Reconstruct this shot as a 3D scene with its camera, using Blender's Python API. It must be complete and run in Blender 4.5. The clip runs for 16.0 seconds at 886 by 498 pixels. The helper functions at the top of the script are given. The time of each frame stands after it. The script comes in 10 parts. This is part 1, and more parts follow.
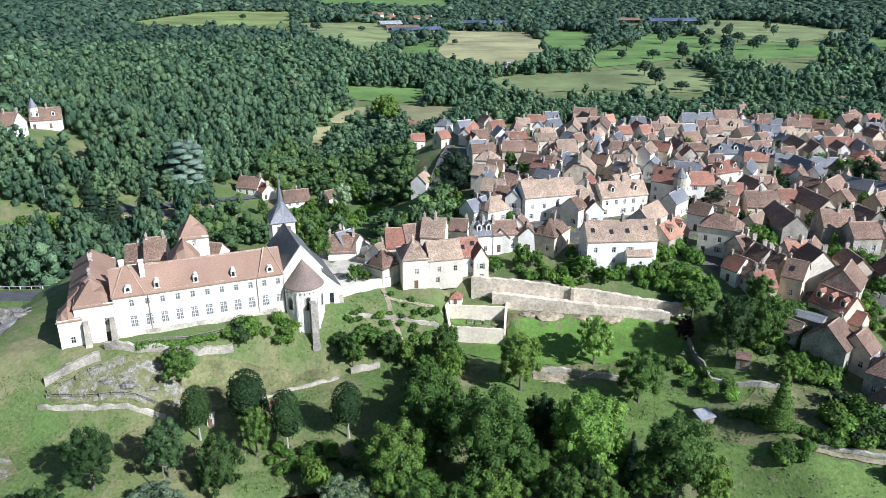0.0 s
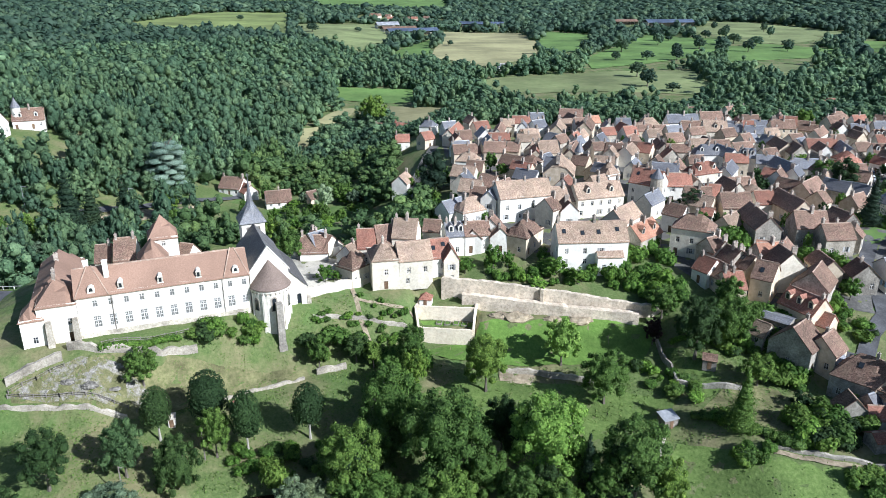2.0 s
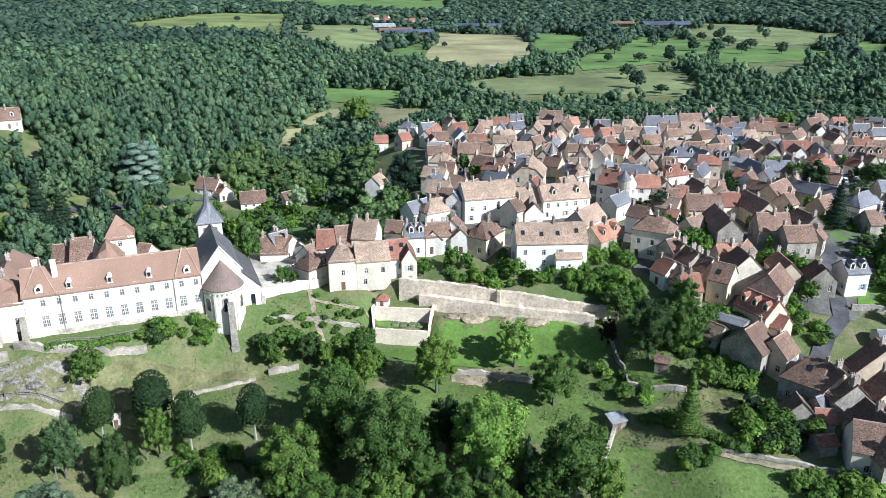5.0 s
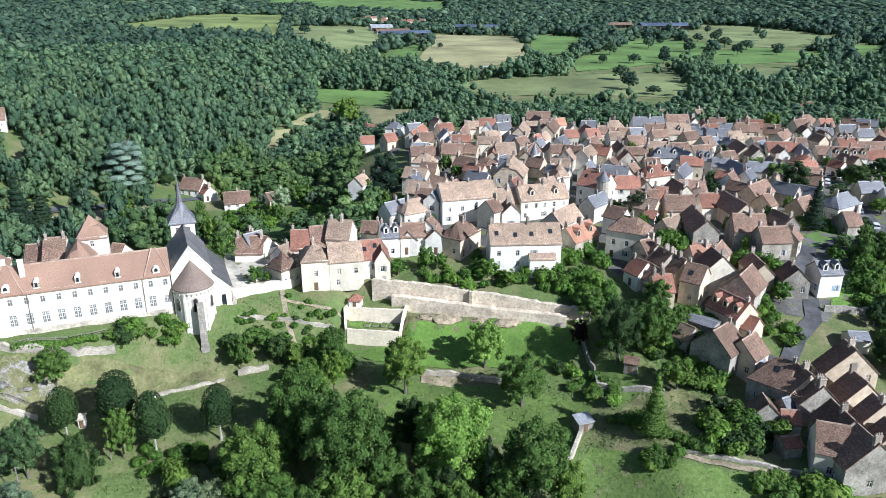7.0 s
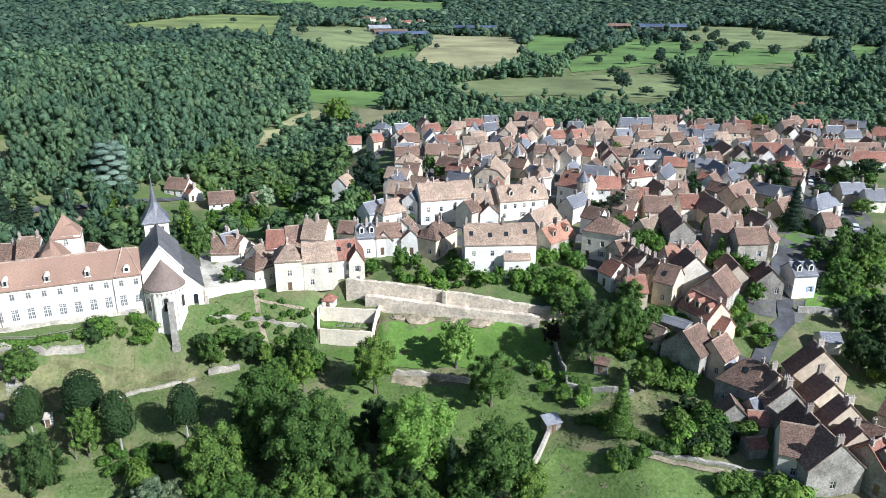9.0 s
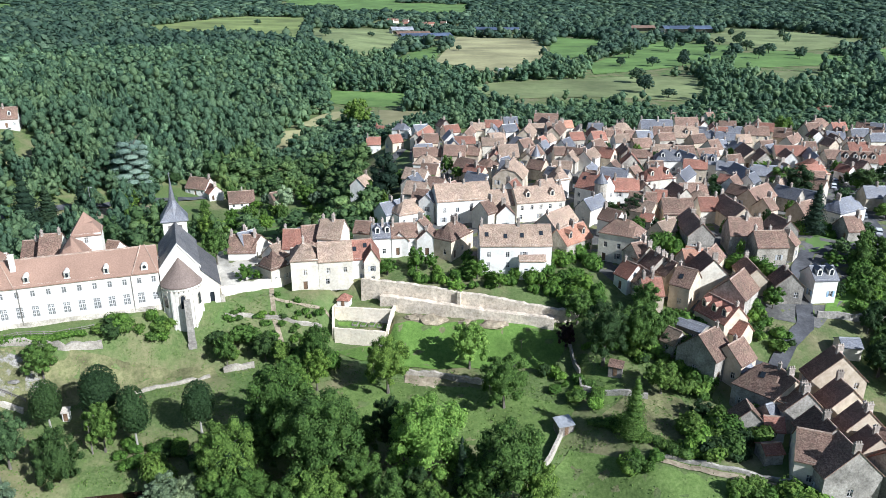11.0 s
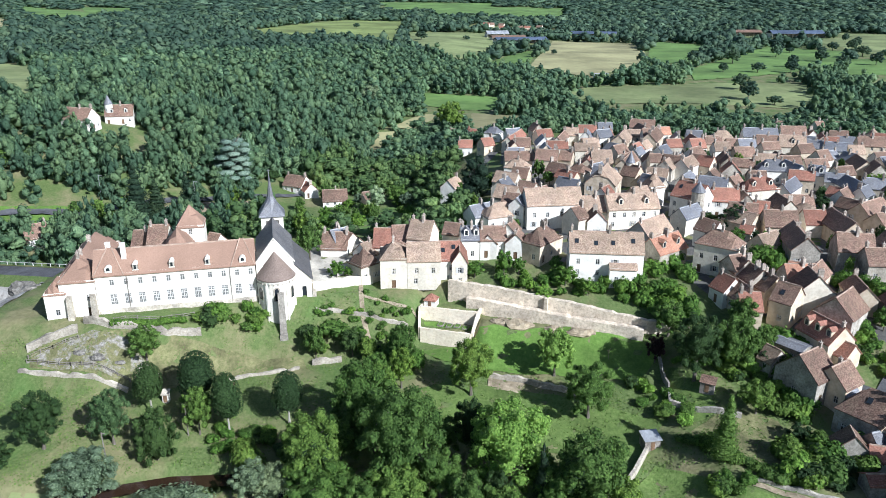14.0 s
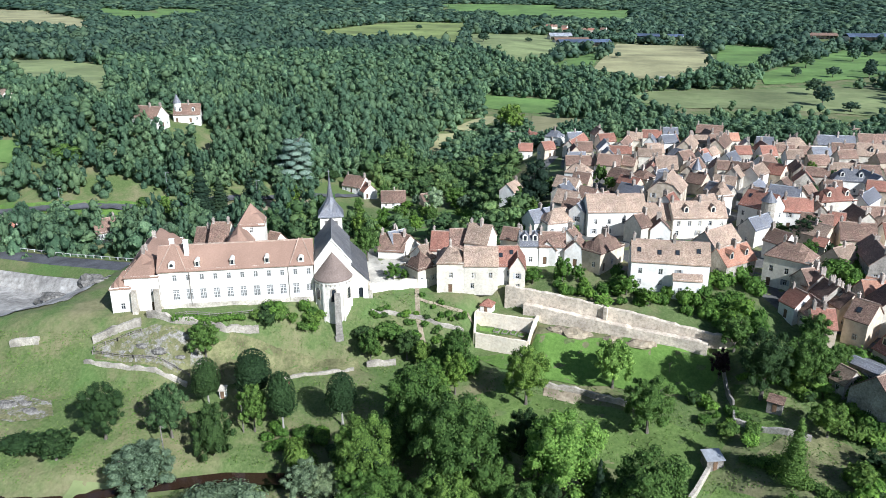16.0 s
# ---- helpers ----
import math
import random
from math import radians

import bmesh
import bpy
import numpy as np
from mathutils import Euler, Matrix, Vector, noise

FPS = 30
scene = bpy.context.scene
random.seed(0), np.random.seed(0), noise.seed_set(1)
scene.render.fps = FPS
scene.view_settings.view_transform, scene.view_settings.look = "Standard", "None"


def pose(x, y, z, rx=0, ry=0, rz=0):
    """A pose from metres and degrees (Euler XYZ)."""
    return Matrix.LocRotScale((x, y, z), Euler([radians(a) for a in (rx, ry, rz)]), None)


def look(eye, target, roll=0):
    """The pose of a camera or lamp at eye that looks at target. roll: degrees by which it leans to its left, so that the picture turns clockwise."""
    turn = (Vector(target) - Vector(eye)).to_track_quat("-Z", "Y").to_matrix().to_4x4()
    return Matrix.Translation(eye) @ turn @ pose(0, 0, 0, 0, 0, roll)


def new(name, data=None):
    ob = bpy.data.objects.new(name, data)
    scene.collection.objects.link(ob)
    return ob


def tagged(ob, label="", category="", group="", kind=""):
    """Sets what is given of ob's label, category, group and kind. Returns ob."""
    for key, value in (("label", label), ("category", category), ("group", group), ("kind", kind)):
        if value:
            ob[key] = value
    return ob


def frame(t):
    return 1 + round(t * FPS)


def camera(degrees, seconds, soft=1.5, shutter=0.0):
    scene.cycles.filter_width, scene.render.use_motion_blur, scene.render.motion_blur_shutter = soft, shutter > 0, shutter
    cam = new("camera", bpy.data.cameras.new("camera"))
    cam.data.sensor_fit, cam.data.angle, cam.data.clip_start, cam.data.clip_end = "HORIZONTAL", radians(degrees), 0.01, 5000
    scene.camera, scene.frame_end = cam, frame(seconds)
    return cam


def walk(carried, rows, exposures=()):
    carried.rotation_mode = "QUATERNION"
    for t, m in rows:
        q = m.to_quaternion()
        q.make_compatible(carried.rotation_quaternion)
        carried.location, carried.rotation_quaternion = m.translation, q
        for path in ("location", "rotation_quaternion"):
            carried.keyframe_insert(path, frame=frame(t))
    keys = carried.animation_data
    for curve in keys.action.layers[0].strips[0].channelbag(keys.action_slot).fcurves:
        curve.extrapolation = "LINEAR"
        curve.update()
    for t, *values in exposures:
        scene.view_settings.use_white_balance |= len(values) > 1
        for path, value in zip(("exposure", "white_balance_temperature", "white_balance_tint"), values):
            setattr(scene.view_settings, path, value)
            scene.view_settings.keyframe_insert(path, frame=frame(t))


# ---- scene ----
cam = camera(63.2, 16.0, soft=0.8)
METRES, EYE, TILT, LEAN, TURN = 36.0, 75.0, -20.5, 0.0, 0.0
ROWS = [
    (0.0, 0.0, 0.0, 0.0, 0.0, 0.0, -0.0),
    (0.5, 0.0571, 0.0029, 0.0002, 0.02, 0.03, -0.03),
    (1.0, 0.1098, 0.0051, -0.0, 0.03, 0.05, -0.05),
    (1.5, 0.1604, 0.0063, -0.001, 0.05, 0.08, -0.07),
    (2.0, 0.2083, 0.0077, -0.0018, 0.07, 0.09, -0.09),
    (2.5, 0.2584, 0.0097, -0.0012, 0.1, 0.1, -0.12),
    (3.0, 0.3084, 0.0118, -0.0019, 0.12, 0.13, -0.15),
    (3.5, 0.3583, 0.0139, -0.0028, 0.14, 0.16, -0.17),
    (4.0, 0.4079, 0.0158, -0.0036, 0.16, 0.17, -0.21),
    (6.5, 0.6482, 0.0225, -0.0062, 0.27, 0.29, -0.32),
    (7.0, 0.6934, 0.0245, -0.0071, 0.27, 0.3, -0.35),
    (7.5, 0.7426, 0.0269, -0.0079, 0.29, 0.32, -0.37),
    (8.0, 0.7917, 0.0285, -0.0097, 0.3, 0.36, -0.4),
    (8.5, 0.8403, 0.0293, -0.0096, 0.32, 0.35, -0.43),
    (11.0, 0.9186, 0.0309, -0.0182, 2.06, 0.49, -1.01),
    (11.5, 0.9151, 0.0312, -0.0201, 3.11, 0.51, -1.35),
    (12.0, 0.9126, 0.0307, -0.0209, 4.28, 0.56, -1.73),
    (12.5, 0.9113, 0.0291, -0.0223, 5.2, 0.59, -2.02),
    (13.0, 0.9086, 0.0285, -0.0239, 6.23, 0.6, -2.38),
    (13.5, 0.9076, 0.0292, -0.0245, 7.52, 0.57, -2.82),
    (14.0, 0.9064, 0.0335, -0.0238, 8.92, 0.52, -3.33),
    (14.5, 0.9019, 0.0419, -0.0218, 10.3, 0.47, -3.81),
    (15.0, 0.8963, 0.0518, -0.0181, 11.51, 0.42, -4.24),
    (15.5, 0.8902, 0.0662, -0.0131, 12.61, 0.36, -4.63),
    (16.0, 0.8843, 0.0843, -0.0066, 13.37, 0.33, -4.92),
]
walk(cam, [(t, pose(0, 0, EYE, TILT, LEAN, TURN) @ pose(METRES * x, METRES * y, METRES * z, 90 + pitch, roll, yaw)) for t, x, y, z, yaw, pitch, roll in ROWS], exposures=[(0.0, 0.62, 5520, 10), (16.0, 0.62, 5520, 10)])

# ---- world, sun ----
SUN_DIR = Vector((0.83, -0.56, 0.68)).normalized()      # from the ground towards the sun
world = bpy.data.worlds.new("sky")
scene.world = world
world.use_nodes = True
wn = world.node_tree
sky = wn.nodes.new("ShaderNodeTexSky")
sky.sky_type = "NISHITA"
sky.sun_disc = False
sky.sun_elevation = math.asin(SUN_DIR.z)
sky.sun_rotation = math.atan2(SUN_DIR.x, SUN_DIR.y)
wn.nodes["Background"].inputs["Strength"].default_value = 0.06
wn.links.new(sky.outputs[0], wn.nodes["Background"].inputs["Color"])
sun = new("sun", bpy.data.lights.new("sun", "SUN"))
sun.data.energy, sun.data.angle, sun.data.color = 5.0, radians(0.55), (1.0, 0.96, 0.9)
sun.matrix_world = look(SUN_DIR * 300, (0, 0, 0))


# ---- materials ----
def material(name, build, rough=0.8, bump=0.0, bump_scale=8.0, metal=0.0, spec=0.3):
    """build(nodes, links, coordinate socket) returns the socket of the base colour."""
    m = bpy.data.materials.new(name)
    m.use_nodes = True
    n, l = m.node_tree.nodes, m.node_tree.links
    b = n["Principled BSDF"]
    b.inputs["Roughness"].default_value, b.inputs["Metallic"].default_value = rough, metal
    b.inputs["Specular IOR Level"].default_value = spec
    co = n.new("ShaderNodeTexCoord").outputs["Object"]
    c = build(n, l, co)
    if isinstance(c, tuple):
        b.inputs["Base Color"].default_value = (*c, 1)
    else:
        l.new(c, b.inputs["Base Color"])
    if bump:
        t = n.new("ShaderNodeTexNoise")
        t.inputs["Scale"].default_value, t.inputs["Detail"].default_value = bump_scale, 4
        l.new(co, t.inputs["Vector"])
        u = n.new("ShaderNodeBump")
        u.inputs["Strength"].default_value, u.inputs["Distance"].default_value = 0.8, bump
        l.new(t.outputs["Fac"], u.inputs["Height"])
        l.new(u.outputs[0], b.inputs["Normal"])
    return m


def ramp(n, l, fac, stops):
    r = n.new("ShaderNodeValToRGB")
    while len(r.color_ramp.elements) < len(stops):
        r.color_ramp.elements.new(0.5)
    for e, (p, c) in zip(r.color_ramp.elements, stops):
        e.position, e.color = p, (*c, 1)
    l.new(fac, r.inputs[0])
    return r.outputs[0]


def noise_of(n, l, co, scale, detail=4.0, rough=0.6, stretch=None):
    if stretch:
        mp = n.new("ShaderNodeMapping")
        mp.inputs["Scale"].default_value = stretch
        l.new(co, mp.inputs[0])
        co = mp.outputs[0]
    t = n.new("ShaderNodeTexNoise")
    t.inputs["Scale"].default_value, t.inputs["Detail"].default_value, t.inputs["Roughness"].default_value = scale, detail, rough
    l.new(co, t.inputs["Vector"])
    return t.outputs["Fac"]


def mix(n, l, fac, a, b, kind="MIX"):
    m = n.new("ShaderNodeMix")
    m.data_type, m.blend_type = "RGBA", kind
    for s, v in ((m.inputs["Factor"], fac), (m.inputs["A"], a), (m.inputs["B"], b)):
        if isinstance(v, tuple):
            s.default_value = (*v, 1)
        elif isinstance(v, (int, float)):
            s.default_value = v
        else:
            l.new(v, s)
    return m.outputs["Result"]


def two_scale(dark, mid, light, fine=3.0, coarse=0.12, low=0.6, high=1.25):
    """Colour that varies finely and in wide patches."""
    def build(n, l, co):
        a = ramp(n, l, noise_of(n, l, co, fine, 5, 0.7), [(0.3, dark), (0.52, mid), (0.75, light)])
        b = ramp(n, l, noise_of(n, l, co, coarse, 4), [(0.35, (low,) * 3), (0.65, (high,) * 3)])
        return mix(n, l, 1.0, a, b, "MULTIPLY")
    return build


def per_object(build, low=0.75, high=1.25):
    """The same, lighter or darker from thing to thing."""
    def made(n, l, co):
        c = build(n, l, co)
        r = ramp(n, l, n.new("ShaderNodeObjectInfo").outputs["Random"], [(0, (low,) * 3), (1, (high,) * 3)])
        return mix(n, l, 1.0, c, r, "MULTIPLY")
    return made


def tiles(dark, mid, light, moss=(0.16, 0.13, 0.07)):
    """Flat clay tiles: small cells of differing tone in courses, with lichen and stains."""
    def build(n, l, co):
        mp = n.new("ShaderNodeMapping")
        mp.inputs["Scale"].default_value = (4.5, 6.5, 6.5)
        l.new(co, mp.inputs[0])
        v = n.new("ShaderNodeTexVoronoi")
        v.inputs["Scale"].default_value = 1.0
        l.new(mp.outputs[0], v.inputs["Vector"])
        bw = n.new("ShaderNodeRGBToBW")
        l.new(v.outputs["Color"], bw.inputs[0])
        a = ramp(n, l, bw.outputs[0], [(0.15, dark), (0.5, mid), (0.85, light)])
        a = mix(n, l, ramp(n, l, noise_of(n, l, co, 0.55, 5, 0.7), [(0.45, (0, 0, 0)), (0.75, (0.75,) * 3)]), a, moss)
        s = ramp(n, l, noise_of(n, l, co, 0.25, 3, 0.6, (1, 1, 0.3)), [(0.3, (0.72, 0.72, 0.74)), (0.7, (1.2, 1.18, 1.15))])
        a = mix(n, l, 1.0, a, s, "MULTIPLY")
        w = n.new("ShaderNodeTexWave")
        w.bands_direction = "Z"
        w.inputs["Scale"].default_value, w.inputs["Distortion"].default_value = 1.6, 0.6
        l.new(co, w.inputs["Vector"])
        return mix(n, l, 0.25, a, ramp(n, l, w.outputs["Fac"], [(0.0, (0.55,) * 3), (0.5, (1.1,) * 3)]), "MULTIPLY")
    return per_object(build, 0.72, 1.22)


def leaf_colour(dark, light, blend=0.5):
    """Leaves: each clump of its own tone, each tree too."""
    def build(n, l, co):
        g = n.new("ShaderNodeNewGeometry")
        a = ramp(n, l, g.outputs["Random Per Island"], [(0.0, dark), (1.0, light)])
        at = n.new("ShaderNodeAttribute")
        at.attribute_name = "tint"
        o = n.new("ShaderNodeObjectInfo")
        k = n.new("ShaderNodeMath")
        k.operation = "ADD"
        l.new(at.outputs["Fac"], k.inputs[0])
        l.new(o.outputs["Random"], k.inputs[1])
        fr = n.new("ShaderNodeMath")
        fr.operation = "FRACT"
        l.new(k.outputs[0], fr.inputs[0])
        b = ramp(n, l, fr.outputs[0], [(0.0, (0.66, 0.72, 0.74)), (0.4, (0.88, 0.93, 0.9)), (0.75, (1.1, 1.07, 0.93)), (0.92, (1.36, 1.26, 1.02)), (1.0, (1.75, 1.7, 1.6))])
        a = mix(n, l, 1.0, a, b, "MULTIPLY")
        fine = ramp(n, l, noise_of(n, l, g.outputs["Position"], 1.7, 4, 0.75), [(0.32, (0.58, 0.6, 0.6)), (0.5, (1.0, 1.0, 1.0)), (0.7, (1.45, 1.4, 1.25))])
        return mix(n, l, 1.0, a, fine, "MULTIPLY")
    return build


def leafy(name, dark, light):
    """Leaves with a little light coming through them."""
    m = material(name, leaf_colour(dark, light), 0.65, spec=0.25)
    n, l = m.node_tree.nodes, m.node_tree.links
    u = n.new("ShaderNodeBump")
    u.inputs["Strength"].default_value, u.inputs["Distance"].default_value = 0.9, 0.5
    l.new(noise_of(n, l, n.new("ShaderNodeNewGeometry").outputs["Position"], 1.7, 4, 0.75), u.inputs["Height"])
    l.new(u.outputs[0], n["Principled BSDF"].inputs["Normal"])
    b, out = n["Principled BSDF"], n["Material Output"]
    tr = n.new("ShaderNodeBsdfTranslucent")
    l.new(b.inputs["Base Color"].links[0].from_socket, tr.inputs["Color"])
    ms = n.new("ShaderNodeMixShader")
    ms.inputs[0].default_value = 0.3
    l.new(b.outputs[0], ms.inputs[1])
    l.new(tr.outputs[0], ms.inputs[2])
    l.new(ms.outputs[0], out.inputs["Surface"])
    return m


def ground_colour(n, l, co):
    a = ramp(n, l, noise_of(n, l, co, 1.6, 6, 0.75), [(0.25, (0.05, 0.082, 0.022)), (0.5, (0.1, 0.142, 0.042)), (0.75, (0.17, 0.2, 0.078))])
    dry = ramp(n, l, noise_of(n, l, co, 0.9, 5, 0.7), [(0.3, (0.16, 0.145, 0.07)), (0.7, (0.27, 0.235, 0.13))])
    a = mix(n, l, ramp(n, l, noise_of(n, l, co, 0.075, 5, 0.65), [(0.44, (0, 0, 0)), (0.62, (0.8,) * 3)]), a, dry)
    lush = ramp(n, l, noise_of(n, l, co, 0.05, 3, 0.6, (1.3, 0.8, 1)), [(0.55, (0, 0, 0)), (0.7, (0.6,) * 3)])
    return mix(n, l, lush, a, (0.08, 0.18, 0.035))


M_GROUND = material("rough_grass", ground_colour, 0.9, 0.25, 1.5)
M_LAWN = material("lush_meadow", two_scale((0.085, 0.158, 0.026), (0.12, 0.21, 0.038), (0.165, 0.26, 0.058), 1.2, 0.06), 0.9, 0.15, 2)
M_MEADOW = material("rough_meadow_grass", two_scale((0.082, 0.132, 0.03), (0.125, 0.186, 0.046), (0.175, 0.23, 0.074), 1.3, 0.09, 0.74, 1.2), 0.9, 0.2, 1.6)
M_HAY = material("mown_hay_field", two_scale((0.29, 0.27, 0.13), (0.34, 0.32, 0.16), (0.39, 0.36, 0.19), 0.2, 0.012), 0.9)
M_PASTURE = material("dry_pasture", two_scale((0.16, 0.2, 0.075), (0.21, 0.245, 0.1), (0.26, 0.28, 0.125), 0.15, 0.012), 0.9)
M_GREEN = material("green_pasture", two_scale((0.1, 0.175, 0.045), (0.13, 0.215, 0.055), (0.17, 0.25, 0.075), 0.15, 0.012), 0.9)
M_BRIGHT = material("yellow_green_field", two_scale((0.16, 0.205, 0.06), (0.205, 0.25, 0.078), (0.245, 0.28, 0.1), 0.1, 0.01), 0.9)
M_DRY = material("dry_grass_slope", two_scale((0.11, 0.12, 0.046), (0.18, 0.178, 0.08), (0.26, 0.235, 0.12), 1.4, 0.2), 0.95, 0.2, 2)
M_EARTH = material("bare_earth", two_scale((0.25, 0.2, 0.13), (0.34, 0.28, 0.19), (0.44, 0.37, 0.27), 1.2, 0.15), 0.95, 0.1, 3)
M_ASPHALT = material("asphalt", two_scale((0.075, 0.075, 0.08), (0.1, 0.1, 0.105), (0.135, 0.135, 0.135), 2.0, 0.2), 0.85)
M_GRAVEL = material("pale_gravel", two_scale((0.42, 0.38, 0.31), (0.52, 0.48, 0.4), (0.62, 0.58, 0.5), 3, 0.15), 0.9)
M_PAVING = material("worn_grey_paving", two_scale((0.09, 0.088, 0.08), (0.14, 0.134, 0.122), (0.21, 0.2, 0.18), 1.5, 0.12), 0.9)
M_ROCK = material("grey_rock", two_scale((0.1, 0.092, 0.078), (0.2, 0.185, 0.16), (0.34, 0.32, 0.285), 1.3, 0.3), 0.9, 0.3, 2)
def rocky_colour(n, l, co):
    grass = ramp(n, l, noise_of(n, l, co, 1.4, 5, 0.7), [(0.3, (0.1, 0.11, 0.045)), (0.7, (0.22, 0.2, 0.1))])
    stone = ramp(n, l, noise_of(n, l, co, 2.2, 6, 0.75), [(0.3, (0.12, 0.11, 0.095)), (0.5, (0.27, 0.25, 0.22)), (0.7, (0.42, 0.4, 0.36))])
    return mix(n, l, ramp(n, l, noise_of(n, l, co, 0.45, 6, 0.7, (1, 1.6, 1)), [(0.46, (0, 0, 0)), (0.6, (1, 1, 1))]), grass, stone)


M_ROCKY = material("rock_breaking_through_grass", rocky_colour, 0.9, 0.5, 1.6)
M_SLAB = material("pale_bedrock", two_scale((0.24, 0.22, 0.195), (0.4, 0.375, 0.335), (0.52, 0.5, 0.46), 0.7, 0.12), 0.85, 0.3, 0.8)
M_WATER = material("brown_river_water", lambda n, l, co: (0.035, 0.02, 0.012), 0.12, 0.02, 2, spec=0.5)
M_STONE = material("rubble_stone_wall", per_object(two_scale((0.3, 0.26, 0.2), (0.48, 0.43, 0.35), (0.62, 0.57, 0.48), 2.4, 0.25)), 0.9, 0.06, 5)
M_OLDSTONE = material("weathered_rampart_stone", two_scale((0.42, 0.34, 0.245), (0.67, 0.57, 0.44), (0.82, 0.73, 0.59), 1.6, 0.3, 0.75, 1.15), 0.9, 0.08, 4)
M_CREAM = material("cream_render", per_object(two_scale((0.6, 0.53, 0.41), (0.71, 0.65, 0.53), (0.79, 0.74, 0.62), 1.6, 0.3, 0.84, 1.08), 0.85, 1.12), 0.9, 0.01, 6)
M_WHITE = material("white_render", per_object(two_scale((0.7, 0.65, 0.56), (0.8, 0.77, 0.69), (0.84, 0.82, 0.76), 1.4, 0.25, 0.84, 1.08), 0.92, 1.03), 0.9, 0.01, 6)
M_ABBEY = material("pale_abbey_limestone", two_scale((0.66, 0.59, 0.48), (0.79, 0.75, 0.65), (0.85, 0.82, 0.74), 1.6, 0.25, 0.84, 1.08), 0.9, 0.02, 4)
M_GARDEN = material("warm_cream_garden_wall", two_scale((0.64, 0.53, 0.39), (0.79, 0.69, 0.54), (0.86, 0.78, 0.64), 1.8, 0.3, 0.86, 1.06), 0.9, 0.02, 5)
M_OCHRE = material("ochre_render", per_object(two_scale((0.5, 0.4, 0.28), (0.6, 0.5, 0.37), (0.68, 0.59, 0.46), 0.8, 0.2, 0.84, 1.08), 0.85, 1.15), 0.9, 0.01, 6)
M_GREYSTONE = material("grey_rubble_stone", per_object(two_scale((0.2, 0.18, 0.15), (0.36, 0.33, 0.28), (0.5, 0.46, 0.4), 2.2, 0.3), 0.8, 1.2), 0.9, 0.06, 5)
M_TILE = material("brown_clay_tiles", tiles((0.115, 0.07, 0.052), (0.205, 0.126, 0.092), (0.33, 0.222, 0.165), (0.15, 0.12, 0.08)), 0.85, 0.05, 9)
M_PALE_TILE = material("faded_clay_tiles", tiles((0.22, 0.15, 0.108), (0.34, 0.243, 0.175), (0.47, 0.36, 0.27), (0.21, 0.17, 0.11)), 0.85, 0.05, 9)
M_RED_TILE = material("red_clay_tiles", tiles((0.2, 0.085, 0.058), (0.3, 0.138, 0.094), (0.4, 0.2, 0.145), (0.21, 0.13, 0.09)), 0.85, 0.05, 9)
M_ABBEY_TILE = material("abbey_clay_tiles", per_object(two_scale((0.235, 0.148, 0.105), (0.295, 0.188, 0.134), (0.35, 0.228, 0.168), 3.5, 0.13, 0.88, 1.1), 0.9, 1.08), 0.85, 0.03, 9)
M_ORANGE_TILE = material("orange_clay_tiles", tiles((0.29, 0.135, 0.085), (0.39, 0.195, 0.125), (0.48, 0.27, 0.18), (0.29, 0.18, 0.12)), 0.85, 0.05, 9)
M_SLATE = material("blue_grey_slate", tiles((0.1, 0.105, 0.12), (0.16, 0.165, 0.185), (0.24, 0.245, 0.265), (0.17, 0.165, 0.15)), 0.5, 0.03, 9, spec=0.5)
M_RIDGE = material("mortared_ridge_tiles", two_scale((0.3, 0.2, 0.14), (0.4, 0.29, 0.22), (0.5, 0.42, 0.35), 3, 0.4), 0.9)
M_GLASS = material("dark_window_glass", lambda n, l, co: (0.025, 0.03, 0.035), 0.08, spec=0.6)
M_FRAME = material("painted_window_frame", per_object(two_scale((0.6, 0.58, 0.53), (0.7, 0.68, 0.64), (0.76, 0.75, 0.72), 3, 0.5), 0.8, 1.05), 0.6)
M_SHUTTER = material("grey_painted_shutter", per_object(two_scale((0.42, 0.42, 0.4), (0.52, 0.52, 0.5), (0.6, 0.6, 0.58), 4, 0.5), 0.5, 1.3), 0.6)
M_BLUE_PAINT = material("pale_blue_shutter", two_scale((0.3, 0.42, 0.55), (0.36, 0.5, 0.64), (0.42, 0.56, 0.7), 4, 0.5), 0.6)
M_DOOR = material("brown_wooden_door", per_object(two_scale((0.1, 0.06, 0.035), (0.16, 0.1, 0.06), (0.22, 0.15, 0.09), 5, 0.6), 0.6, 1.5), 0.6)
M_WOOD = material("grey_weathered_wood", two_scale((0.16, 0.14, 0.12), (0.26, 0.23, 0.2), (0.36, 0.33, 0.29), 5, 0.5), 0.8)
M_BRICK = material("chimney_brick", per_object(two_scale((0.28, 0.22, 0.17), (0.42, 0.36, 0.3), (0.58, 0.53, 0.46), 3, 0.6), 0.7, 1.3), 0.9, 0.04, 6)
M_METAL = material("grey_sheet_metal", two_scale((0.4, 0.41, 0.42), (0.5, 0.51, 0.52), (0.58, 0.59, 0.6), 1, 0.2), 0.45, metal=0.4)
M_BLUE_ROOF = material("blue_grey_barn_roof", two_scale((0.06, 0.08, 0.12), (0.085, 0.11, 0.16), (0.11, 0.135, 0.185), 0.4, 0.05), 0.8, spec=0.15)
M_BARK = material("bark", two_scale((0.1, 0.085, 0.065), (0.17, 0.15, 0.12), (0.27, 0.245, 0.205), 4, 0.5), 0.9, 0.04, 9)
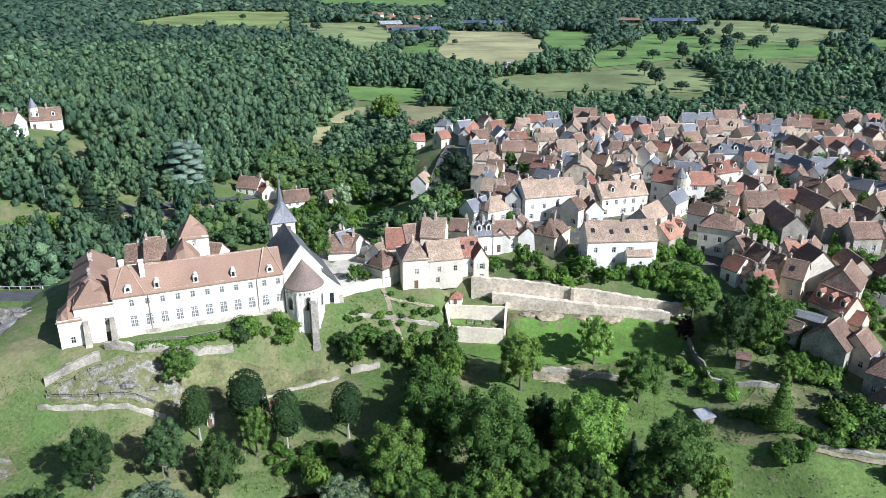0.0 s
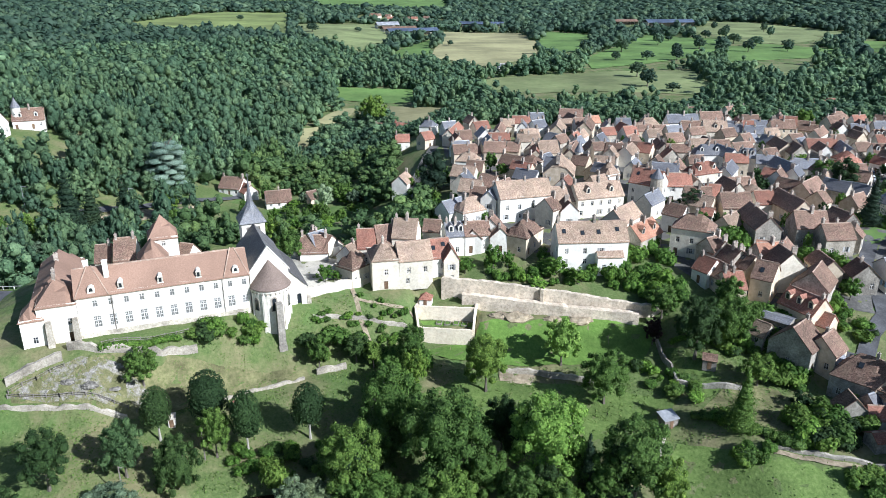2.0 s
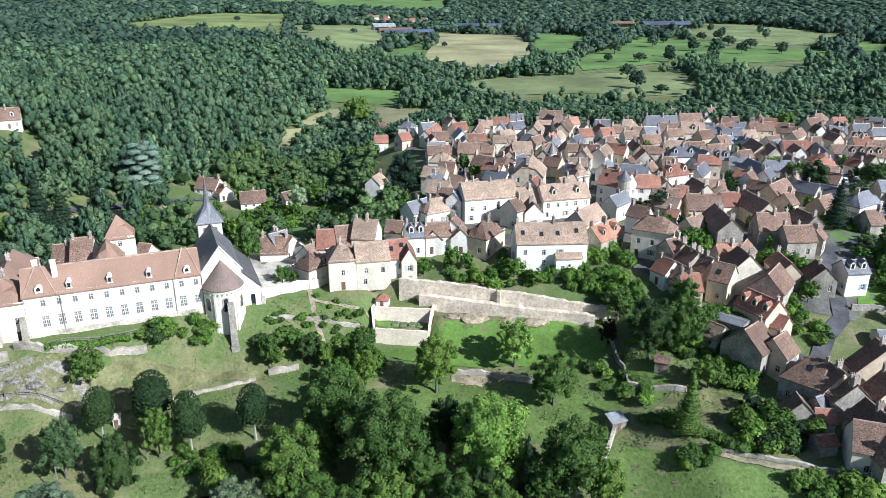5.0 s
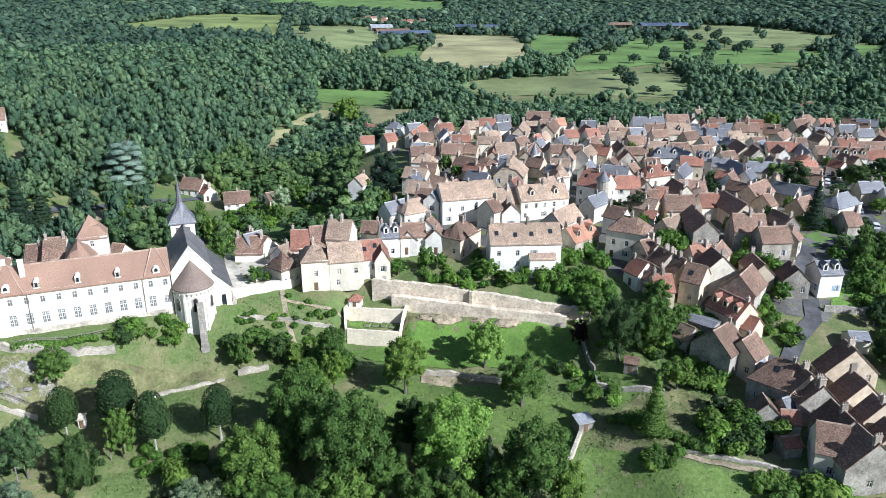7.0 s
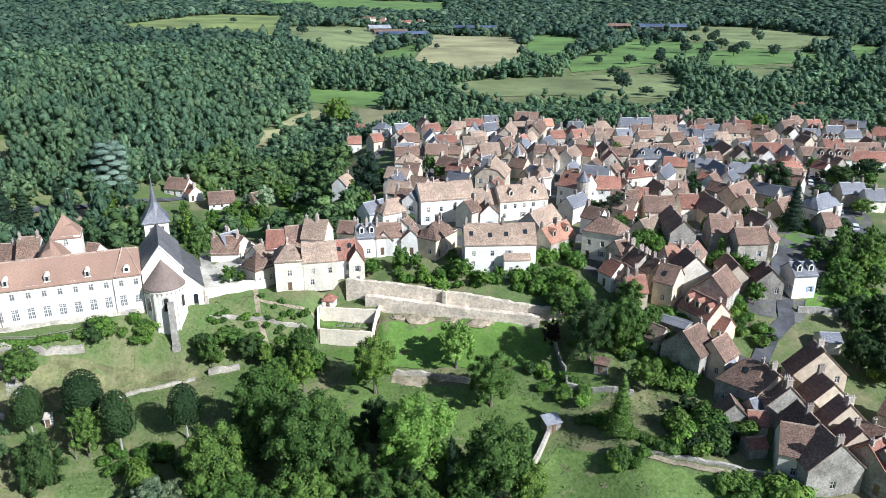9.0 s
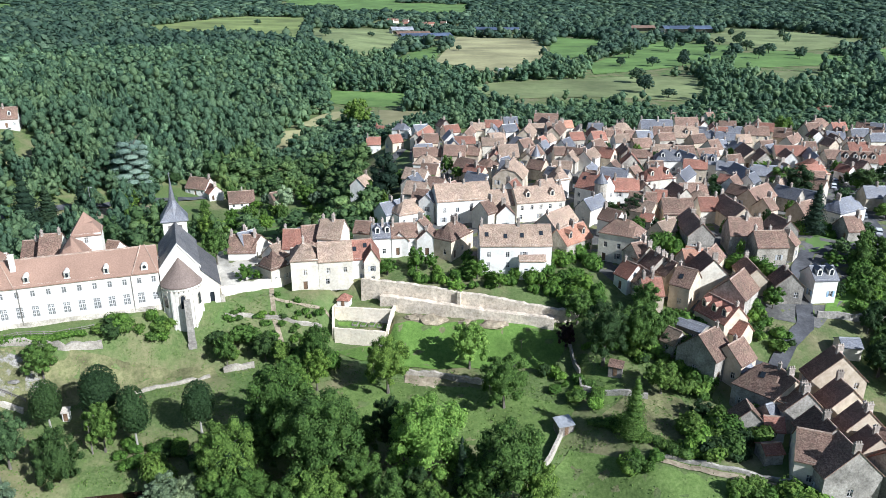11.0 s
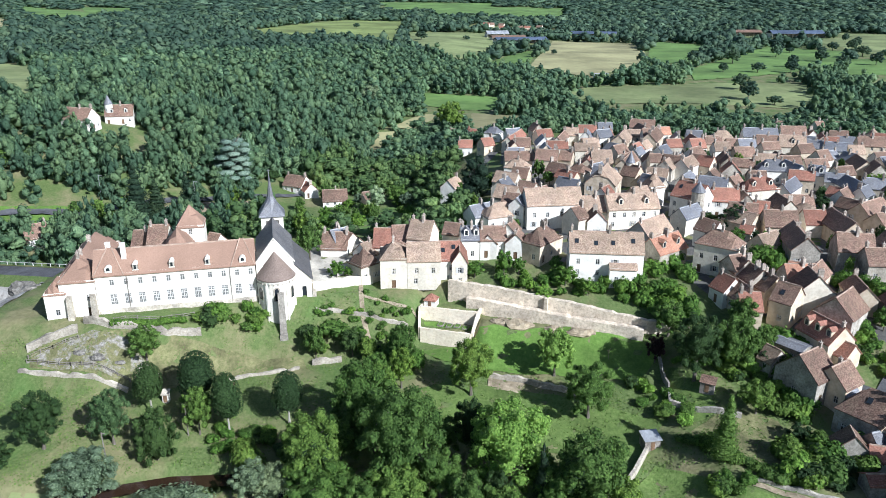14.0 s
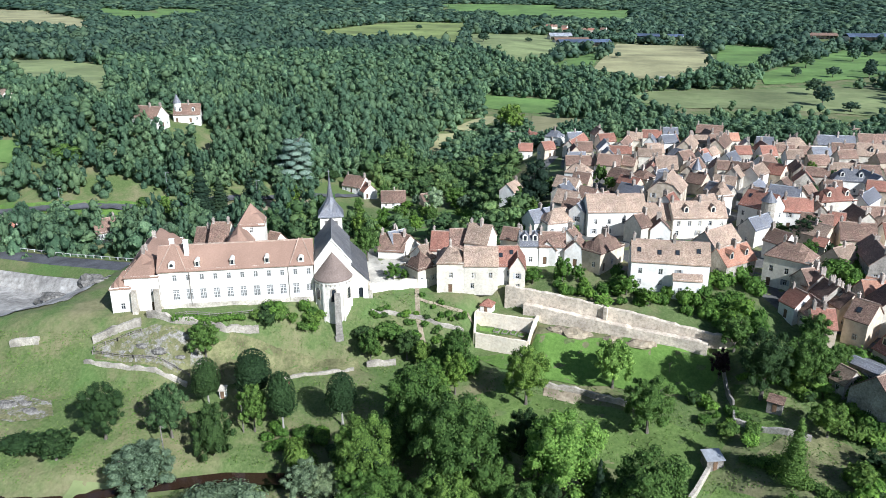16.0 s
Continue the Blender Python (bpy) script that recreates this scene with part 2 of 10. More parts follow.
M_PALE_BARK = material("pale_bark", two_scale((0.3, 0.28, 0.23), (0.42, 0.4, 0.34), (0.55, 0.53, 0.47), 4, 0.5), 0.9, 0.03, 9)
L_OAK = leafy("oak_leaves", (0.07, 0.135, 0.026), (0.175, 0.275, 0.062))
L_BRIGHT = leafy("fresh_green_leaves", (0.072, 0.145, 0.026), (0.165, 0.265, 0.056))
L_DARK = leafy("dark_lime_leaves", (0.028, 0.06, 0.019), (0.06, 0.108, 0.035))
L_PINE = leafy("conifer_needles", (0.02, 0.043, 0.026), (0.046, 0.08, 0.042))
L_CEDAR = leafy("blue_cedar_needles", (0.13, 0.21, 0.2), (0.26, 0.36, 0.34))
L_GREY = leafy("silvery_willow_leaves", (0.115, 0.165, 0.09), (0.25, 0.32, 0.2))
L_PURPLE = leafy("copper_beech_leaves", (0.035, 0.018, 0.02), (0.075, 0.035, 0.035))
# blue mixed into the woodland green stands in for aerial haze
L_WOODS = leafy("woodland_leaves_haze_blue", (0.06, 0.116, 0.066), (0.145, 0.226, 0.128))
# far trees: darker and bluer still, distance haze painted into the leaf colour
L_FAR_HAZE = leafy("far_leaves_blued_for_haze", (0.042, 0.082, 0.054), (0.1, 0.156, 0.104))
L_SLOPE = leafy("mixed_slope_leaves", (0.062, 0.118, 0.042), (0.155, 0.235, 0.09))
L_GRASS = material("tall_grass_and_weeds", lambda n, l, co: ramp(n, l, n.new("ShaderNodeNewGeometry").outputs["Random Per Island"], [(0.0, (0.09, 0.155, 0.033)), (0.6, (0.12, 0.185, 0.045)), (1.0, (0.17, 0.205, 0.07))]), 0.9, spec=0.1)
L_HEDGE = leafy("garden_shrub_leaves", (0.065, 0.14, 0.022), (0.165, 0.285, 0.05))


# ---- mesh helpers ----
def link_mesh(name, verts, faces, mat, parent=None, label="", shade=False):
    me = bpy.data.meshes.new(name)
    me.from_pydata([tuple(v) for v in verts], [], faces)
    me.materials.append(mat)
    ob = new(name, me)
    if shade:
        me.shade_smooth()
    if parent:
        ob.parent = parent
    if label:
        ob["label"] = label
    return ob


def share(name, me, parent, m, label=""):
    ob = new(name, me)
    ob.parent = parent
    ob.matrix_basis = m
    if label:
        ob["label"] = label
    return ob


def mesh_of(name, verts, faces, mat):
    me = bpy.data.meshes.new(name)
    me.from_pydata([tuple(v) for v in verts], [], faces)
    me.materials.append(mat)
    return me


BOX_FACES = [(0, 3, 2, 1), (4, 5, 6, 7), (0, 1, 5, 4), (1, 2, 6, 5), (2, 3, 7, 6), (3, 0, 4, 7)]


def box(x0, x1, y0, y1, z0, z1, inset=0.0):
    """Corners of a box; inset narrows its top."""
    i = inset
    return [(x0, y0, z0), (x1, y0, z0), (x1, y1, z0), (x0, y1, z0), (x0 + i, y0 + i, z1), (x1 - i, y0 + i, z1), (x1 - i, y1 - i, z1), (x0 + i, y1 - i, z1)]


def join(*boxes):
    v, f = [], []
    for b in boxes:
        bf = BOX_FACES
        if isinstance(b, tuple):
            b, bf = b
        f += [tuple(k + len(v) for k in q) for q in bf]
        v += list(b)
    return v, f


def thing(name, m, label, category, group="", kind=""):
    e = new(name)
    e.matrix_basis = m
    e.empty_display_size = 0.5
    return tagged(e, label, category, group, kind)


def big_mesh(name, verts, quads, tris, mat, tint=None):
    """A mesh from arrays: verts n x 3, quads n x 4, tris n x 3, tint one number a vertex."""
    me = bpy.data.meshes.new(name)
    me.vertices.add(len(verts))
    me.vertices.foreach_set("co", np.asarray(verts, np.float32).ravel())
    loops = np.concatenate([np.asarray(quads, np.int32).ravel(), np.asarray(tris, np.int32).ravel()])
    me.loops.add(len(loops))
    me.loops.foreach_set("vertex_index", loops)
    nq, nt = len(quads), len(tris)
    me.polygons.add(nq + nt)
    start = np.concatenate([np.arange(nq) * 4, nq * 4 + np.arange(nt) * 3]).astype(np.int32)
    me.polygons.foreach_set("loop_start", start)
    if tint is not None:
        me.attributes.new("tint", "FLOAT", "POINT").data.foreach_set("value", np.asarray(tint, np.float32))
    me.update(calc_edges=True)
    me.materials.append(mat)
    return me


# ---- the lie of the land ----
def smooth(v):
    v = np.clip(v, 0, 1)
    return v * v * (3 - 2 * v)


def land(x, y):
    """Height of the ground, for numbers or arrays."""
    x, y = np.asarray(x, float), np.asarray(y, float)
    # the foot and the width of the southern slope under abbey, ramparts and town
    foot = np.interp(x, [-130, -90, -60, -32, -12, 4, 52, 66, 100, 170], [108, 108, 112, 135, 139, 144, 144, 122, 116, 112])
    wide = np.interp(x, [-90, -60, -32, -12, 4, 52, 70, 100, 170], [18, 17, 12, 19, 20, 20, 50, 55, 70])
    low = -10.8 + 5.2 * smooth((y - foot + 34) / 34)
    top = 6.3 + 2.5 * smooth((y - 158) / 30) * smooth((x + 15) / 40)
    top = top - 1.9 * smooth(1.25 - np.hypot((x + 6) / 16, (y - 161) / 13))
    # the plateau falls to the wooded valley in the north-west
    west = np.interp(y, [0, 170, 188, 215, 260, 320, 400], [-86, -86, -60, 18, 14, 2, 10])
    fall = np.interp(y, [0, 180, 215, 320], [26, 40, 48, 40])
    top = top - 15.5 * (1 - smooth((x - west + fall) / fall)) * smooth((y - 100) / 60)
    z = low + (top - low) * smooth((y - foot) / wide)
    # lawn, walled garden and the step up behind the ramparts
    wall = np.interp(x, [0, 7, 20, 38, 54, 62], [163.5, 162.5, 160, 156.8, 154.2, 155.2])
    ledge = np.interp(x, [7, 20, 38, 54], [6.2, 6.0, 4.6, 2.6])
    lawn = -5.6 + 6.0 * smooth((y - 143) / 11)
    beds = np.where(y < 153.2 - 0.115 * x, -5.0, np.where(y < 158.0 - 0.07 * x, -1.6, 1.5))
    front = np.where(y < 138, low, np.where(x < 15.2, beds, lawn))
    back = ledge + (top - ledge) * smooth((y - wall) / 14)
    step = front + (back - front) * smooth((y - wall + 0.3) / 1.2)
    z = z + (step - z) * smooth((x + 1.5) / 3) * (1 - smooth((x - 56) / 5)) * smooth((y - 136) / 6)
    # behind the town down to the fields
    z = z + (-4.0 - z) * smooth((y - 345) / 120) 
    # wooded hill with the small castle
    z = z + 30 * smooth((-62 - x) / 120) * smooth((y - 175) / 110) * (1 - 0.75 * smooth((y - 330) / 260))
    far = smooth((y - 450) / 900)
    z = z + far * 5 * np.sin(x / 260.0 + 1.3) * np.sin(y / 310.0) + 40 * smooth((np.hypot(x, y) - 2600) / 2500)
    return z


RIVER = [(-140, 78), (-95, 80), (-66, 86), (-50, 94), (-35, 101), (-22, 104), (-5, 100), (30, 96), (90, 88), (180, 80)]


def off_line(x, y, line):
    """Distance from a line of points."""
    best = np.full(np.shape(x), 1e9)
    for (ax, ay), (bx, by) in zip(line, line[1:]):
        dx, dy = bx - ax, by - ay
        s = np.clip(((x - ax) * dx + (y - ay) * dy) / (dx * dx + dy * dy), 0, 1)
        best = np.minimum(best, np.hypot(x - ax - s * dx, y - ay - s * dy))
    return best


def inside(x, y, ring):
    x, y = np.asarray(x, float), np.asarray(y, float)
    hit = np.zeros(x.shape, bool)
    for (ax, ay), (bx, by) in zip(ring, ring[1:] + ring[:1]):
        if ay != by:
            hit ^= ((ay > y) != (by > y)) & (x < (bx - ax) * (y - ay) / (by - ay) + ax)
    return hit


def soil(x, y):
    """The ground with the river's bed cut into it and small unevenness."""
    x, y = np.asarray(x, float), np.asarray(y, float)
    z = land(x, y)
    rough = 0.22 * np.sin(x * 0.71 + 1.3 * np.sin(y * 0.37)) * np.sin(y * 0.83 + np.sin(x * 0.29)) + 0.12 * np.sin(x * 1.9 + y * 1.3) * np.sin(y * 2.1 - x * 0.7)
    d = off_line(x, y, RIVER)
    return z + rough - 1.6 * (1 - smooth((d - 1.6) / 2.6))


def axis(lo, hi, fine_lo, fine_hi, step, grow):
    a = list(np.arange(fine_lo, fine_hi + step, step))
    s = step
    while a[-1] < hi:
        s *= grow
        a.append(a[-1] + s)
    s = step
    while a[0] > lo:
        s *= grow
        a.insert(0, a[0] - s)
    return np.array(a)


def sheet(xs, ys, height):
    gx, gy = np.meshgrid(xs, ys)
    v = np.stack([gx, gy, height(gx, gy)], -1).reshape(-1, 3)
    k = np.arange(len(xs) * len(ys)).reshape(len(ys), len(xs))
    q = np.stack([k[:-1, :-1], k[:-1, 1:], k[1:, 1:], k[1:, :-1]], -1).reshape(-1, 4)
    return v, q


gv, gq = sheet(axis(-4600, 4600, -110, 160, 1.4, 1.06), axis(-800, 4900, 62, 215, 1.3, 1.055), soil)
ground_mesh = big_mesh("ground", gv, gq, [], M_GROUND)
ground_mesh.shade_smooth()
tagged(new("ground", ground_mesh), "rough grassy ground of valley, slopes and plateau", "ground", kind="structure")


def patch(name, ring, mat, label, lift=0.12, step=3.0, category="field"):
    """A sheet laid on the ground inside a ring of corners."""
    bm = bmesh.new()
    bm.faces.new([bm.verts.new((x, y, 0)) for x, y in ring])
    xs, ys = [p[0] for p in ring], [p[1] for p in ring]
    for lo, hi, no in ((min(xs), max(xs), (1, 0, 0)), (min(ys), max(ys), (0, 1, 0))):
        n = max(2, min(60, int((hi - lo) / step)))
        for k in range(1, n):
            c = lo + (hi - lo) * k / n
            bmesh.ops.bisect_plane(bm, geom=bm.verts[:] + bm.edges[:] + bm.faces[:], plane_co=(c * no[0], c * no[1], 0), plane_no=no)
    for v in bm.verts:
        v.co.z = float(soil(v.co.x, v.co.y)) + lift
    bmesh.ops.recalc_face_normals(bm, faces=bm.faces[:])
    me = bpy.data.meshes.new(name)
    bm.to_mesh(me)
    bm.free()
    me.materials.append(mat)
    me.shade_smooth()
    return tagged(new(name, me), label, category, kind="structure")


def ribbon(name, line, width, mat, label, lift=0.15, step=2.0, category="road", level=None):
    """A strip laid on the ground along a line of points."""
    pts = []
    for a, b in zip(line, line[1:]):
        n = max(1, int(math.dist(a, b) / step))
        pts += [Vector(a).lerp(Vector(b), k / n) for k in range(n)]
    pts.append(Vector(line[-1]))
    v, f = [], []
    for k, p in enumerate(pts):
        d = (pts[min(k + 2, len(pts) - 1)] - pts[max(k - 2, 0)]).normalized()
        s = Vector((-d.y, d.x))
        for c in (-0.5, -0.17, 0.17, 0.5):
            q = p + s * width * c
            v.append((q.x, q.y, level if level is not None else max(float(soil(q.x, q.y)), float(soil(p.x, p.y)) - 0.1) + lift))
        if k:
            f += [(4 * k - 4 + j, 4 * k - 3 + j, 4 * k + 1 + j, 4 * k + j) for j in range(3)]
    ob = link_mesh(name, v, f, mat, shade=True)
    return tagged(ob, label, category, kind="structure")


FIELDS = [
    ("hay", [(6, 1305), (147, 1253), (132, 983), (109, 821), (52, 711), (-7, 809)]),
    ("pasture", [(27, 577), (49, 632), (165, 680), (238, 690), (221, 572), (191, 539), (136, 556), (74, 545)]),
    ("green", [(157, 791), (330, 1197), (414, 1084), (312, 845), (207, 742), (148, 702)]),
    ("green", [(174, 1353), (247, 1210), (174, 878), (122, 862)]),
    ("pasture", [(487, 1394), (561, 1161), (466, 1000), (431, 1129)]),
    ("green", [(-59, 829), (-8, 1114), (-9, 841), (-39, 809)]),
    ("bright", [(-537, 1294), (-518, 1810), (-356, 1776), (-208, 1045), (-302, 1167), (-483, 1204)]),
    ("pasture", [(-260, 1339), (-91, 1448), (-72, 1012), (-94, 863), (-188, 1045)]),
    ("green", [(-79, 575), (-17, 565), (-13, 503), (-36, 496), (-67, 512)]),
    ("hay", [(-71, 429), (-61, 475), (-50, 479), (-51, 449), (-57, 426)]),
    ("hay", [(-29, 484), (6, 479), (11, 448), (5, 376), (-24, 437)]),
    ("hay", [(-78, 411), (-65, 421), (-63, 374), (-69, 369)]),
    ("green", [(590, 1053), (630, 1033), (534, 872), (514, 901)]),
    ("pasture", [(295, 718), (351, 745), (381, 716), (316, 669)]),
    ("meadow", [(-663, 673), (-589, 706), (-462, 634), (-228, 325), (-275, 351), (-336, 392), (-555, 566)]),
    ("hay", [(-2633, 2544), (-2219, 2510), (-1336, 1685), (-965, 1202), (-1641, 1588)]),
    ("green", [(-2282, 2883), (-1492, 2223), (-1044, 1565), (-1613, 2070)]),
    ("green", [(-232, 251), (-215, 253), (-204, 237), (-219, 237)]),
    ("green", [(-1919, 2771), (-1577, 2621), (-1243, 2083), (-1449, 2144)]),
    ("pasture", [(537, 1560), (612, 1500), (655, 1190), (590, 1120), (520, 1290)]),
    ("pasture", [(430, 1332), (535, 1439), (600, 1268), (560, 1089), (460, 991), (429, 1068)]),
    ("green", [(356, 949), (437, 1008), (503, 912), (402, 809), (301, 766)]),
    ("pasture", [(306, 715), (348, 738), (344, 691), (298, 654)]),
    ("far", [(-510, 2814), (34, 2875), (27, 2262), (-362, 2170)]),
    ("far", [(-378, 3154), (44, 3430), (22, 2618), (-259, 2520)]),
    ("far", [(-865, 3494), (-315, 3589), (-247, 2692), (-666, 2900)]),
]
LOOK = {"hay": (M_HAY, "pale mown hay field among hedges"), "pasture": (M_PASTURE, "dry yellowish pasture between hedgerows"), "green": (M_GREEN, "green pasture bordered by trees"),
        "bright": (M_BRIGHT, "bright yellow-green field beyond the woods"), "meadow": (M_PASTURE, "sloping meadow on the wooded hill"), "far": (M_GREEN, "distant green field near the horizon")}
for kind, ring in FIELDS:
    patch("field", ring, LOOK[kind][0], LOOK[kind][1], 0.35, 12.0)


# ---- houses ----
WIN_W, WIN_H = 0.95, 1.45
def lattice(name, xs, zs, open_cells, y0, y1, mat):
    """A window frame in one piece: a grid of bars round open cells."""
    v, f, at = [], [], {}

    def corner(i, j, k):
        if (i, j, k) not in at:
            at[i, j, k] = len(v)
            v.append((xs[i], (y0, y1)[k], zs[j]))
        return at[i, j, k]

    solid = {(i, j) for i in range(len(xs) - 1) for j in range(len(zs) - 1)} - set(open_cells)
    for i, j in solid:
        f.append((corner(i, j, 0), corner(i + 1, j, 0), corner(i + 1, j + 1, 0), corner(i, j + 1, 0)))
        f.append((corner(i, j, 1), corner(i, j + 1, 1), corner(i + 1, j + 1, 1), corner(i + 1, j, 1)))
        for di, dj, a, b in ((-1, 0, (i, j), (i, j + 1)), (1, 0, (i + 1, j + 1), (i + 1, j)), (0, -1, (i + 1, j), (i, j)), (0, 1, (i, j + 1), (i + 1, j + 1))):
            if (i + di, j + dj) not in solid:
                f.append((corner(*a, 0), corner(*b, 0), corner(*b, 1), corner(*a, 1)))
    return mesh_of(name, v, f, mat)


ME_FRAME = lattice("window", [-WIN_W / 2, -WIN_W / 2 + 0.1, -0.05, 0.05, WIN_W / 2 - 0.1, WIN_W / 2], [0, 0.1, WIN_H * 0.6, WIN_H * 0.6 + 0.07, WIN_H - 0.1, WIN_H], [(1, 1), (3, 1), (1, 3), (3, 3)], -0.03, 0.06, M_FRAME)
ME_PANE = mesh_of("pane", *join(box(-WIN_W / 2 + 0.05, WIN_W / 2 - 0.05, 0.03, 0.06, 0.05, WIN_H - 0.05)), M_GLASS)
SH_V, SH_F = join(*[box(-0.24, 0.24, -0.05, 0.0, 0.02, WIN_H)], box(-0.2, 0.2, -0.07, -0.05, 0.3, 0.38), box(-0.2, 0.2, -0.07, -0.05, WIN_H - 0.4, WIN_H - 0.32))
ME_SHUTTER = mesh_of("shutter", SH_V, SH_F, M_SHUTTER)
ME_BLUE_SHUTTER = mesh_of("shutter", SH_V, SH_F, M_BLUE_PAINT)
ME_DOOR = mesh_of("door", *join(box(-0.5, 0.5, 0.02, 0.08, 0, 2.1), box(-0.4, -0.05, 0.0, 0.02, 0.2, 0.95), box(0.05, 0.4, 0.0, 0.02, 0.2, 0.95), box(-0.4, 0.4, 0.0, 0.02, 1.1, 1.9)), M_DOOR)
ME_SKYLIGHT = mesh_of("skylight", *join(box(-0.45, 0.45, -0.6, 0.6, 0.0, 0.1)), M_GLASS)


def chimney_mesh(w, d, h, pots):
    parts = [box(-w / 2, w / 2, -d / 2, d / 2, -1.2, h), box(-w / 2 - 0.07, w / 2 + 0.07, -d / 2 - 0.07, d / 2 + 0.07, h, h + 0.14)]
    for k in range(pots):
        c = (k - (pots - 1) / 2) * 0.42
        parts.append(box(c - 0.12, c + 0.12, -0.12, 0.12, h + 0.14, h + 0.55, 0.03))
    return mesh_of("chimney", *join(*parts), M_BRICK)


ME_CHIMNEY = [chimney_mesh(0.85, 0.55, 1.15, 2), chimney_mesh(0.6, 0.55, 0.95, 1), chimney_mesh(1.2, 0.6, 1.3, 3)]


def wall_face(v, f, a, b, out, z0, z1, holes, deep=0.16):
    """A wall from a to b with recessed openings (s0, s1, z0, z1) along it."""
    a, b, out = Vector(a), Vector(b), Vector(out)
    long = (b - a).length
    d = (b - a) / long
    ss = sorted({0.0, long, *[h[0] for h in holes], *[h[1] for h in holes]})
    zs = sorted({z0, z1, *[h[2] for h in holes], *[h[3] for h in holes]})

    def quad(p):
        k = len(v)
        v.extend((q.x, q.y, q.z) for q in p)
        f.append((k, k + 1, k + 2, k + 3))

    def at(s, z, o=0.0):
        return Vector((a.x + d.x * s - out.x * o, a.y + d.y * s - out.y * o, z))

    for s0, s1 in zip(ss, ss[1:]):
        for q0, q1 in zip(zs, zs[1:]):
            mid = ((s0 + s1) / 2, (q0 + q1) / 2)
            o = deep if any(h[0] < mid[0] < h[1] and h[2] < mid[1] < h[3] for h in holes) else 0.0
            quad([at(s0, q0, o), at(s1, q0, o), at(s1, q1, o), at(s0, q1, o)])
    for s0, s1, q0, q1 in holes:
        quad([at(s0, q0), at(s1, q0), at(s1, q0, deep), at(s0, q0, deep)])
        quad([at(s0, q1, deep), at(s1, q1, deep), at(s1, q1), at(s0, q1)])
        quad([at(s0, q0), at(s0, q0, deep), at(s0, q1, deep), at(s0, q1)])
        quad([at(s1, q0, deep), at(s1, q0), at(s1, q1), at(s1, q1, deep)])


def roof_mesh(name, rng, long, span, eave, ridge, shape, over, mat):
    """A tiled roof with thickness, a wavy ridge and an overhang; x runs along the ridge."""
    n = max(3, int(long / 1.6))
    n += n % 2 if shape == "pyramid" else 0
    slope = (ridge - eave) / (span / 2)
    hx, hy = long / 2 + over * 0.6, span / 2 + over
    low = eave - over * slope
    hip = {"gable": 0.0, "hip": min(long * 0.48, span * 0.42), "half": span * 0.14, "pyramid": hx - 0.05}[shape]
    v, f = [], []
    sag = rng.uniform(0.04, 0.16)
    for lay in (0, 1):
        for k in range(n + 1):
            x = -hx + 2 * hx * k / n
            e = min(1.0, (hx - abs(x)) / hip) if hip else 1.0
            if shape == "half":
                e = 0.62 + 0.38 * e
            t = 0.2 * lay
            dip = -sag * math.sin(math.pi * k / n)
            for j in (-2, -1, 0, 1, 2):
                yy = hy * j / 2
                zz = low + (ridge - low) * (1 - abs(j) / 2)
                top = low + (ridge - low) * e
                if zz > top:
                    zz = top
                v.append((x, yy, zz - t + dip * (1 - abs(j) / 2) + rng.uniform(-0.025, 0.025)))
    row, m = 5, (n + 1) * 5
    for k in range(n):
        for j in range(4):
            p = k * row + j
            f.append((p, p + row, p + row + 1, p + 1))
            q = m + p
            f.append((q, q + 1, q + row + 1, q + row))
        for j in (0, 4):
            p = k * row + j
            f.append((p, m + p, m + p + row, p + row) if j == 0 else (p, p + row, m + p + row, m + p))
    for k in (0, n):
        for j in range(4):
            p = k * row + j
            f.append((p, p + 1, m + p + 1, m + p) if k == 0 else (p + 1, p, m + p, m + p + 1))
    return mesh_of(name, v, f, mat)


house_no = 0


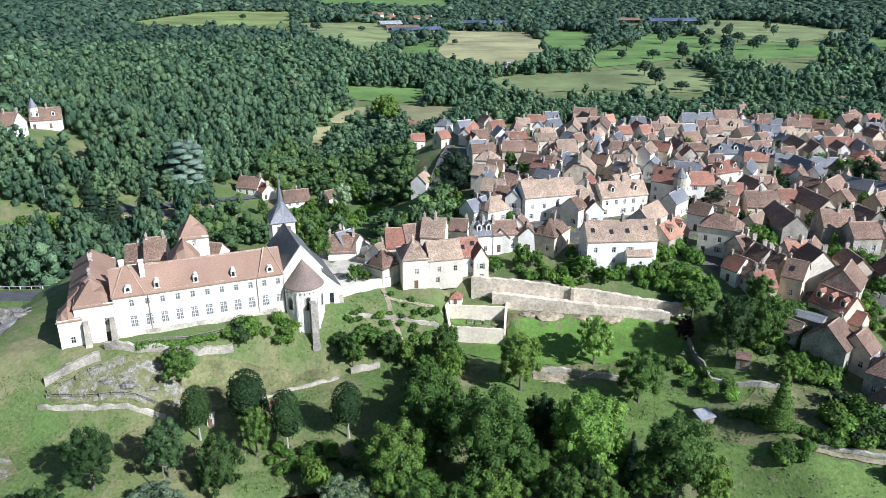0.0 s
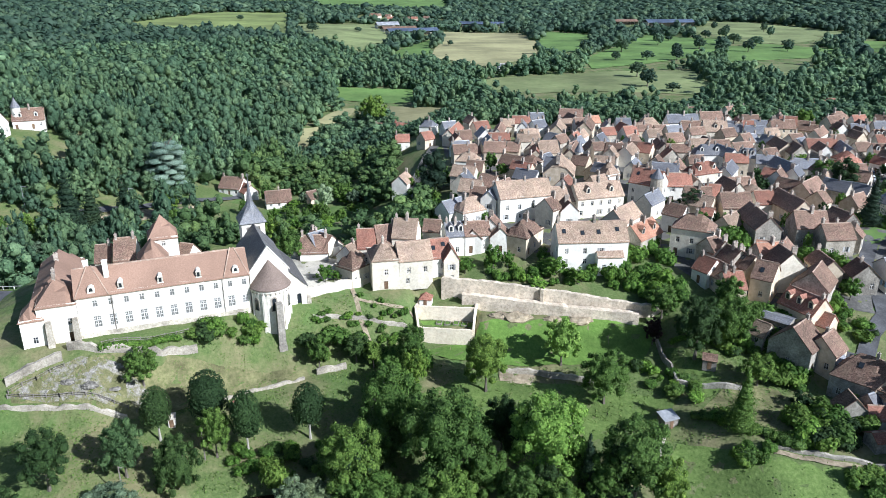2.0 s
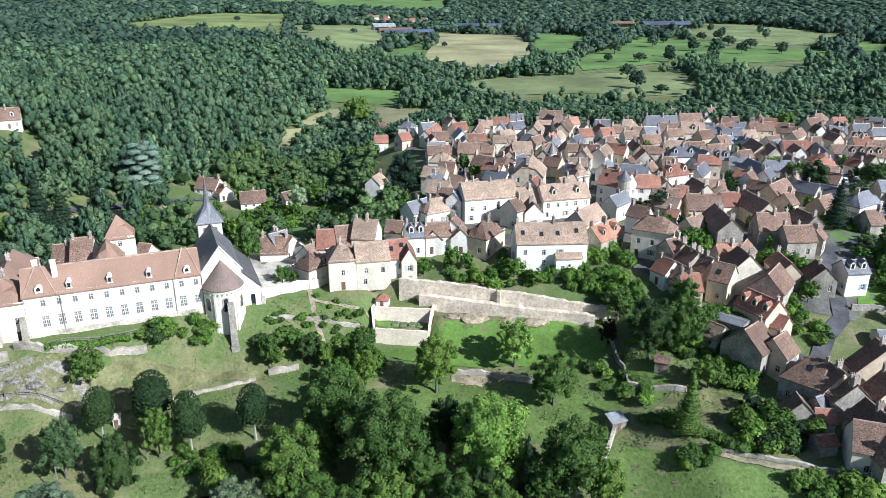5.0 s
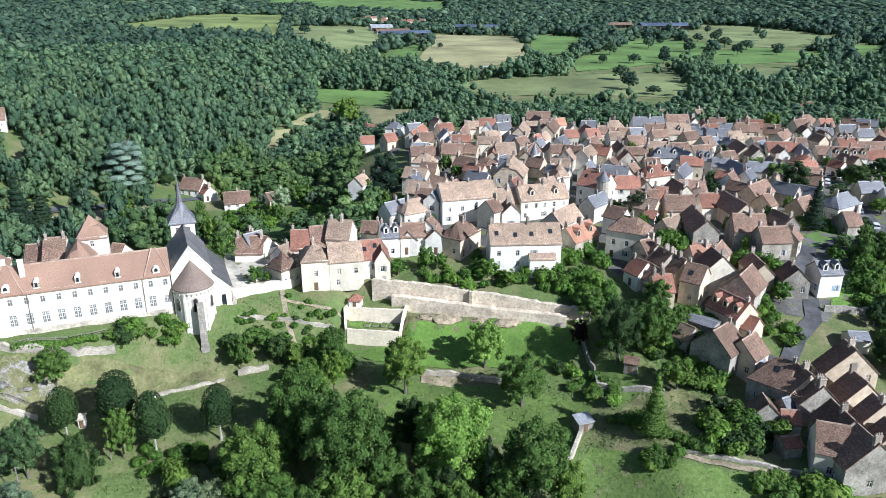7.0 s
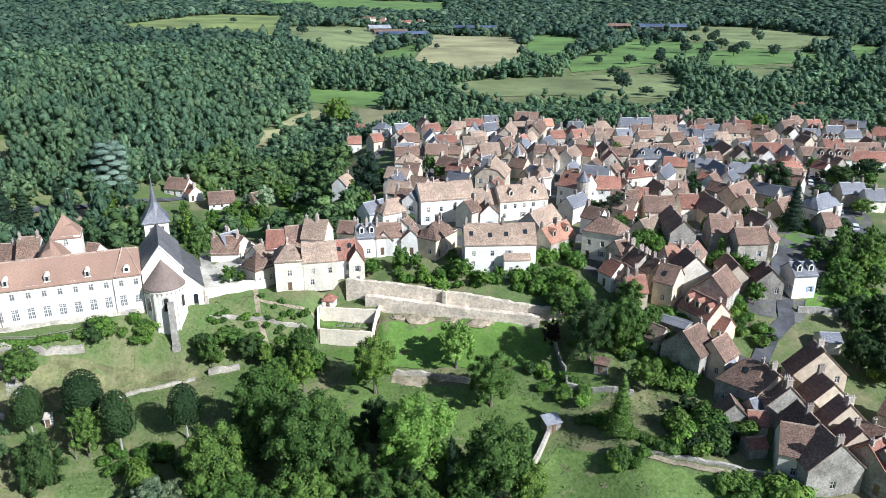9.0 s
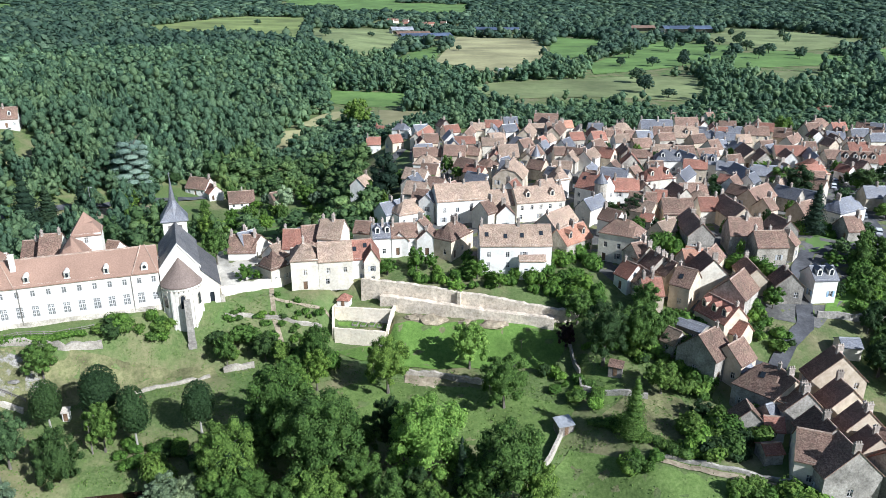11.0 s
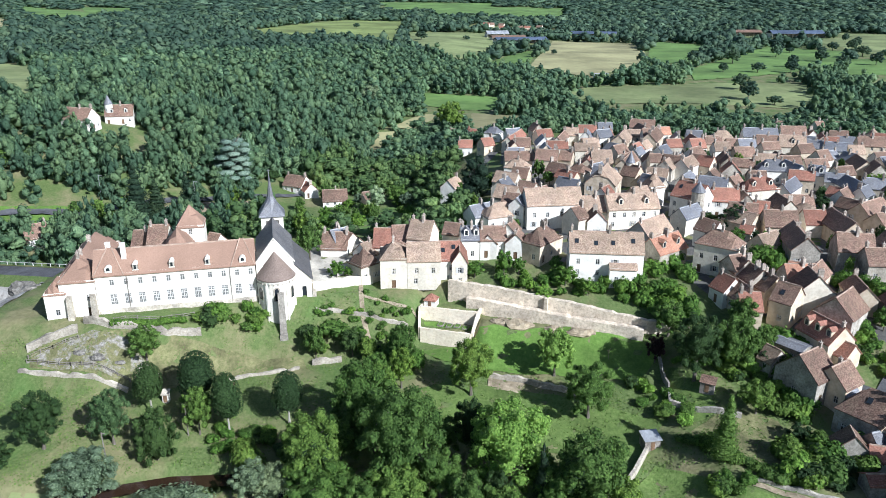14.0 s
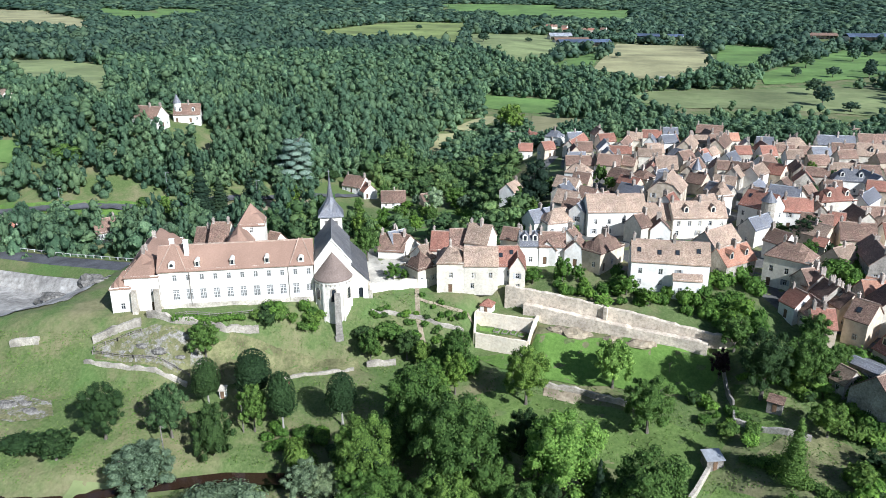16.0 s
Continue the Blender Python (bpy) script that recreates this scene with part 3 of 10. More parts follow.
def house(x, y, turn, long, span, eave, ridge, roof=None, wall=None, shape="gable", chimneys=1, note="", z=None, gap=2.6, floors=None, shutters=0.35, over=0.28, dormers=0, skylights=0, blue=False, name="house", windows=True):
    """A house with its centre at x, y; turn: degrees of its ridge; long, span: its sides; eave and ridge: heights."""
    global house_no
    house_no += 1
    rng = random.Random(house_no * 7 + 1)
    roof, wall = roof or M_TILE, wall or M_CREAM
    c, s = math.cos(radians(turn)), math.sin(radians(turn))
    if z is None:
        z = float(land(x, y))
    corner = [float(land(x + c * a * long / 2 - s * b * span / 2, y + s * a * long / 2 + c * b * span / 2)) for a in (-1, 1) for b in (-1, 1)]
    deep = min(corner) - z - 0.6
    roof_word = {"brown_clay_tiles": "brown clay tile", "faded_clay_tiles": "faded tan tile", "red_clay_tiles": "red clay tile", "orange_clay_tiles": "orange clay tile", "blue_grey_slate": "blue-grey slate"}.get(roof.name, "clay tile")
    wall_word = {"cream_render": "cream rendered", "white_render": "white rendered", "ochre_render": "ochre rendered", "grey_rubble_stone": "grey stone", "rubble_stone_wall": "pale rubble stone"}.get(wall.name, "pale stone")
    e = thing(name, pose(x, y, z, 0, 0, turn), note or f"{wall_word} village house with {'hipped' if shape in ('hip', 'pyramid') else 'gabled'} {roof_word} roof", "house", "village houses")
    hl, hs = long / 2, span / 2
    sides = [((-hl, -hs), (hl, -hs), (0, -1)), ((hl, -hs), (hl, hs), (1, 0)), ((hl, hs), (-hl, hs), (0, 1)), ((-hl, hs), (-hl, -hs), (-1, 0))]
    v, f = [], []
    eave_w = eave + 0.02
    levels = floors or max(1, int((eave - 0.3) / 2.7))
    for k, (a, b, out) in enumerate(sides):
        holes = []
        run = math.dist(a, b)
        n = int((run - 0.8) / gap)
        gable = k % 2 == 1 and shape in ("gable", "half")
        away = s * out[0] + c * out[1] > 0.45
        if windows and not away and (k == 0 or k == 2 or n > 0):
            for lv in range(levels + (1 if gable and ridge - eave > 3 else 0)):
                q0 = 0.95 + lv * 2.75
                if lv == levels:
                    ss = [run / 2]
                    q0 = eave + 0.35
                else:
                    ss = [run * (i + 0.5) / max(1, n) + rng.uniform(-0.25, 0.25) for i in range(max(1, n))]
                for si in ss:
                    if rng.random() < (0.18 if k % 2 == 0 else 0.45) or q0 + WIN_H > (eave - 0.12 if lv < levels else ridge - 0.8):
                        continue
                    door = lv == 0 and rng.random() < 0.22
                    m = Matrix.Translation((a[0] + (b[0] - a[0]) * si / run - out[0] * 0.13, a[1] + (b[1] - a[1]) * si / run - out[1] * 0.13, 0.0 if door else q0)) @ Matrix.Rotation(math.atan2(out[1], out[0]) + math.pi / 2, 4, "Z")
                    if lv == levels:
                        continue
                    if door:
                        holes.append((si - 0.5, si + 0.5, 0.0, 2.1))
                        share("door", ME_DOOR, e, m)
                        continue
                    holes.append((si - WIN_W / 2, si + WIN_W / 2, q0, q0 + WIN_H))
                    w = share("window", ME_FRAME, e, m)
                    share("pane", ME_PANE, w, Matrix())
                    if rng.random() < shutters:
                        sm = ME_BLUE_SHUTTER if blue else ME_SHUTTER
                        for sd in (-1, 1):
                            share("shutter", sm, e, m @ Matrix.Translation((sd * (WIN_W / 2 + 0.26), -0.13, 0)))
        wall_face(v, f, (*a, 0), (*b, 0), (*out, 0), deep, eave_w, holes)
        if gable:
            k0 = len(v)
            tip = ridge - 0.1 if shape == "gable" else eave + (ridge - eave) * 0.6
            v += [(a[0], a[1], eave_w), (b[0], b[1], eave_w)]
            if shape == "gable":
                v.append(((a[0] + b[0]) / 2, (a[1] + b[1]) / 2, tip))
                f.append((k0, k0 + 1, k0 + 2))
            else:
                v += [(b[0] * 1.0, b[1] * 0.4, tip - 0.1), (a[0] * 1.0, a[1] * 0.4, tip - 0.1)]
                f.append((k0, k0 + 1, k0 + 2, k0 + 3))
    link_mesh("wall", v, f, wall, e)
    share("roof", roof_mesh("roof", rng, long, span, eave, ridge, shape, over, roof), e, Matrix())
    if shape == "gable" or shape == "half":
        rl = hl + over * 0.5 - (span * 0.14 if shape == "half" else 0)
        parts = []
        nseg = max(2, int(long / 3))
        for i in range(nseg):
            x0, x1 = -rl + 2 * rl * i / nseg, -rl + 2 * rl * (i + 1) / nseg
            dz = -0.1 * math.sin(math.pi * (i + 0.5) / nseg) + rng.uniform(-0.03, 0.03)
            parts.append(box(x0, x1, -0.16, 0.16, ridge - 0.14 + dz, ridge + 0.07 + dz, 0.06))
        link_mesh("ridge_tiles", *join(*parts), M_RIDGE if roof is not M_SLATE else M_METAL, e)
    for k in range(chimneys):
        side = (-1, 1, 0.1)[(k + house_no) % 3]
        rx = side * (hl - 0.5) if shape in ("gable", "half") else side * max(0.0, hl - span * 0.45)
        share("chimney", ME_CHIMNEY[rng.randrange(3)], e, Matrix.Translation((rx, rng.uniform(-0.3, 0.3), ridge - 0.2)) @ Matrix.Rotation(math.pi / 2, 4, "Z"))
    slope = (ridge - eave) / hs
    for k in range(dormers):
        dx = -hl + long * (k + 0.5) / dormers
        dormer(e, dx, -hs * 0.72, eave + slope * hs * 0.28, slope, wall, roof)
    for k in range(skylights):
        dx = -hl + long * (k + 0.4) / skylights + rng.uniform(-0.3, 0.3)
        yy = -hs * rng.uniform(0.35, 0.6)
        share("skylight", ME_SKYLIGHT, e, Matrix.Translation((dx, yy, ridge + slope * yy + 0.03)) @ Matrix.Rotation(math.atan(slope), 4, "X"))
    return e


def dormer(parent, dx, y, z, slope, wall, roof, w=1.3, h=1.5):
    """A dormer window on the roof side that faces -y, with gabled roof and pane."""
    back = (h + 0.75) / slope
    g = h + 0.6
    v = [(-w / 2, 0, -0.3), (w / 2, 0, -0.3), (w / 2, 0, h), (0, 0, g), (-w / 2, 0, h), (-w / 2, back, h - 0.05), (w / 2, back, h - 0.05), (-w / 2, back, -0.3), (w / 2, back, -0.3)]
    f = [(0, 1, 2, 3, 4), (1, 8, 6, 2), (7, 0, 4, 5)]
    m = Matrix.Translation((dx, y, z))
    d = share("dormer", mesh_of("dormer", v, f, wall), parent, m)
    o = 0.15
    rv, rf = [], []
    for sg in (-1, 1):
        k = len(rv)
        rv += [(sg * (w / 2 + o), -o, h - 0.1), (0, -o, g + 0.05), (0, back, g + 0.05), (sg * (w / 2 + o), back, h - 0.1), (sg * (w / 2 + o), -o, h - 0.22), (0, -o, g - 0.07), (0, back, g - 0.07), (sg * (w / 2 + o), back, h - 0.22)]
        rf += [tuple(k + i for i in q) for q in ((0, 1, 2, 3), (4, 7, 6, 5), (0, 4, 5, 1), (0, 3, 7, 4))]
    share("dormer_roof", mesh_of("dormer_roof", rv, rf, roof), d, Matrix())
    share("pane", ME_PANE, d, Matrix.Translation((0, -0.06, 0.05)) @ Matrix.Diagonal((0.85, 1, 0.9, 1)))
    return d


# ---- roads, gardens, bare ground ----
patch("lawn", [(19, 153), (26, 152), (38, 154.6), (52.6, 151.9), (56, 148.7), (51, 142), (44.3, 143), (24, 141.3), (9, 143.4), (2, 147.5)], M_LAWN, "bright green lawn below the ramparts", 0.12, 2.0, "lawn")
patch("lawn", [(2.6, 153.9), (13.9, 152.6), (14.5, 155.0), (1.9, 155.9)], M_LAWN, "grass terrace of the walled garden", 0.1, 1.3, "lawn")
patch("lawn", [(-191.7, 212.5), (-142.5, 224.9), (-131.4, 215.8), (-139.2, 208.4), (-158.1, 201.4), (-179.9, 199.2)], M_LAWN, "green garden round a white house", 0.12, 3.0, "lawn")
patch("lawn", [(130.6, 201.3), (143.6, 204.2), (140.4, 191.4), (129.9, 182.6), (120.8, 182.5)], M_GREEN, "mown lawn between village houses", 0.12, 3.0, "lawn")
patch("lawn", [(114.2, 153.4), (132.2, 155.2), (127.1, 163), (123.0, 165), (116.9, 158.5)], M_LAWN, "lush garden beside the pale blue house", 0.12, 3.0, "lawn")
patch("dry_slope", [(-65.7, 124.2), (-52.4, 129.5), (-32.2, 137), (-22.8, 139.1), (-21.4, 137.2), (-39.8, 126.1), (-53.1, 119.7), (-74.6, 118.0), (-75.2, 119.9)], M_DRY, "dry brownish grass slope below the abbey", 0.1, 2.0, "slope")
patch("lawn", [(53, 118.5), (66, 111.5), (83.7, 106), (110, 98), (100, 80), (45, 84), (46, 108)], M_MEADOW, "lush green meadow below a stone wall", 0.1, 2.0, "lawn")
patch("lawn", [(-2, 130), (12, 137), (40, 134.5), (56, 130), (50, 120), (20, 119)], M_MEADOW, "grassy plot among tall trees", 0.1, 2.0, "lawn")
patch("lawn", [(57.5, 133), (59, 127), (66, 131), (64, 139), (58, 146)], M_MEADOW, "lush terraced garden plot", 0.1, 2.0, "lawn")
patch("lawn", [(-60, 92), (-42, 99), (-30, 102.5), (-28, 98), (-45, 88), (-60, 82)], M_PASTURE, "pale green river bank meadow", 0.1, 2.0, "lawn")
patch("dry_slope", [(59.2, 124.8), (68.1, 132.8), (76.7, 129.6), (79.2, 119.2), (73.1, 113.0), (63.8, 118.0)], M_DRY, "dry grass orchard plot", 0.1, 2.0, "slope")
patch("courtyard", [(-34.3, 178.8), (-16.4, 176), (-14.4, 168.3), (-21, 156), (-27, 156)], M_GRAVEL, "pale gravel court beside the church", 0.14, 2.0, "courtyard")
patch("pavement", [(10, 178), (62, 176), (70, 162), (112, 150), (150, 190), (190, 275), (170, 340), (60, 348), (5, 335), (8, 290), (22, 215)], M_PAVING, "worn grey paving between the houses", 0.08, 4.0, "pavement")
patch("bare_soil", [(19.5, 139.8), (28.1, 138.9), (26.3, 135.0), (19.7, 135.9)], M_EARTH, "bare sandy soil beside a low wall", 0.1, 1.5, "soil")
patch("rock_slab", [(-148.7, 164.3), (-122.7, 169.4), (-94.3, 150.1), (-91.2, 130.9), (-104.7, 124.4)], M_SLAB, "smooth grey bedrock beside the bridge", 0.25, 1.5, "rock")
ribbon("road", [(97.7, 136.8), (103.4, 145.0), (109.1, 150.4), (112.5, 160.6), (115.9, 172.7), (122.3, 182.5), (148, 192), (153, 213), (160, 246), (162, 271)], 3.6, M_ASPHALT, "grey asphalt village street", 0.2)
ribbon("road", [(97.7, 136.8), (92.3, 140), (88.9, 152.1), (82.6, 158.0), (74, 166)], 3.2, M_ASPHALT, "narrow asphalt lane between houses", 0.2)
ribbon("road", [(-18.7, 201.4), (-16.8, 242.3), (-9.3, 241.4), (-6.9, 248.6), (-4.2, 257.0), (-3.3, 270.1), (-1.4, 281.2), (0.5, 292.9), (3.9, 310.2)], 4.0, M_PAVING, "pale lane climbing to the village past trees", 0.25)
patch("lawn", [(-58.7, 254.6), (-52.0, 284.2), (-40.6, 268.7), (-28.6, 282.4), (-17.9, 259.0), (-9.8, 261.4), (-6.3, 241.4), (-15.5, 199.3), (-29.8, 194.4), (-42.1, 191.0)], M_GREEN, "gardens on the slope behind the church", 0.1, 3.0, "lawn")
patch("bare_soil", [(-122, 228), (-104, 248), (-86, 266), (-83, 261), (-100, 241), (-118, 222)], M_EARTH, "stony earth bank below the lane", 0.15, 2.0, "soil")
ribbon("road", [(-330, 200), (-188.2, 208.5), (-153.7, 218), (-133.4, 223), (-115, 241.5), (-103, 252), (-91, 267.5), (-62, 296)], 4.0, M_ASPHALT, "country lane along the wooded hill", 0.25)
ribbon("path", [(-15.5, 163), (-13.5, 156), (-11.5, 150), (-9, 146)], 1.1, M_EARTH, "narrow trodden path through the orchard", 0.1, 1.5, "path")
ribbon("path", [(-13.5, 155), (-6, 155.4), (1, 155.5)], 0.9, M_EARTH, "narrow trodden path through the orchard", 0.1, 1.5, "path")
ribbon("water", RIVER, 3.4, M_WATER, "dark brown shallow river", 0, 2.0, "river", level=-11.15)


def road_bridge():
    """The approach road on its embankment wall with a small arch."""
    e = thing("bridge", Matrix(), "stone road bridge with asphalt deck and white railing", "bridge")
    line = [(-205, 183.0), (-166, 176.5), (-130, 172), (-104, 168), (-88, 162)]
    v, f, pv, pf, rv, rf = [], [], [], [], [], []
    top = [-4.6, -4.2, -2.8, -0.6, 2.6]
    w = 3.9
    for k, (x, y) in enumerate(line):
        d = Vector(line[min(k + 1, 4)]) - Vector(line[max(k - 1, 0)])
        d.normalize()
        n = Vector((-d.y, d.x)) * w
        g = min(float(land(x, y)), -6) - 4
        rv += [(x - n.x * 1.7, y - n.y * 1.7, top[k] - 1.9), (x - n.x * 2.0, y - n.y * 2.0, top[k] - 2.6), (x - n.x * 2.6, y - n.y * 2.6, (top[k] + g) / 2 - 0.4), (x - n.x * 3.6, y - n.y * 3.6, g - 0.5)]
        v += [(x - n.x * 1.8, y - n.y * 1.8, top[k] - 2.0), (x - n.x, y - n.y, top[k] + 0.3), (x - n.x * 0.92, y - n.y * 0.92, top[k] + 0.1), (x - n.x * 0.88, y - n.y * 0.88, top[k]),
              (x + n.x * 0.88, y + n.y * 0.88, top[k]), (x + n.x * 0.88, y + n.y * 0.88, top[k] + 0.35), (x + n.x, y + n.y, top[k] + 0.35), (x + n.x, y + n.y, g)]
        pv += [(x - n.x * 0.87, y - n.y * 0.87, top[k] + 0.06), (x + n.x * 0.87, y + n.y * 0.87, top[k] + 0.06)]
        if k:
            b = 8 * k
            f += [(b - 8 + j, b + j, b + j + 1, b - 7 + j) for j in range(7)]
            pf.append((2 * k - 2, 2 * k, 2 * k + 1, 2 * k - 1))
            rf += [(4 * k - 4 + j, 4 * k + j, 4 * k + 1 + j, 4 * k - 3 + j) for j in range(3)]
    link_mesh("embankment", v, f, M_GROUND, e, "grassy road embankment")
    link_mesh("rock_face", rv, rf, M_SLAB, e, "pale rock face below the road")
    link_mesh("deck", pv, pf, M_ASPHALT, e)
    for a, b, za, zb in zip(line, line[1:], top, top[1:]):
        n = int(math.dist(a, b) / 3)
        for k in range(n):
            q = k / n
            x, y, z = a[0] + (b[0] - a[0]) * q, a[1] + (b[1] - a[1]) * q + w * 0.95, za + (zb - za) * q
            link_mesh("post", *join(box(x - 0.08, x + 0.08, y - 0.08, y + 0.08, z, z + 1.2)), M_FRAME, e)
        link_mesh("rail", [(a[0], a[1] + w * 0.95, za + 1.05), (b[0], b[1] + w * 0.95, zb + 1.05), (b[0], b[1] + w * 0.95, zb + 1.2), (a[0], a[1] + w * 0.95, za + 1.2),
                           (a[0], a[1] + w * 0.95 + 0.08, za + 1.05), (b[0], b[1] + w * 0.95 + 0.08, zb + 1.05), (b[0], b[1] + w * 0.95 + 0.08, zb + 1.2), (a[0], a[1] + w * 0.95 + 0.08, za + 1.2)],
                  [(0, 1, 2, 3), (7, 6, 5, 4), (3, 2, 6, 7), (0, 4, 5, 1)], M_FRAME, e)
    return e


road_bridge()


# ---- free-standing walls ----
def stone_wall(line, high, thick, mat, label, name="stone_wall", lift=(0.0,), rough=0.18, category="wall", level=None):
    """A wall along a line of points with an uneven top; level: heights of its top at each point."""
    rng = random.Random(int(line[0][0] * 10 + line[0][1]))
    pts, tops = [], []
    for k, (a, b) in enumerate(zip(line, line[1:])):
        n = max(1, int(math.dist(a, b) / 1.1))
        for j in range(n + (1 if k == len(line) - 2 else 0)):
            q = j / n
            pts.append(Vector(a).lerp(Vector(b), q))
            tops.append(None if level is None else level[k] + (level[k + 1] - level[k]) * q)
    v, f = [], []
    for k, p in enumerate(pts):
        d = (pts[min(k + 1, len(pts) - 1)] - pts[max(k - 1, 0)]).normalized()
        n = Vector((-d.y, d.x)) * thick / 2
        g = min(float(soil(p.x - n.x, p.y - n.y)), float(soil(p.x + n.x, p.y + n.y)))
        t = (g + high if tops[k] is None else tops[k]) + rng.uniform(-rough, rough)
        w = 1 + rng.uniform(-0.06, 0.06)
        v += [(p.x - n.x * 1.15, p.y - n.y * 1.15, g - 1.5), (p.x - n.x * 1.08 * w, p.y - n.y * 1.08 * w, (g + t) / 2), (p.x - n.x * w, p.y - n.y * w, t), (p.x + n.x * w, p.y + n.y * w, t + rng.uniform(-0.1, 0.1)), (p.x + n.x, p.y + n.y, g - 1.5)]
        if k:
            b = 5 * k
            f += [(b - 5 + j, b + j, b + j + 1, b - 4 + j) for j in range(4)]
    e = len(v) - 5
    f += [(0, 1, 2, 3, 4), (e + 4, e + 3, e + 2, e + 1, e)]
    return tagged(link_mesh(name, v, f, mat), label, category)


stone_wall([(7, 162.5), (20, 160), (38, 156.8), (54, 154.2), (60, 155.2)], 5, 1.2, M_OLDSTONE, "long weathered stone rampart below the village", "rampart", rough=0.16, level=[7.2, 7.0, 5.6, 3.8, 3.3])
stone_wall([(12, 159.6), (20, 158.2), (38, 155), (53, 152.4)], 3, 1.6, M_OLDSTONE, "lower ledge of the old rampart", "rampart", rough=0.1, level=[4.2, 3.8, 2.8, 2.4])
stone_wall([(30.6, 157.6), (31.4, 157.4)], 5, 1.6, M_OLDSTONE, "small buttress on the rampart", "buttress", level=[6.4, 6.4])
stone_wall([(1.9, 151.9), (8, 151.2), (14.1, 150.5)], 3, 0.6, M_GARDEN, "pale retaining wall of the walled garden", "garden_wall", rough=0.04, level=[-1.1, -1.1, -1.1])
stone_wall([(14.4, 150.5), (15.0, 156.0), (15.8, 160.4)], 3, 0.5, M_GARDEN, "side wall of the walled garden", "garden_wall", rough=0.04, level=[-0.9, 1.9, 2.4])
stone_wall([(1.6, 151.9), (0.7, 157.2), (2.0, 160.8)], 3, 0.5, M_GARDEN, "outer wall of the walled garden", "garden_wall", rough=0.04, level=[-0.9, 1.9, 2.4])
stone_wall([(1.1, 157.3), (8, 156.7), (14.7, 156.2)], 3, 0.6, M_GARDEN, "upper pale retaining wall of the walled garden", "garden_wall", rough=0.04, level=[1.9, 1.9, 1.9])
stone_wall([(-76.5, 120.5), (-72.9, 122.6), (-67.4, 125.2)], 1.7, 0.9, M_STONE, "ruined pale stone retaining wall", "garden_wall", rough=0.3)
stone_wall([(-76.7, 117.3), (-66, 118), (-53.8, 119.5)], 0.8, 0.7, M_STONE, "low dry stone wall on the slope", "garden_wall", rough=0.3)
stone_wall([(-67.2, 127.5), (-60, 127.2), (-50, 130.6), (-44, 134)], 1.5, 0.8, M_STONE, "crumbling pale terrace wall below the abbey", "garden_wall", rough=0.35)
stone_wall([(-95.5, 117.4), (-88.8, 118.5)], 1.6, 0.8, M_STONE, "short pale wall on the meadow", "garden_wall", rough=0.05)
stone_wall([(-20.2, 138.0), (-14, 140.2)], 1.3, 0.7, M_STONE, "low pale stone wall", "garden_wall", rough=0.15)
stone_wall([(-37.5, 127.8), (-30, 132), (-22.5, 136.0)], 0.5, 0.6, M_STONE, "low ruined wall in the grass", "garden_wall", rough=0.25)
stone_wall([(-24, 151.5), (-17, 159), (-12.5, 163)], 2.4, 0.7, M_CREAM, "pale court wall beside the church", "garden_wall", rough=0.1)
stone_wall([(-22, 147.5), (-12, 150.5), (-1, 151.5)], 0.9, 0.5, M_STONE, "low terrace wall in the orchard", "garden_wall", rough=0.15)
stone_wall([(-34, 179.5), (-20, 179), (-15, 172)], 2.6, 0.5, M_WHITE, "white court wall", "garden_wall", rough=0.05)
stone_wall([(52.3, 123.3), (50, 118), (46.5, 110.3)], 1.6, 0.6, M_STONE, "garden wall running down from a hut", "garden_wall", rough=0.1)
ribbon("path", [(68.5, 111.9), (75, 109.9), (82, 107.6), (90, 105.2)], 1.3, M_EARTH, "pale stony path above the meadow", 0.12, 1.5, "path")
stone_wall([(69, 113.0), (76, 111.0), (83, 108.8), (92, 106)], 0.7, 0.6, M_GREYSTONE, "low stone wall along a meadow path", "garden_wall", rough=0.2)
stone_wall([(56, 150), (57.5, 140), (57, 134)], 1.6, 0.4, M_GREYSTONE, "dark garden wall beside the lawn", "garden_wall", rough=0.15)
stone_wall([(14, 140), (26, 138.6), (40, 136)], 1.2, 0.6, M_STONE, "low sandy wall below the lawn", "garden_wall", rough=0.2)
stone_wall([(57, 134), (66, 130.5), (70, 130)], 1.3, 0.6, M_GREYSTONE, "garden terrace wall", "garden_wall", rough=0.2)
stone_wall([(113, 154), (120, 153.4), (133, 154)], 1.6, 0.6, M_GREYSTONE, "garden wall beside the street", "garden_wall", rough=0.1)


def rock(x, y, w, h, label, mat=None):
    """A lump of bedrock breaking the grass."""
    bm = bmesh.new()
    bmesh.ops.create_icosphere(bm, subdivisions=3, radius=1)
    for v in bm.verts:
        n = 0.55 * noise.noise(v.co * 1.7 + Vector((x, y, 0))) + 0.35 * noise.noise(v.co * 4.1 + Vector((y, x, 3))) + 0.15 * noise.noise(v.co * 9)
        v.co = Vector((v.co.x * w * (1 + 0.4 * n), v.co.y * w * 0.5 * (1 + 0.4 * n), v.co.z * h * (1 + n)))
    me = bpy.data.meshes.new("rock")
    bm.to_mesh(me)
    bm.free()
    me.materials.append(mat or M_ROCK)
    ob = new("rock", me)
    ob.location = (x, y, float(soil(x, y)) - 0.15 * h)
    return tagged(ob, label, "rock")


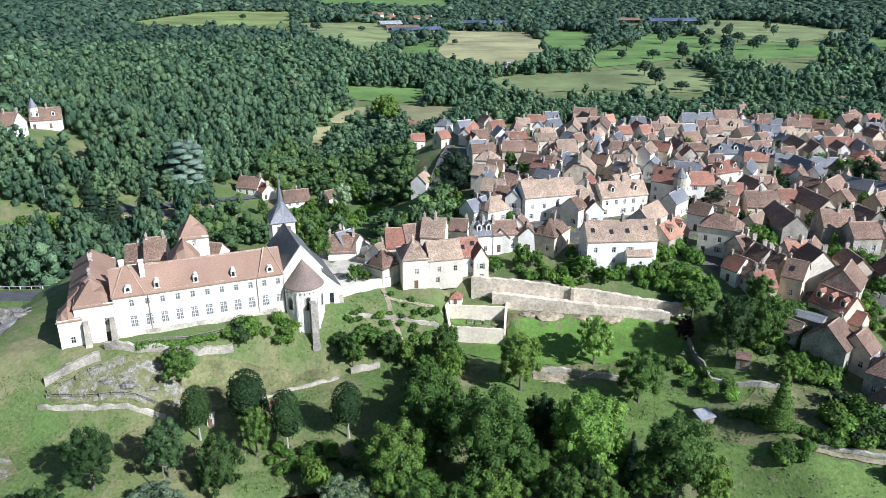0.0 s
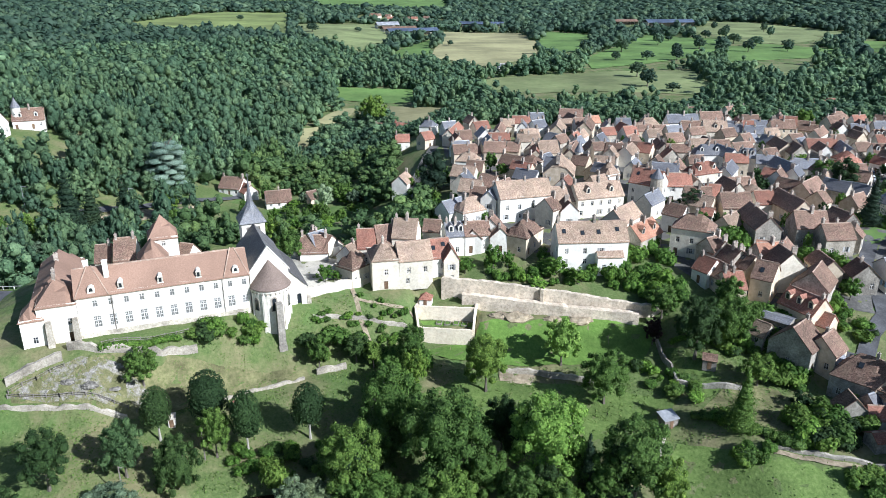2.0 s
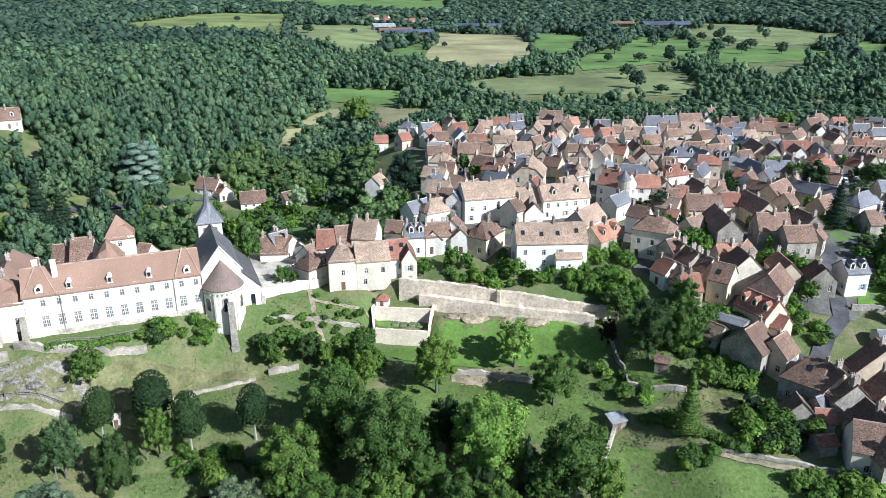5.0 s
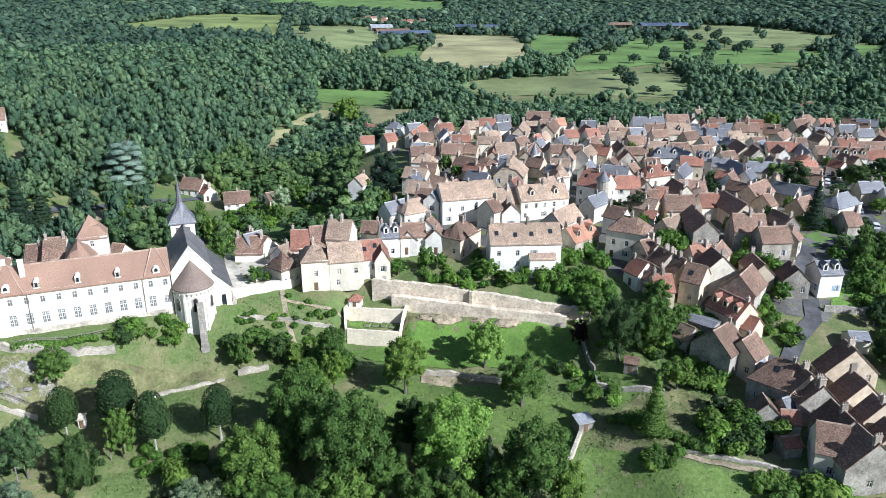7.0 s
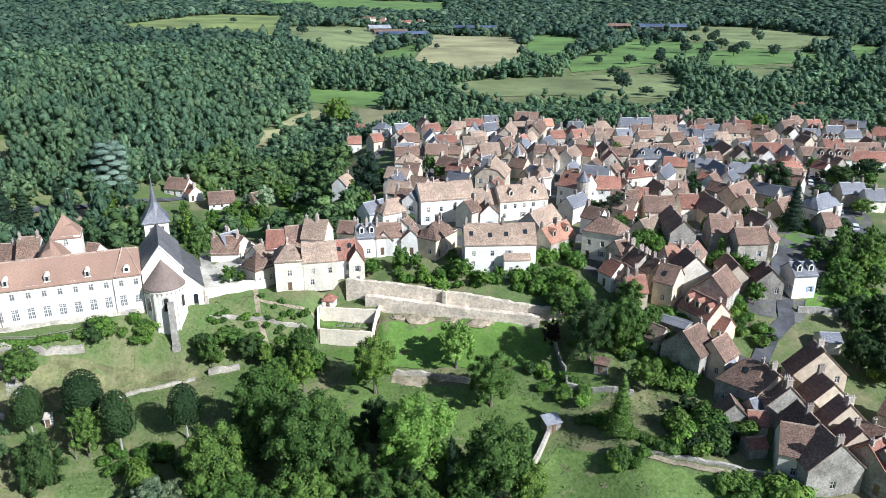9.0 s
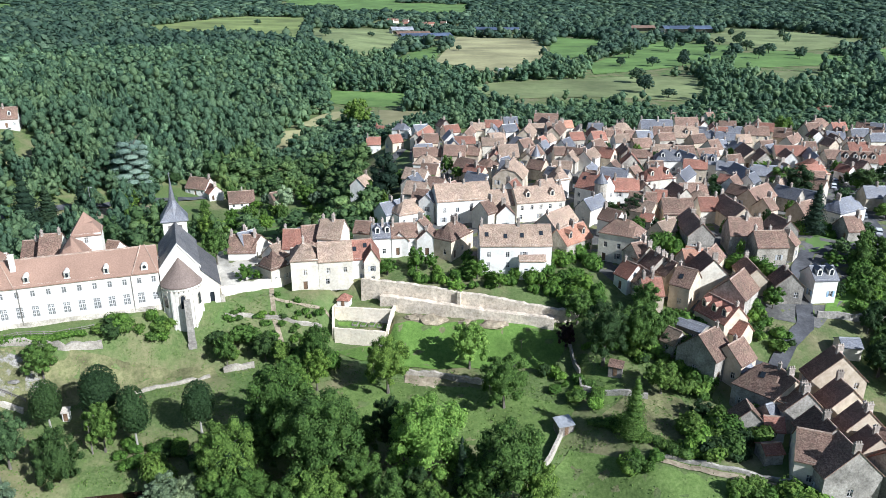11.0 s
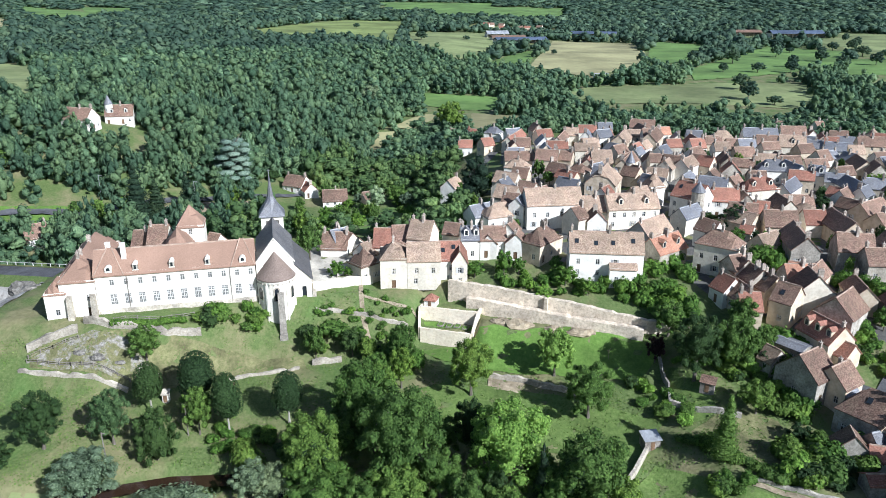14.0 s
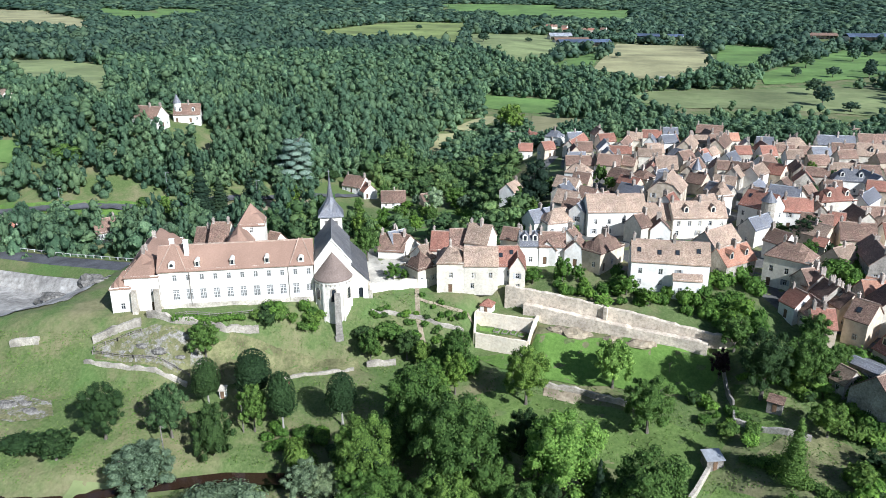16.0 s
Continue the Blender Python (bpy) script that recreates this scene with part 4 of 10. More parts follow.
patch("rock_slope", [(-75.5, 118.6), (-70, 122.6), (-64, 125.6), (-56, 126), (-50, 124.2), (-52.5, 121), (-60, 119.6), (-68, 118.6)], M_ROCKY, "rocky slope with thin dry grass below the abbey", 0.16, 1.2, "slope")
patch("rock_slope", [(-92, 103), (-86, 108.5), (-78, 108), (-74, 104), (-80, 101), (-88, 100)], M_ROCKY, "rocky outcrop breaking through the meadow", 0.2, 1.2, "slope")
for x, y, w, h in ((-61, 121.4, 1.8, 0.7), (-65.3, 121.7, 1.5, 0.6), (-57, 122.6, 1.3, 0.5), (-86, 105, 2.6, 0.9), (-80, 104.4, 2.2, 0.8), (-83, 106.4, 1.8, 0.8), (-99, 136, 5, 1.6), (-108, 146, 6, 2), (-96, 146, 5, 2.2), (-118, 155, 7, 2.2)):
    rock(x, y, w, h, "grey weathered rock outcrop in the grass")
for x, y, w, h in ((24.5, 154.2, 4.0, 1.3), (20.8, 154.6, 2.6, 1.0), (33, 153.2, 2.4, 1.0), (39, 152.9, 3.6, 0.9)):
    rock(x, y, w, h, "bare sandy bank below the rampart", M_EARTH)


# ---- the abbey ----
def arched(name, w, h, mat, deep=0.07, steps=6):
    """A round-headed panel, w wide and h high, standing on z = 0."""
    pts = [(-w / 2, 0), (w / 2, 0)] + [(w / 2 * math.cos(math.pi * k / steps), h - w / 2 + w / 2 * math.sin(math.pi * k / steps)) for k in range(steps + 1)]
    n = len(pts)
    v = [(x, 0, z) for x, z in pts] + [(x, deep, z) for x, z in pts]
    f = [tuple(range(n)), tuple(range(2 * n - 1, n - 1, -1))] + [(k, n + k, n + (k + 1) % n, (k + 1) % n) for k in range(n)]
    return mesh_of(name, v, f, mat)


ABBEY_TURN = 22.8
ME_TALL_FRAME = lattice("window", [-0.75, -0.62, -0.4, -0.34, -0.09, 0.09, 0.34, 0.4, 0.62, 0.75], [0, 0.14, 0.78, 0.86, 1.55, 1.72, 2.08, 2.14, 2.46, 2.6],
                        [(i, j) for i in (1, 3, 5, 7) for j in (1, 3, 5, 7)], -0.05, 0.08, M_FRAME)
M_PALE_GLASS = material("pale_reflecting_panes", lambda n, l, co: (0.15, 0.15, 0.14), 0.4, spec=0.25)
ME_TALL_PANE = mesh_of("pane", *join(box(-0.7, 0.7, 0.03, 0.07, 0.05, 2.55)), M_PALE_GLASS)
ME_SMALL_PANE = mesh_of("pane", *join(box(-WIN_W / 2 + 0.05, WIN_W / 2 - 0.05, 0.03, 0.06, 0.05, WIN_H - 0.05)), M_PALE_GLASS)


def abbey():
    long, span, eave, ridge = 34.0, 8.6, 9.1, 13.5
    z = 6.6
    c, s = math.cos(radians(ABBEY_TURN)), math.sin(radians(ABBEY_TURN))
    # the front left corner stands at (-66.2, 131.4)
    cx, cy = -66.2 + c * long / 2 - s * span / 2, 131.4 + s * long / 2 + c * span / 2
    e = thing("abbey", pose(cx, cy, z, 0, 0, ABBEY_TURN), "long pale limestone abbey wing with red-brown tile roof", "abbey")
    v, f, holes = [], [], []
    hl, hs = long / 2, span / 2
    for k in range(11):
        sx = 3.4 + k * 2.95
        wide = k not in (10,)
        lo = (sx - 0.75, sx + 0.75, 1.7, 4.3) if wide else (sx - 0.6, sx + 0.6, 2.2, 4.0)
        holes.append(lo)
        m = Matrix.Translation((-hl + sx, -hs + 0.14, 1.7 if wide else 2.2))
        if not wide:
            m = m @ Matrix.Diagonal((0.8, 1, 0.69, 1))
        w = share("window", ME_TALL_FRAME, e, m, "tall mullioned ground-floor window")
        share("pane", ME_TALL_PANE, w, Matrix())
        holes.append((sx - WIN_W / 2, sx + WIN_W / 2, 6.3, 6.3 + WIN_H))
        w = share("window", ME_FRAME, e, Matrix.Translation((-hl + sx, -hs + 0.13, 6.3)), "small upper window")
        share("pane", ME_SMALL_PANE, w, Matrix())
    wall_face(v, f, (-hl, -hs, 0), (hl, -hs, 0), (0, -1, 0), -5, eave, holes, 0.2)
    for a, b, o in (((hl, -hs, 0), (hl, hs, 0), (1, 0, 0)), ((hl, hs, 0), (-hl, hs, 0), (0, 1, 0)), ((-hl, hs, 0), (-hl, -hs, 0), (-1, 0, 0))):
        wall_face(v, f, a, b, o, -3, eave, [])
    for sx in (-hl, hl):
        k = len(v)
        v += [(sx, -hs, eave), (sx, hs, eave), (sx, 0, ridge - 0.1)]
        f.append((k, k + 1, k + 2))
    link_mesh("wall", v, f, M_ABBEY, e)
    rng = random.Random(5)
    share("roof", roof_mesh("roof", rng, long, span, eave, ridge, "gable", 0.35, M_ABBEY_TILE), e, Matrix())
    link_mesh("ridge_tiles", *join(box(-hl, hl, -0.17, 0.17, ridge - 0.25, ridge + 0.05, 0.08)), M_RIDGE, e)
    link_mesh("cornice", *join(box(-hl, hl, -hs - 0.22, -hs - 0.003, eave - 0.5, eave - 0.28)), M_ABBEY, e)
    link_mesh("plinth", *join(box(-hl, hl, -hs - 0.16, -hs - 0.003, -5, 0.8)), M_STONE, e)
    for px in (-hl + 6.6, hl - 5.6, -hl):
        link_mesh("downpipe", *join(box(px - 0.07, px + 0.07, -hs - 0.16, -hs - 0.02, 0, eave - 0.3)), M_WOOD, e)
    slope = (ridge - eave) / hs
    # dormers with white surrounds
    for k, dx in enumerate((-hl + 8.6, -hl + 16.2, -hl + 23.8)):
        d = share("dormer", mesh_of("dormer", *join(box(-0.75, 0.75, 0, 1.6, -0.2, 1.5), box(-0.9, 0.9, -0.06, 0.02, -0.1, 0.12)), M_ABBEY), e, Matrix.Translation((dx, -hs + 0.3, eave + 0.35)) @ Matrix.Diagonal((0.72, 1, 0.8, 1)))
        share("gable_head", arched("gable_head", 1.5, 2.2, M_ABBEY, 1.8), d, Matrix())
        share("pane", ME_PANE, d, Matrix.Translation((0, -0.07, 0.2)) @ Matrix.Diagonal((0.8, 1, 0.85, 1)))
    # the two end pavilions: hipped gablets on the front slope
    for px, w in ((-hl + 3.1, 6.2), (hl - 2.6, 5.2)):
        top = ridge + 0.25
        v = [(px - w / 2, -hs - 0.45, eave - 0.3), (px + w / 2, -hs - 0.45, eave - 0.3), (px - 0.4, -0.2, top), (px + 0.4, -0.2, top), (px - w / 2, 0.5, eave - 0.3), (px + w / 2, 0.5, eave - 0.3)]
        share("pavilion_roof", mesh_of("pavilion_roof", v, [(0, 1, 3, 2), (1, 5, 3), (4, 0, 2)], M_ABBEY_TILE), e, Matrix())
        for q in (0, 1):
            a, b = Vector(v[q]), Vector(v[2 + q])
            t = Vector((0.1, 0, 0.0))
            link_mesh("hip_tiles", [a - t, a + t, b + t, b - t, a - t + Vector((0, 0, 0.14)), a + t + Vector((0, 0, 0.14)), b + t + Vector((0, 0, 0.14)), b - t + Vector((0, 0, 0.14))], BOX_FACES, M_RIDGE, e)
        o = share("oculus", arched("oculus", 1.4, 1.5, M_ABBEY, 1.2), e, Matrix.Translation((px, -hs + 0.0, eave + 0.25)))
        share("pane", arched("pane", 0.7, 0.75, M_GLASS, 0.05), o, Matrix.Translation((0, -0.06, 0.4)))
    for px, py, hh in ((-hl + 2.4, 2.0, 2.2), (-hl + 6.2, -1.6, 3.0)):
        share("chimney", mesh_of("chimney", *join(box(px - 0.5, px + 0.5, py - 0.4, py + 0.4, eave, ridge + hh - 1.6), box(px - 0.58, px + 0.58, py - 0.48, py + 0.48, ridge + hh - 1.6, ridge + hh - 1.4)), M_ABBEY), e, Matrix())
    return e


abbey()


def at_abbey(u, w):
    """A place u metres along the abbey's front and w metres behind it."""
    c, s = math.cos(radians(ABBEY_TURN)), math.sin(radians(ABBEY_TURN))
    return -66.2 + c * u - s * w, 131.4 + s * u + c * w


x, y = at_abbey(-3.6, 4.4)
house(x, y, ABBEY_TURN, 7.2, 9.4, 8.4, 12.4, M_ABBEY_TILE, M_ABBEY, "hip", 1, "pale west block of the abbey with hipped tile roof", z=6.3, gap=2.4, shutters=0)
x, y = at_abbey(-4.2, 17)
house(x, y, ABBEY_TURN + 90, 24, 8.6, 7.6, 11.8, M_ABBEY_TILE, M_ABBEY, "hip", 2, "west wing of the abbey with red-brown tile roof", z=6.3, gap=3.4, shutters=0)
x, y = at_abbey(-8.3, 2.6)
house(x, y, ABBEY_TURN + 90, 6.5, 4.2, 6.2, 8.6, M_ABBEY_TILE, M_ABBEY, "hip", 0, "low corner annexe of the abbey with hipped roof", z=6.2, gap=2.4, shutters=0, floors=1)
house(-60.6, 164.5, ABBEY_TURN, 6.6, 6.6, 11.6, 16.4, M_ABBEY_TILE, M_ABBEY, "pyramid", 0, "square abbey pavilion with red pyramid roof", z=6.2, gap=3.2, shutters=0)
house(-60.6, 157.5, ABBEY_TURN + 90, 9, 6.5, 8.0, 12.6, M_ABBEY_TILE, M_ABBEY, "hip", 0, "link building of the abbey behind the main wing", z=6.2, gap=3.2, shutters=0)
for q in (0, 1.6):
    xx, yy = at_abbey(-5.4 + q * 3, -1.0)
    ob = link_mesh("buttress", *join(box(-0.7, 0.7, -0.9, 0.9, -3, 5.5, 0.25)), M_STONE)
    ob.matrix_basis = pose(xx, yy, 6.0, 0, 0, ABBEY_TURN)
    tagged(ob, "stepped stone buttress against the abbey wall", "buttress")


# ---- the church ----
def church():
    turn = ABBEY_TURN + 90                     # x runs back along the nave
    e = thing("church", pose(-30.9, 146.6, 0, 0, 0, turn), "medieval stone church with slate roofs and a pointed spire", "church")
    back, half, aisle = 19.0, 4.2, 8.0           # +y is to the west, -y to the east
    v, f = [], []
    wall_face(v, f, (0, half, 0), (0, -half, 0), (-1, 0, 0), -1, 15.3, [], 0.2)
    wall_face(v, f, (back, half, 0), (0, half, 0), (0, 1, 0), -1, 15.3, [], 0.2)
    wall_face(v, f, (0, -half, 0), (back, -half, 0), (0, -1, 0), -1, 15.3, [], 0.2)
    k = len(v)
    v += [(-0.02, half, 15.3), (-0.02, -half, 15.3), (-0.02, 0, 20.6), (0.35, half, 15.3), (0.35, -half, 15.3), (0.35, 0, 20.6)]
    f += [(k, k + 2, k + 1), (k, k + 3, k + 5, k + 2), (k + 1, k + 2, k + 5, k + 4)]
    link_mesh("nave_wall", v, f, M_ABBEY, e)
    rng = random.Random(8)
    r = roof_mesh("nave_roof", rng, back, half * 2, 15.3, 20.4, "gable", 0.25, M_SLATE_DARK)
    share("nave_roof", r, e, Matrix.Translation((back / 2 + 0.45, 0, 0)))
    # coping of the front gable
    for sg in (-1, 1):
        a, b = Vector((-0.15, sg * (half + 0.3), 14.9)), Vector((-0.15, 0, 20.75))
        u, h = Vector((0.6, 0, 0)), Vector((0, 0, 0.35))
        link_mesh("coping", [a, a + u, b + u, b, a + h, a + u + h, b + u + h, b + h], BOX_FACES, M_ABBEY, e)
    # eastern aisle with its lower roof
    v, f = [], []
    wall_face(v, f, (0.3, -half, 0), (0.3, -aisle, 0), (-1, 0, 0), -3, 10.7, [(1.6, 2.6, 5.5, 8.6)], 0.35)
    wall_face(v, f, (0.3, -aisle, 0), (back - 1, -aisle, 0), (0, -1, 0), -3, 10.7, [(3.5, 4.5, 5.5, 8.6), (9, 10, 5.5, 8.6), (14, 15, 5.5, 8.6)], 0.35)
    k = len(v)
    v += [(0.3, -half, 10.7), (0.3, -aisle, 10.7), (0.3, -half, 14.6)]
    f.append((k, k + 1, k + 2))
    link_mesh("aisle_wall", v, f, M_ABBEY, e)
    w = share("window", arched("window", 0.96, 3.0, M_GLASS), e, Matrix.Translation((0.62, -half - 2.1, 5.55)) @ Matrix.Rotation(-math.pi / 2, 4, "Z"), "round-headed dark church window")
    a = [(0.1, -half + 0.3, 14.9), (back - 1, -half + 0.3, 14.9), (back - 1, -aisle - 0.4, 10.3), (0.1, -aisle - 0.4, 10.3)]
    link_mesh("aisle_roof", a + [(x, y, z - 0.25) for x, y, z in a], BOX_FACES, M_SLATE_DARK, e)
    for px in (0.35, 6.0, 12.0):
        link_mesh("buttress", *join(box(px - 0.1, px + 0.9, -aisle - 1.1, -aisle - 0.003, -4, 7.4, 0.12)), M_STONE, e)
    # apse: half a drum with a cone roof
    n, rad = 18, 4.1
    ang = [math.pi / 2 + math.pi * k / n for k in range(n + 1)]
    v = [(rad * math.cos(t) * 1.0, rad * math.sin(t), z) for z in (-4, 12.3) for t in ang]
    f = [(k, k + 1, n + 2 + k, n + 1 + k) for k in range(n)]
    link_mesh("apse_wall", v, f, M_ABBEY, e)
    ro = rad + 0.4
    v = [(ro * math.cos(t), ro * math.sin(t), 12.0) for t in ang] + [(ro * math.cos(t), ro * math.sin(t), 12.25) for t in ang] + [(ro * 0.5 * math.cos(t), ro * 0.5 * math.sin(t), 15.1) for t in ang] + [(-0.02, 0, 17.9)]
    m = n + 1
    f = [(k, k + 1, m + k + 1, m + k) for k in range(n)] + [(m + k, m + k + 1, 2 * m + k + 1, 2 * m + k) for k in range(n)] + [(2 * m + k, 2 * m + k + 1, 3 * m) for k in range(n)]
    link_mesh("apse_roof", v, f, M_APSE_TILE, e, "brown tiled half-cone roof")
    v = [((rad + 0.22) * math.cos(t), (rad + 0.22) * math.sin(t), z) for z in (11.5, 12.0) for t in ang]
    link_mesh("apse_cornice", v, [(k, k + 1, m + k + 1, m + k) for k in range(n)], M_ABBEY, e)
    for k in range(14):
        t = math.pi / 2 + math.pi * (k + 0.5) / 14
        share("corbel", mesh_of("corbel", *join(box(rad - 0.05, rad + 0.3, -0.1, 0.1, 11.15, 11.5)), M_STONE), e, Matrix.Rotation(t, 4, "Z"))
    for t, hgt in ((math.pi * 0.68, 2.6), (math.pi, 3.0), (math.pi * 1.32, 2.6)):
        m4 = Matrix.Rotation(t, 4, "Z") @ Matrix.Translation((rad + 0.03, 0, 7.2)) @ Matrix.Rotation(math.pi / 2, 4, "Z")
        w = share("window_surround", arched("window_surround", 1.5, hgt + 0.4, M_STONE, 0.3), e, m4)
        share("pane", arched("pane", 0.9, hgt, M_GLASS, 0.05), w, Matrix.Translation((0, -0.04, 0.1)))
    for t in (math.pi * 0.58, math.pi * 0.82, math.pi * 1.18, math.pi * 1.42):
        share("half_column", mesh_of("half_column", *join(box(rad - 0.1, rad + 0.25, -0.2, 0.2, -3, 11.5)), M_ABBEY), e, Matrix.Rotation(t, 4, "Z"))
    link_mesh("great_buttress", *join(box(-rad - 1.9, -rad + 0.3, -1.6, 0.0, -5, 9.4, 0.1), box(-rad - 2.3, -rad + 0.1, -1.7, 0.1, -5, -0.4)), M_GREYSTONE, e, "tall grey stone buttress against the apse")
    # tower and spire behind the nave
    tx, th = back + 2.9, 2.75
    v, f = [], []
    sides = [((-1, 1), (-1, -1), (-1, 0)), ((-1, -1), (1, -1), (0, -1)), ((1, -1), (1, 1), (1, 0)), ((1, 1), (-1, 1), (0, 1))]
    for a, b, o in sides:
        wall_face(v, f, (tx + a[0] * th, a[1] * th, 0), (tx + b[0] * th, b[1] * th, 0), (*o, 0), 0, 20.8, [(1.1, 2.0, 17.2, 19.4), (3.5, 4.4, 17.2, 19.4)], 0.4)
    link_mesh("tower_wall", v, f, M_ABBEY, e)
    for a, b, o in sides:
        for q in (-0.218, 0.218):
            mx, my = (a[0] + b[0]) / 2 * th + (b[0] - a[0]) * th * q - o[0] * 0.3, (a[1] + b[1]) / 2 * th + (b[1] - a[1]) * th * q - o[1] * 0.3
            share("louvre", arched("louvre", 0.86, 2.1, M_WOOD, 0.1), e, Matrix.Translation((tx + mx, my, 17.25)) @ Matrix.Rotation(math.atan2(o[1], o[0]) + math.pi / 2, 4, "Z"))
    rings = [(3.25, 20.4, 4), (3.0, 20.9, 4), (1.3, 24.0, 8), (0.78, 25.0, 8), (0.4, 27.8, 8), (0.04, 31.0, 8)]
    v, f = [], []
    for rr, z, k8 in rings:
        for j in range(8):
            t = math.pi / 4 * j
            k = rr / max(abs(math.cos(t)), abs(math.sin(t))) if k8 == 4 else rr
            v.append((tx + k * math.cos(t), k * math.sin(t), z))
    for k in range(len(rings) - 1):
        f += [(8 * k + j, 8 * k + (j + 1) % 8, 8 * k + 8 + (j + 1) % 8, 8 * k + 8 + j) for j in range(8)]
    link_mesh("spire", v, f, M_SLATE, e, "slate spire flaring to a square base")
    link_mesh("cross", *join(box(tx - 0.05, tx + 0.05, -0.05, 0.05, 30.8, 32.0), box(tx - 0.05, tx + 0.05, -0.35, 0.35, 31.5, 31.6)), M_METAL, e)
    return e


M_APSE_TILE = material("grey_brown_clay_tiles", two_scale((0.14, 0.105, 0.085), (0.2, 0.152, 0.125), (0.26, 0.205, 0.172), 3.5, 0.25, 0.85, 1.12), 0.85, 0.03, 9)
M_SLATE_DARK = material("weathered_dark_slate", tiles((0.085, 0.082, 0.085), (0.135, 0.132, 0.135), (0.2, 0.195, 0.195), (0.15, 0.14, 0.125)), 0.6, 0.04, 9)
church()


# ---- village houses ----
house(-26.0, 407.0, 2, 10.8, 5.3, 3.4, 6.0, M_RED_TILE, M_CREAM)
house(-14.8, 395.5, -23, 7.3, 5.3, 3.4, 6.0, M_RED_TILE, M_CREAM)
house(0.3, 338.0, -13, 7.7, 6.1, 4.6, 7.5, M_SLATE, M_WHITE, "hip")
house(-11.7, 328.1, 7, 6.4, 6.1, 4.6, 7.5, M_RED_TILE, M_WHITE)
house(-0.4, 312.1, 39, 5.8, 6.1, 4.1, 7.0, M_RED_TILE, M_OCHRE)
house(9.6, 332.2, 25, 6.7, 6.1, 3.6, 6.5, M_SLATE, M_WHITE)
house(11.6, 317.4, 77, 20.3, 5.3, 4.4, 7.0, M_RED_TILE, M_CREAM)
house(16.0, 275.0, 10, 10.5, 6.1, 4.6, 7.5, M_TILE, M_OCHRE, chimneys=2)
house(16.7, 264.1, -12, 8.9, 6.1, 4.1, 7.0, M_PALE_TILE, M_WHITE, "hip")
house(27.1, 273.6, -5, 8.3, 6.8, 5.2, 8.5, M_TILE, M_OCHRE, chimneys=2)
house(34.5, 275.0, -15, 4.8, 6.1, 5.1, 8.0, M_TILE, M_OCHRE)
house(39.1, 257.7, -33, 7.3, 6.1, 4.6, 7.5, M_TILE, M_CREAM, "hip")
house(47.1, 273.8, 9, 7.7, 8.4, 5.0, 9.0, M_PALE_TILE, M_OCHRE)
house(43.8, 301.5, 17, 6.6, 6.1, 5.1, 8.0, M_PALE_TILE, M_OCHRE)
house(36.3, 325.7, -4, 6.0, 6.1, 5.1, 8.0, M_PALE_TILE, M_CREAM)
house(23.8, 325.1, 28, 7.4, 6.1, 4.1, 7.0, M_RED_TILE, M_CREAM)
house(43.5, 339.2, 7, 8.2, 6.1, 4.1, 7.0, M_RED_TILE, M_CREAM)
house(49.9, 325.5, 34, 7.3, 6.1, 4.6, 7.5, M_SLATE, M_WHITE)
house(69.5, 353.7, -9, 11.4, 6.8, 4.7, 8.0, M_TILE, M_CREAM, chimneys=2)
house(57.3, 315.3, 78, 16.7, 6.8, 5.2, 8.5, M_PALE_TILE, M_OCHRE)
house(70.4, 319.3, 74, 17.5, 6.8, 5.7, 9.0, M_TILE, M_OCHRE, chimneys=2)
house(76.8, 337.2, 16, 6.0, 6.1, 4.6, 7.5, M_ORANGE_TILE, M_CREAM)
house(87.0, 308.8, 19, 6.2, 6.8, 4.7, 8.0, M_RED_TILE, M_WHITE)
house(89.5, 330.2, 2, 6.7, 6.1, 4.6, 7.5, M_SLATE, M_WHITE)
house(57.1, 275.6, 56, 7.1, 6.1, 5.1, 8.0, M_TILE, M_CREAM)
house(67.5, 275.6, 7, 5.4, 5.3, 5.4, 8.0, M_TILE, M_CREAM)
house(73.1, 273.7, -26, 6.0, 6.1, 5.1, 8.0, M_TILE, M_WHITE)
house(77.7, 271.0, 59, 9.9, 6.1, 5.1, 8.0, M_PALE_TILE, M_WHITE)
house(57.5, 257.2, -32, 6.0, 6.8, 4.2, 7.5, M_TILE, M_OCHRE)
house(61.9, 232.4, -60, 5.3, 5.3, 6.7, 11.0, M_PALE_TILE, M_WHITE, "pyramid")
house(46.7, 238.5, 77, 12.7, 9.9, 6.2, 11.0, M_PALE_TILE, M_OCHRE, "half", chimneys=2)
house(30.4, 205.7, 17, 16.4, 8.4, 7.5, 11.5, M_PALE_TILE, M_WHITE, chimneys=2, floors=3, gap=3.2)
house(42.5, 207.8, 15, 7.3, 7.6, 5.3, 9.0, M_PALE_TILE, M_CREAM)
house(53.0, 209.1, 17, 15.2, 7.6, 6.3, 10.0, M_PALE_TILE, M_CREAM, chimneys=3, dormers=2)
house(37.5, 197.6, 47, 4.4, 6.1, 5.6, 8.5, M_TILE, M_CREAM)
house(42.9, 198.8, -82, 5.8, 5.3, 4.9, 7.5, M_TILE, M_WHITE)
house(18.1, 213.6, -13, 4.7, 6.1, 4.6, 7.5, M_TILE, M_CREAM)
house(21.4, 205.1, 74, 7.4, 4.6, 6.8, 9.0, M_SLATE, M_WHITE)
house(9.7, 203.7, 43, 7.7, 6.1, 4.1, 7.0, M_SLATE, M_WHITE)
house(15.5, 203.0, 34, 10.8, 6.8, 4.2, 7.5, M_PALE_TILE, M_WHITE, "hip")
house(4.5, 185.9, -10, 4.7, 5.3, 4.4, 7.0, M_TILE, M_CREAM)
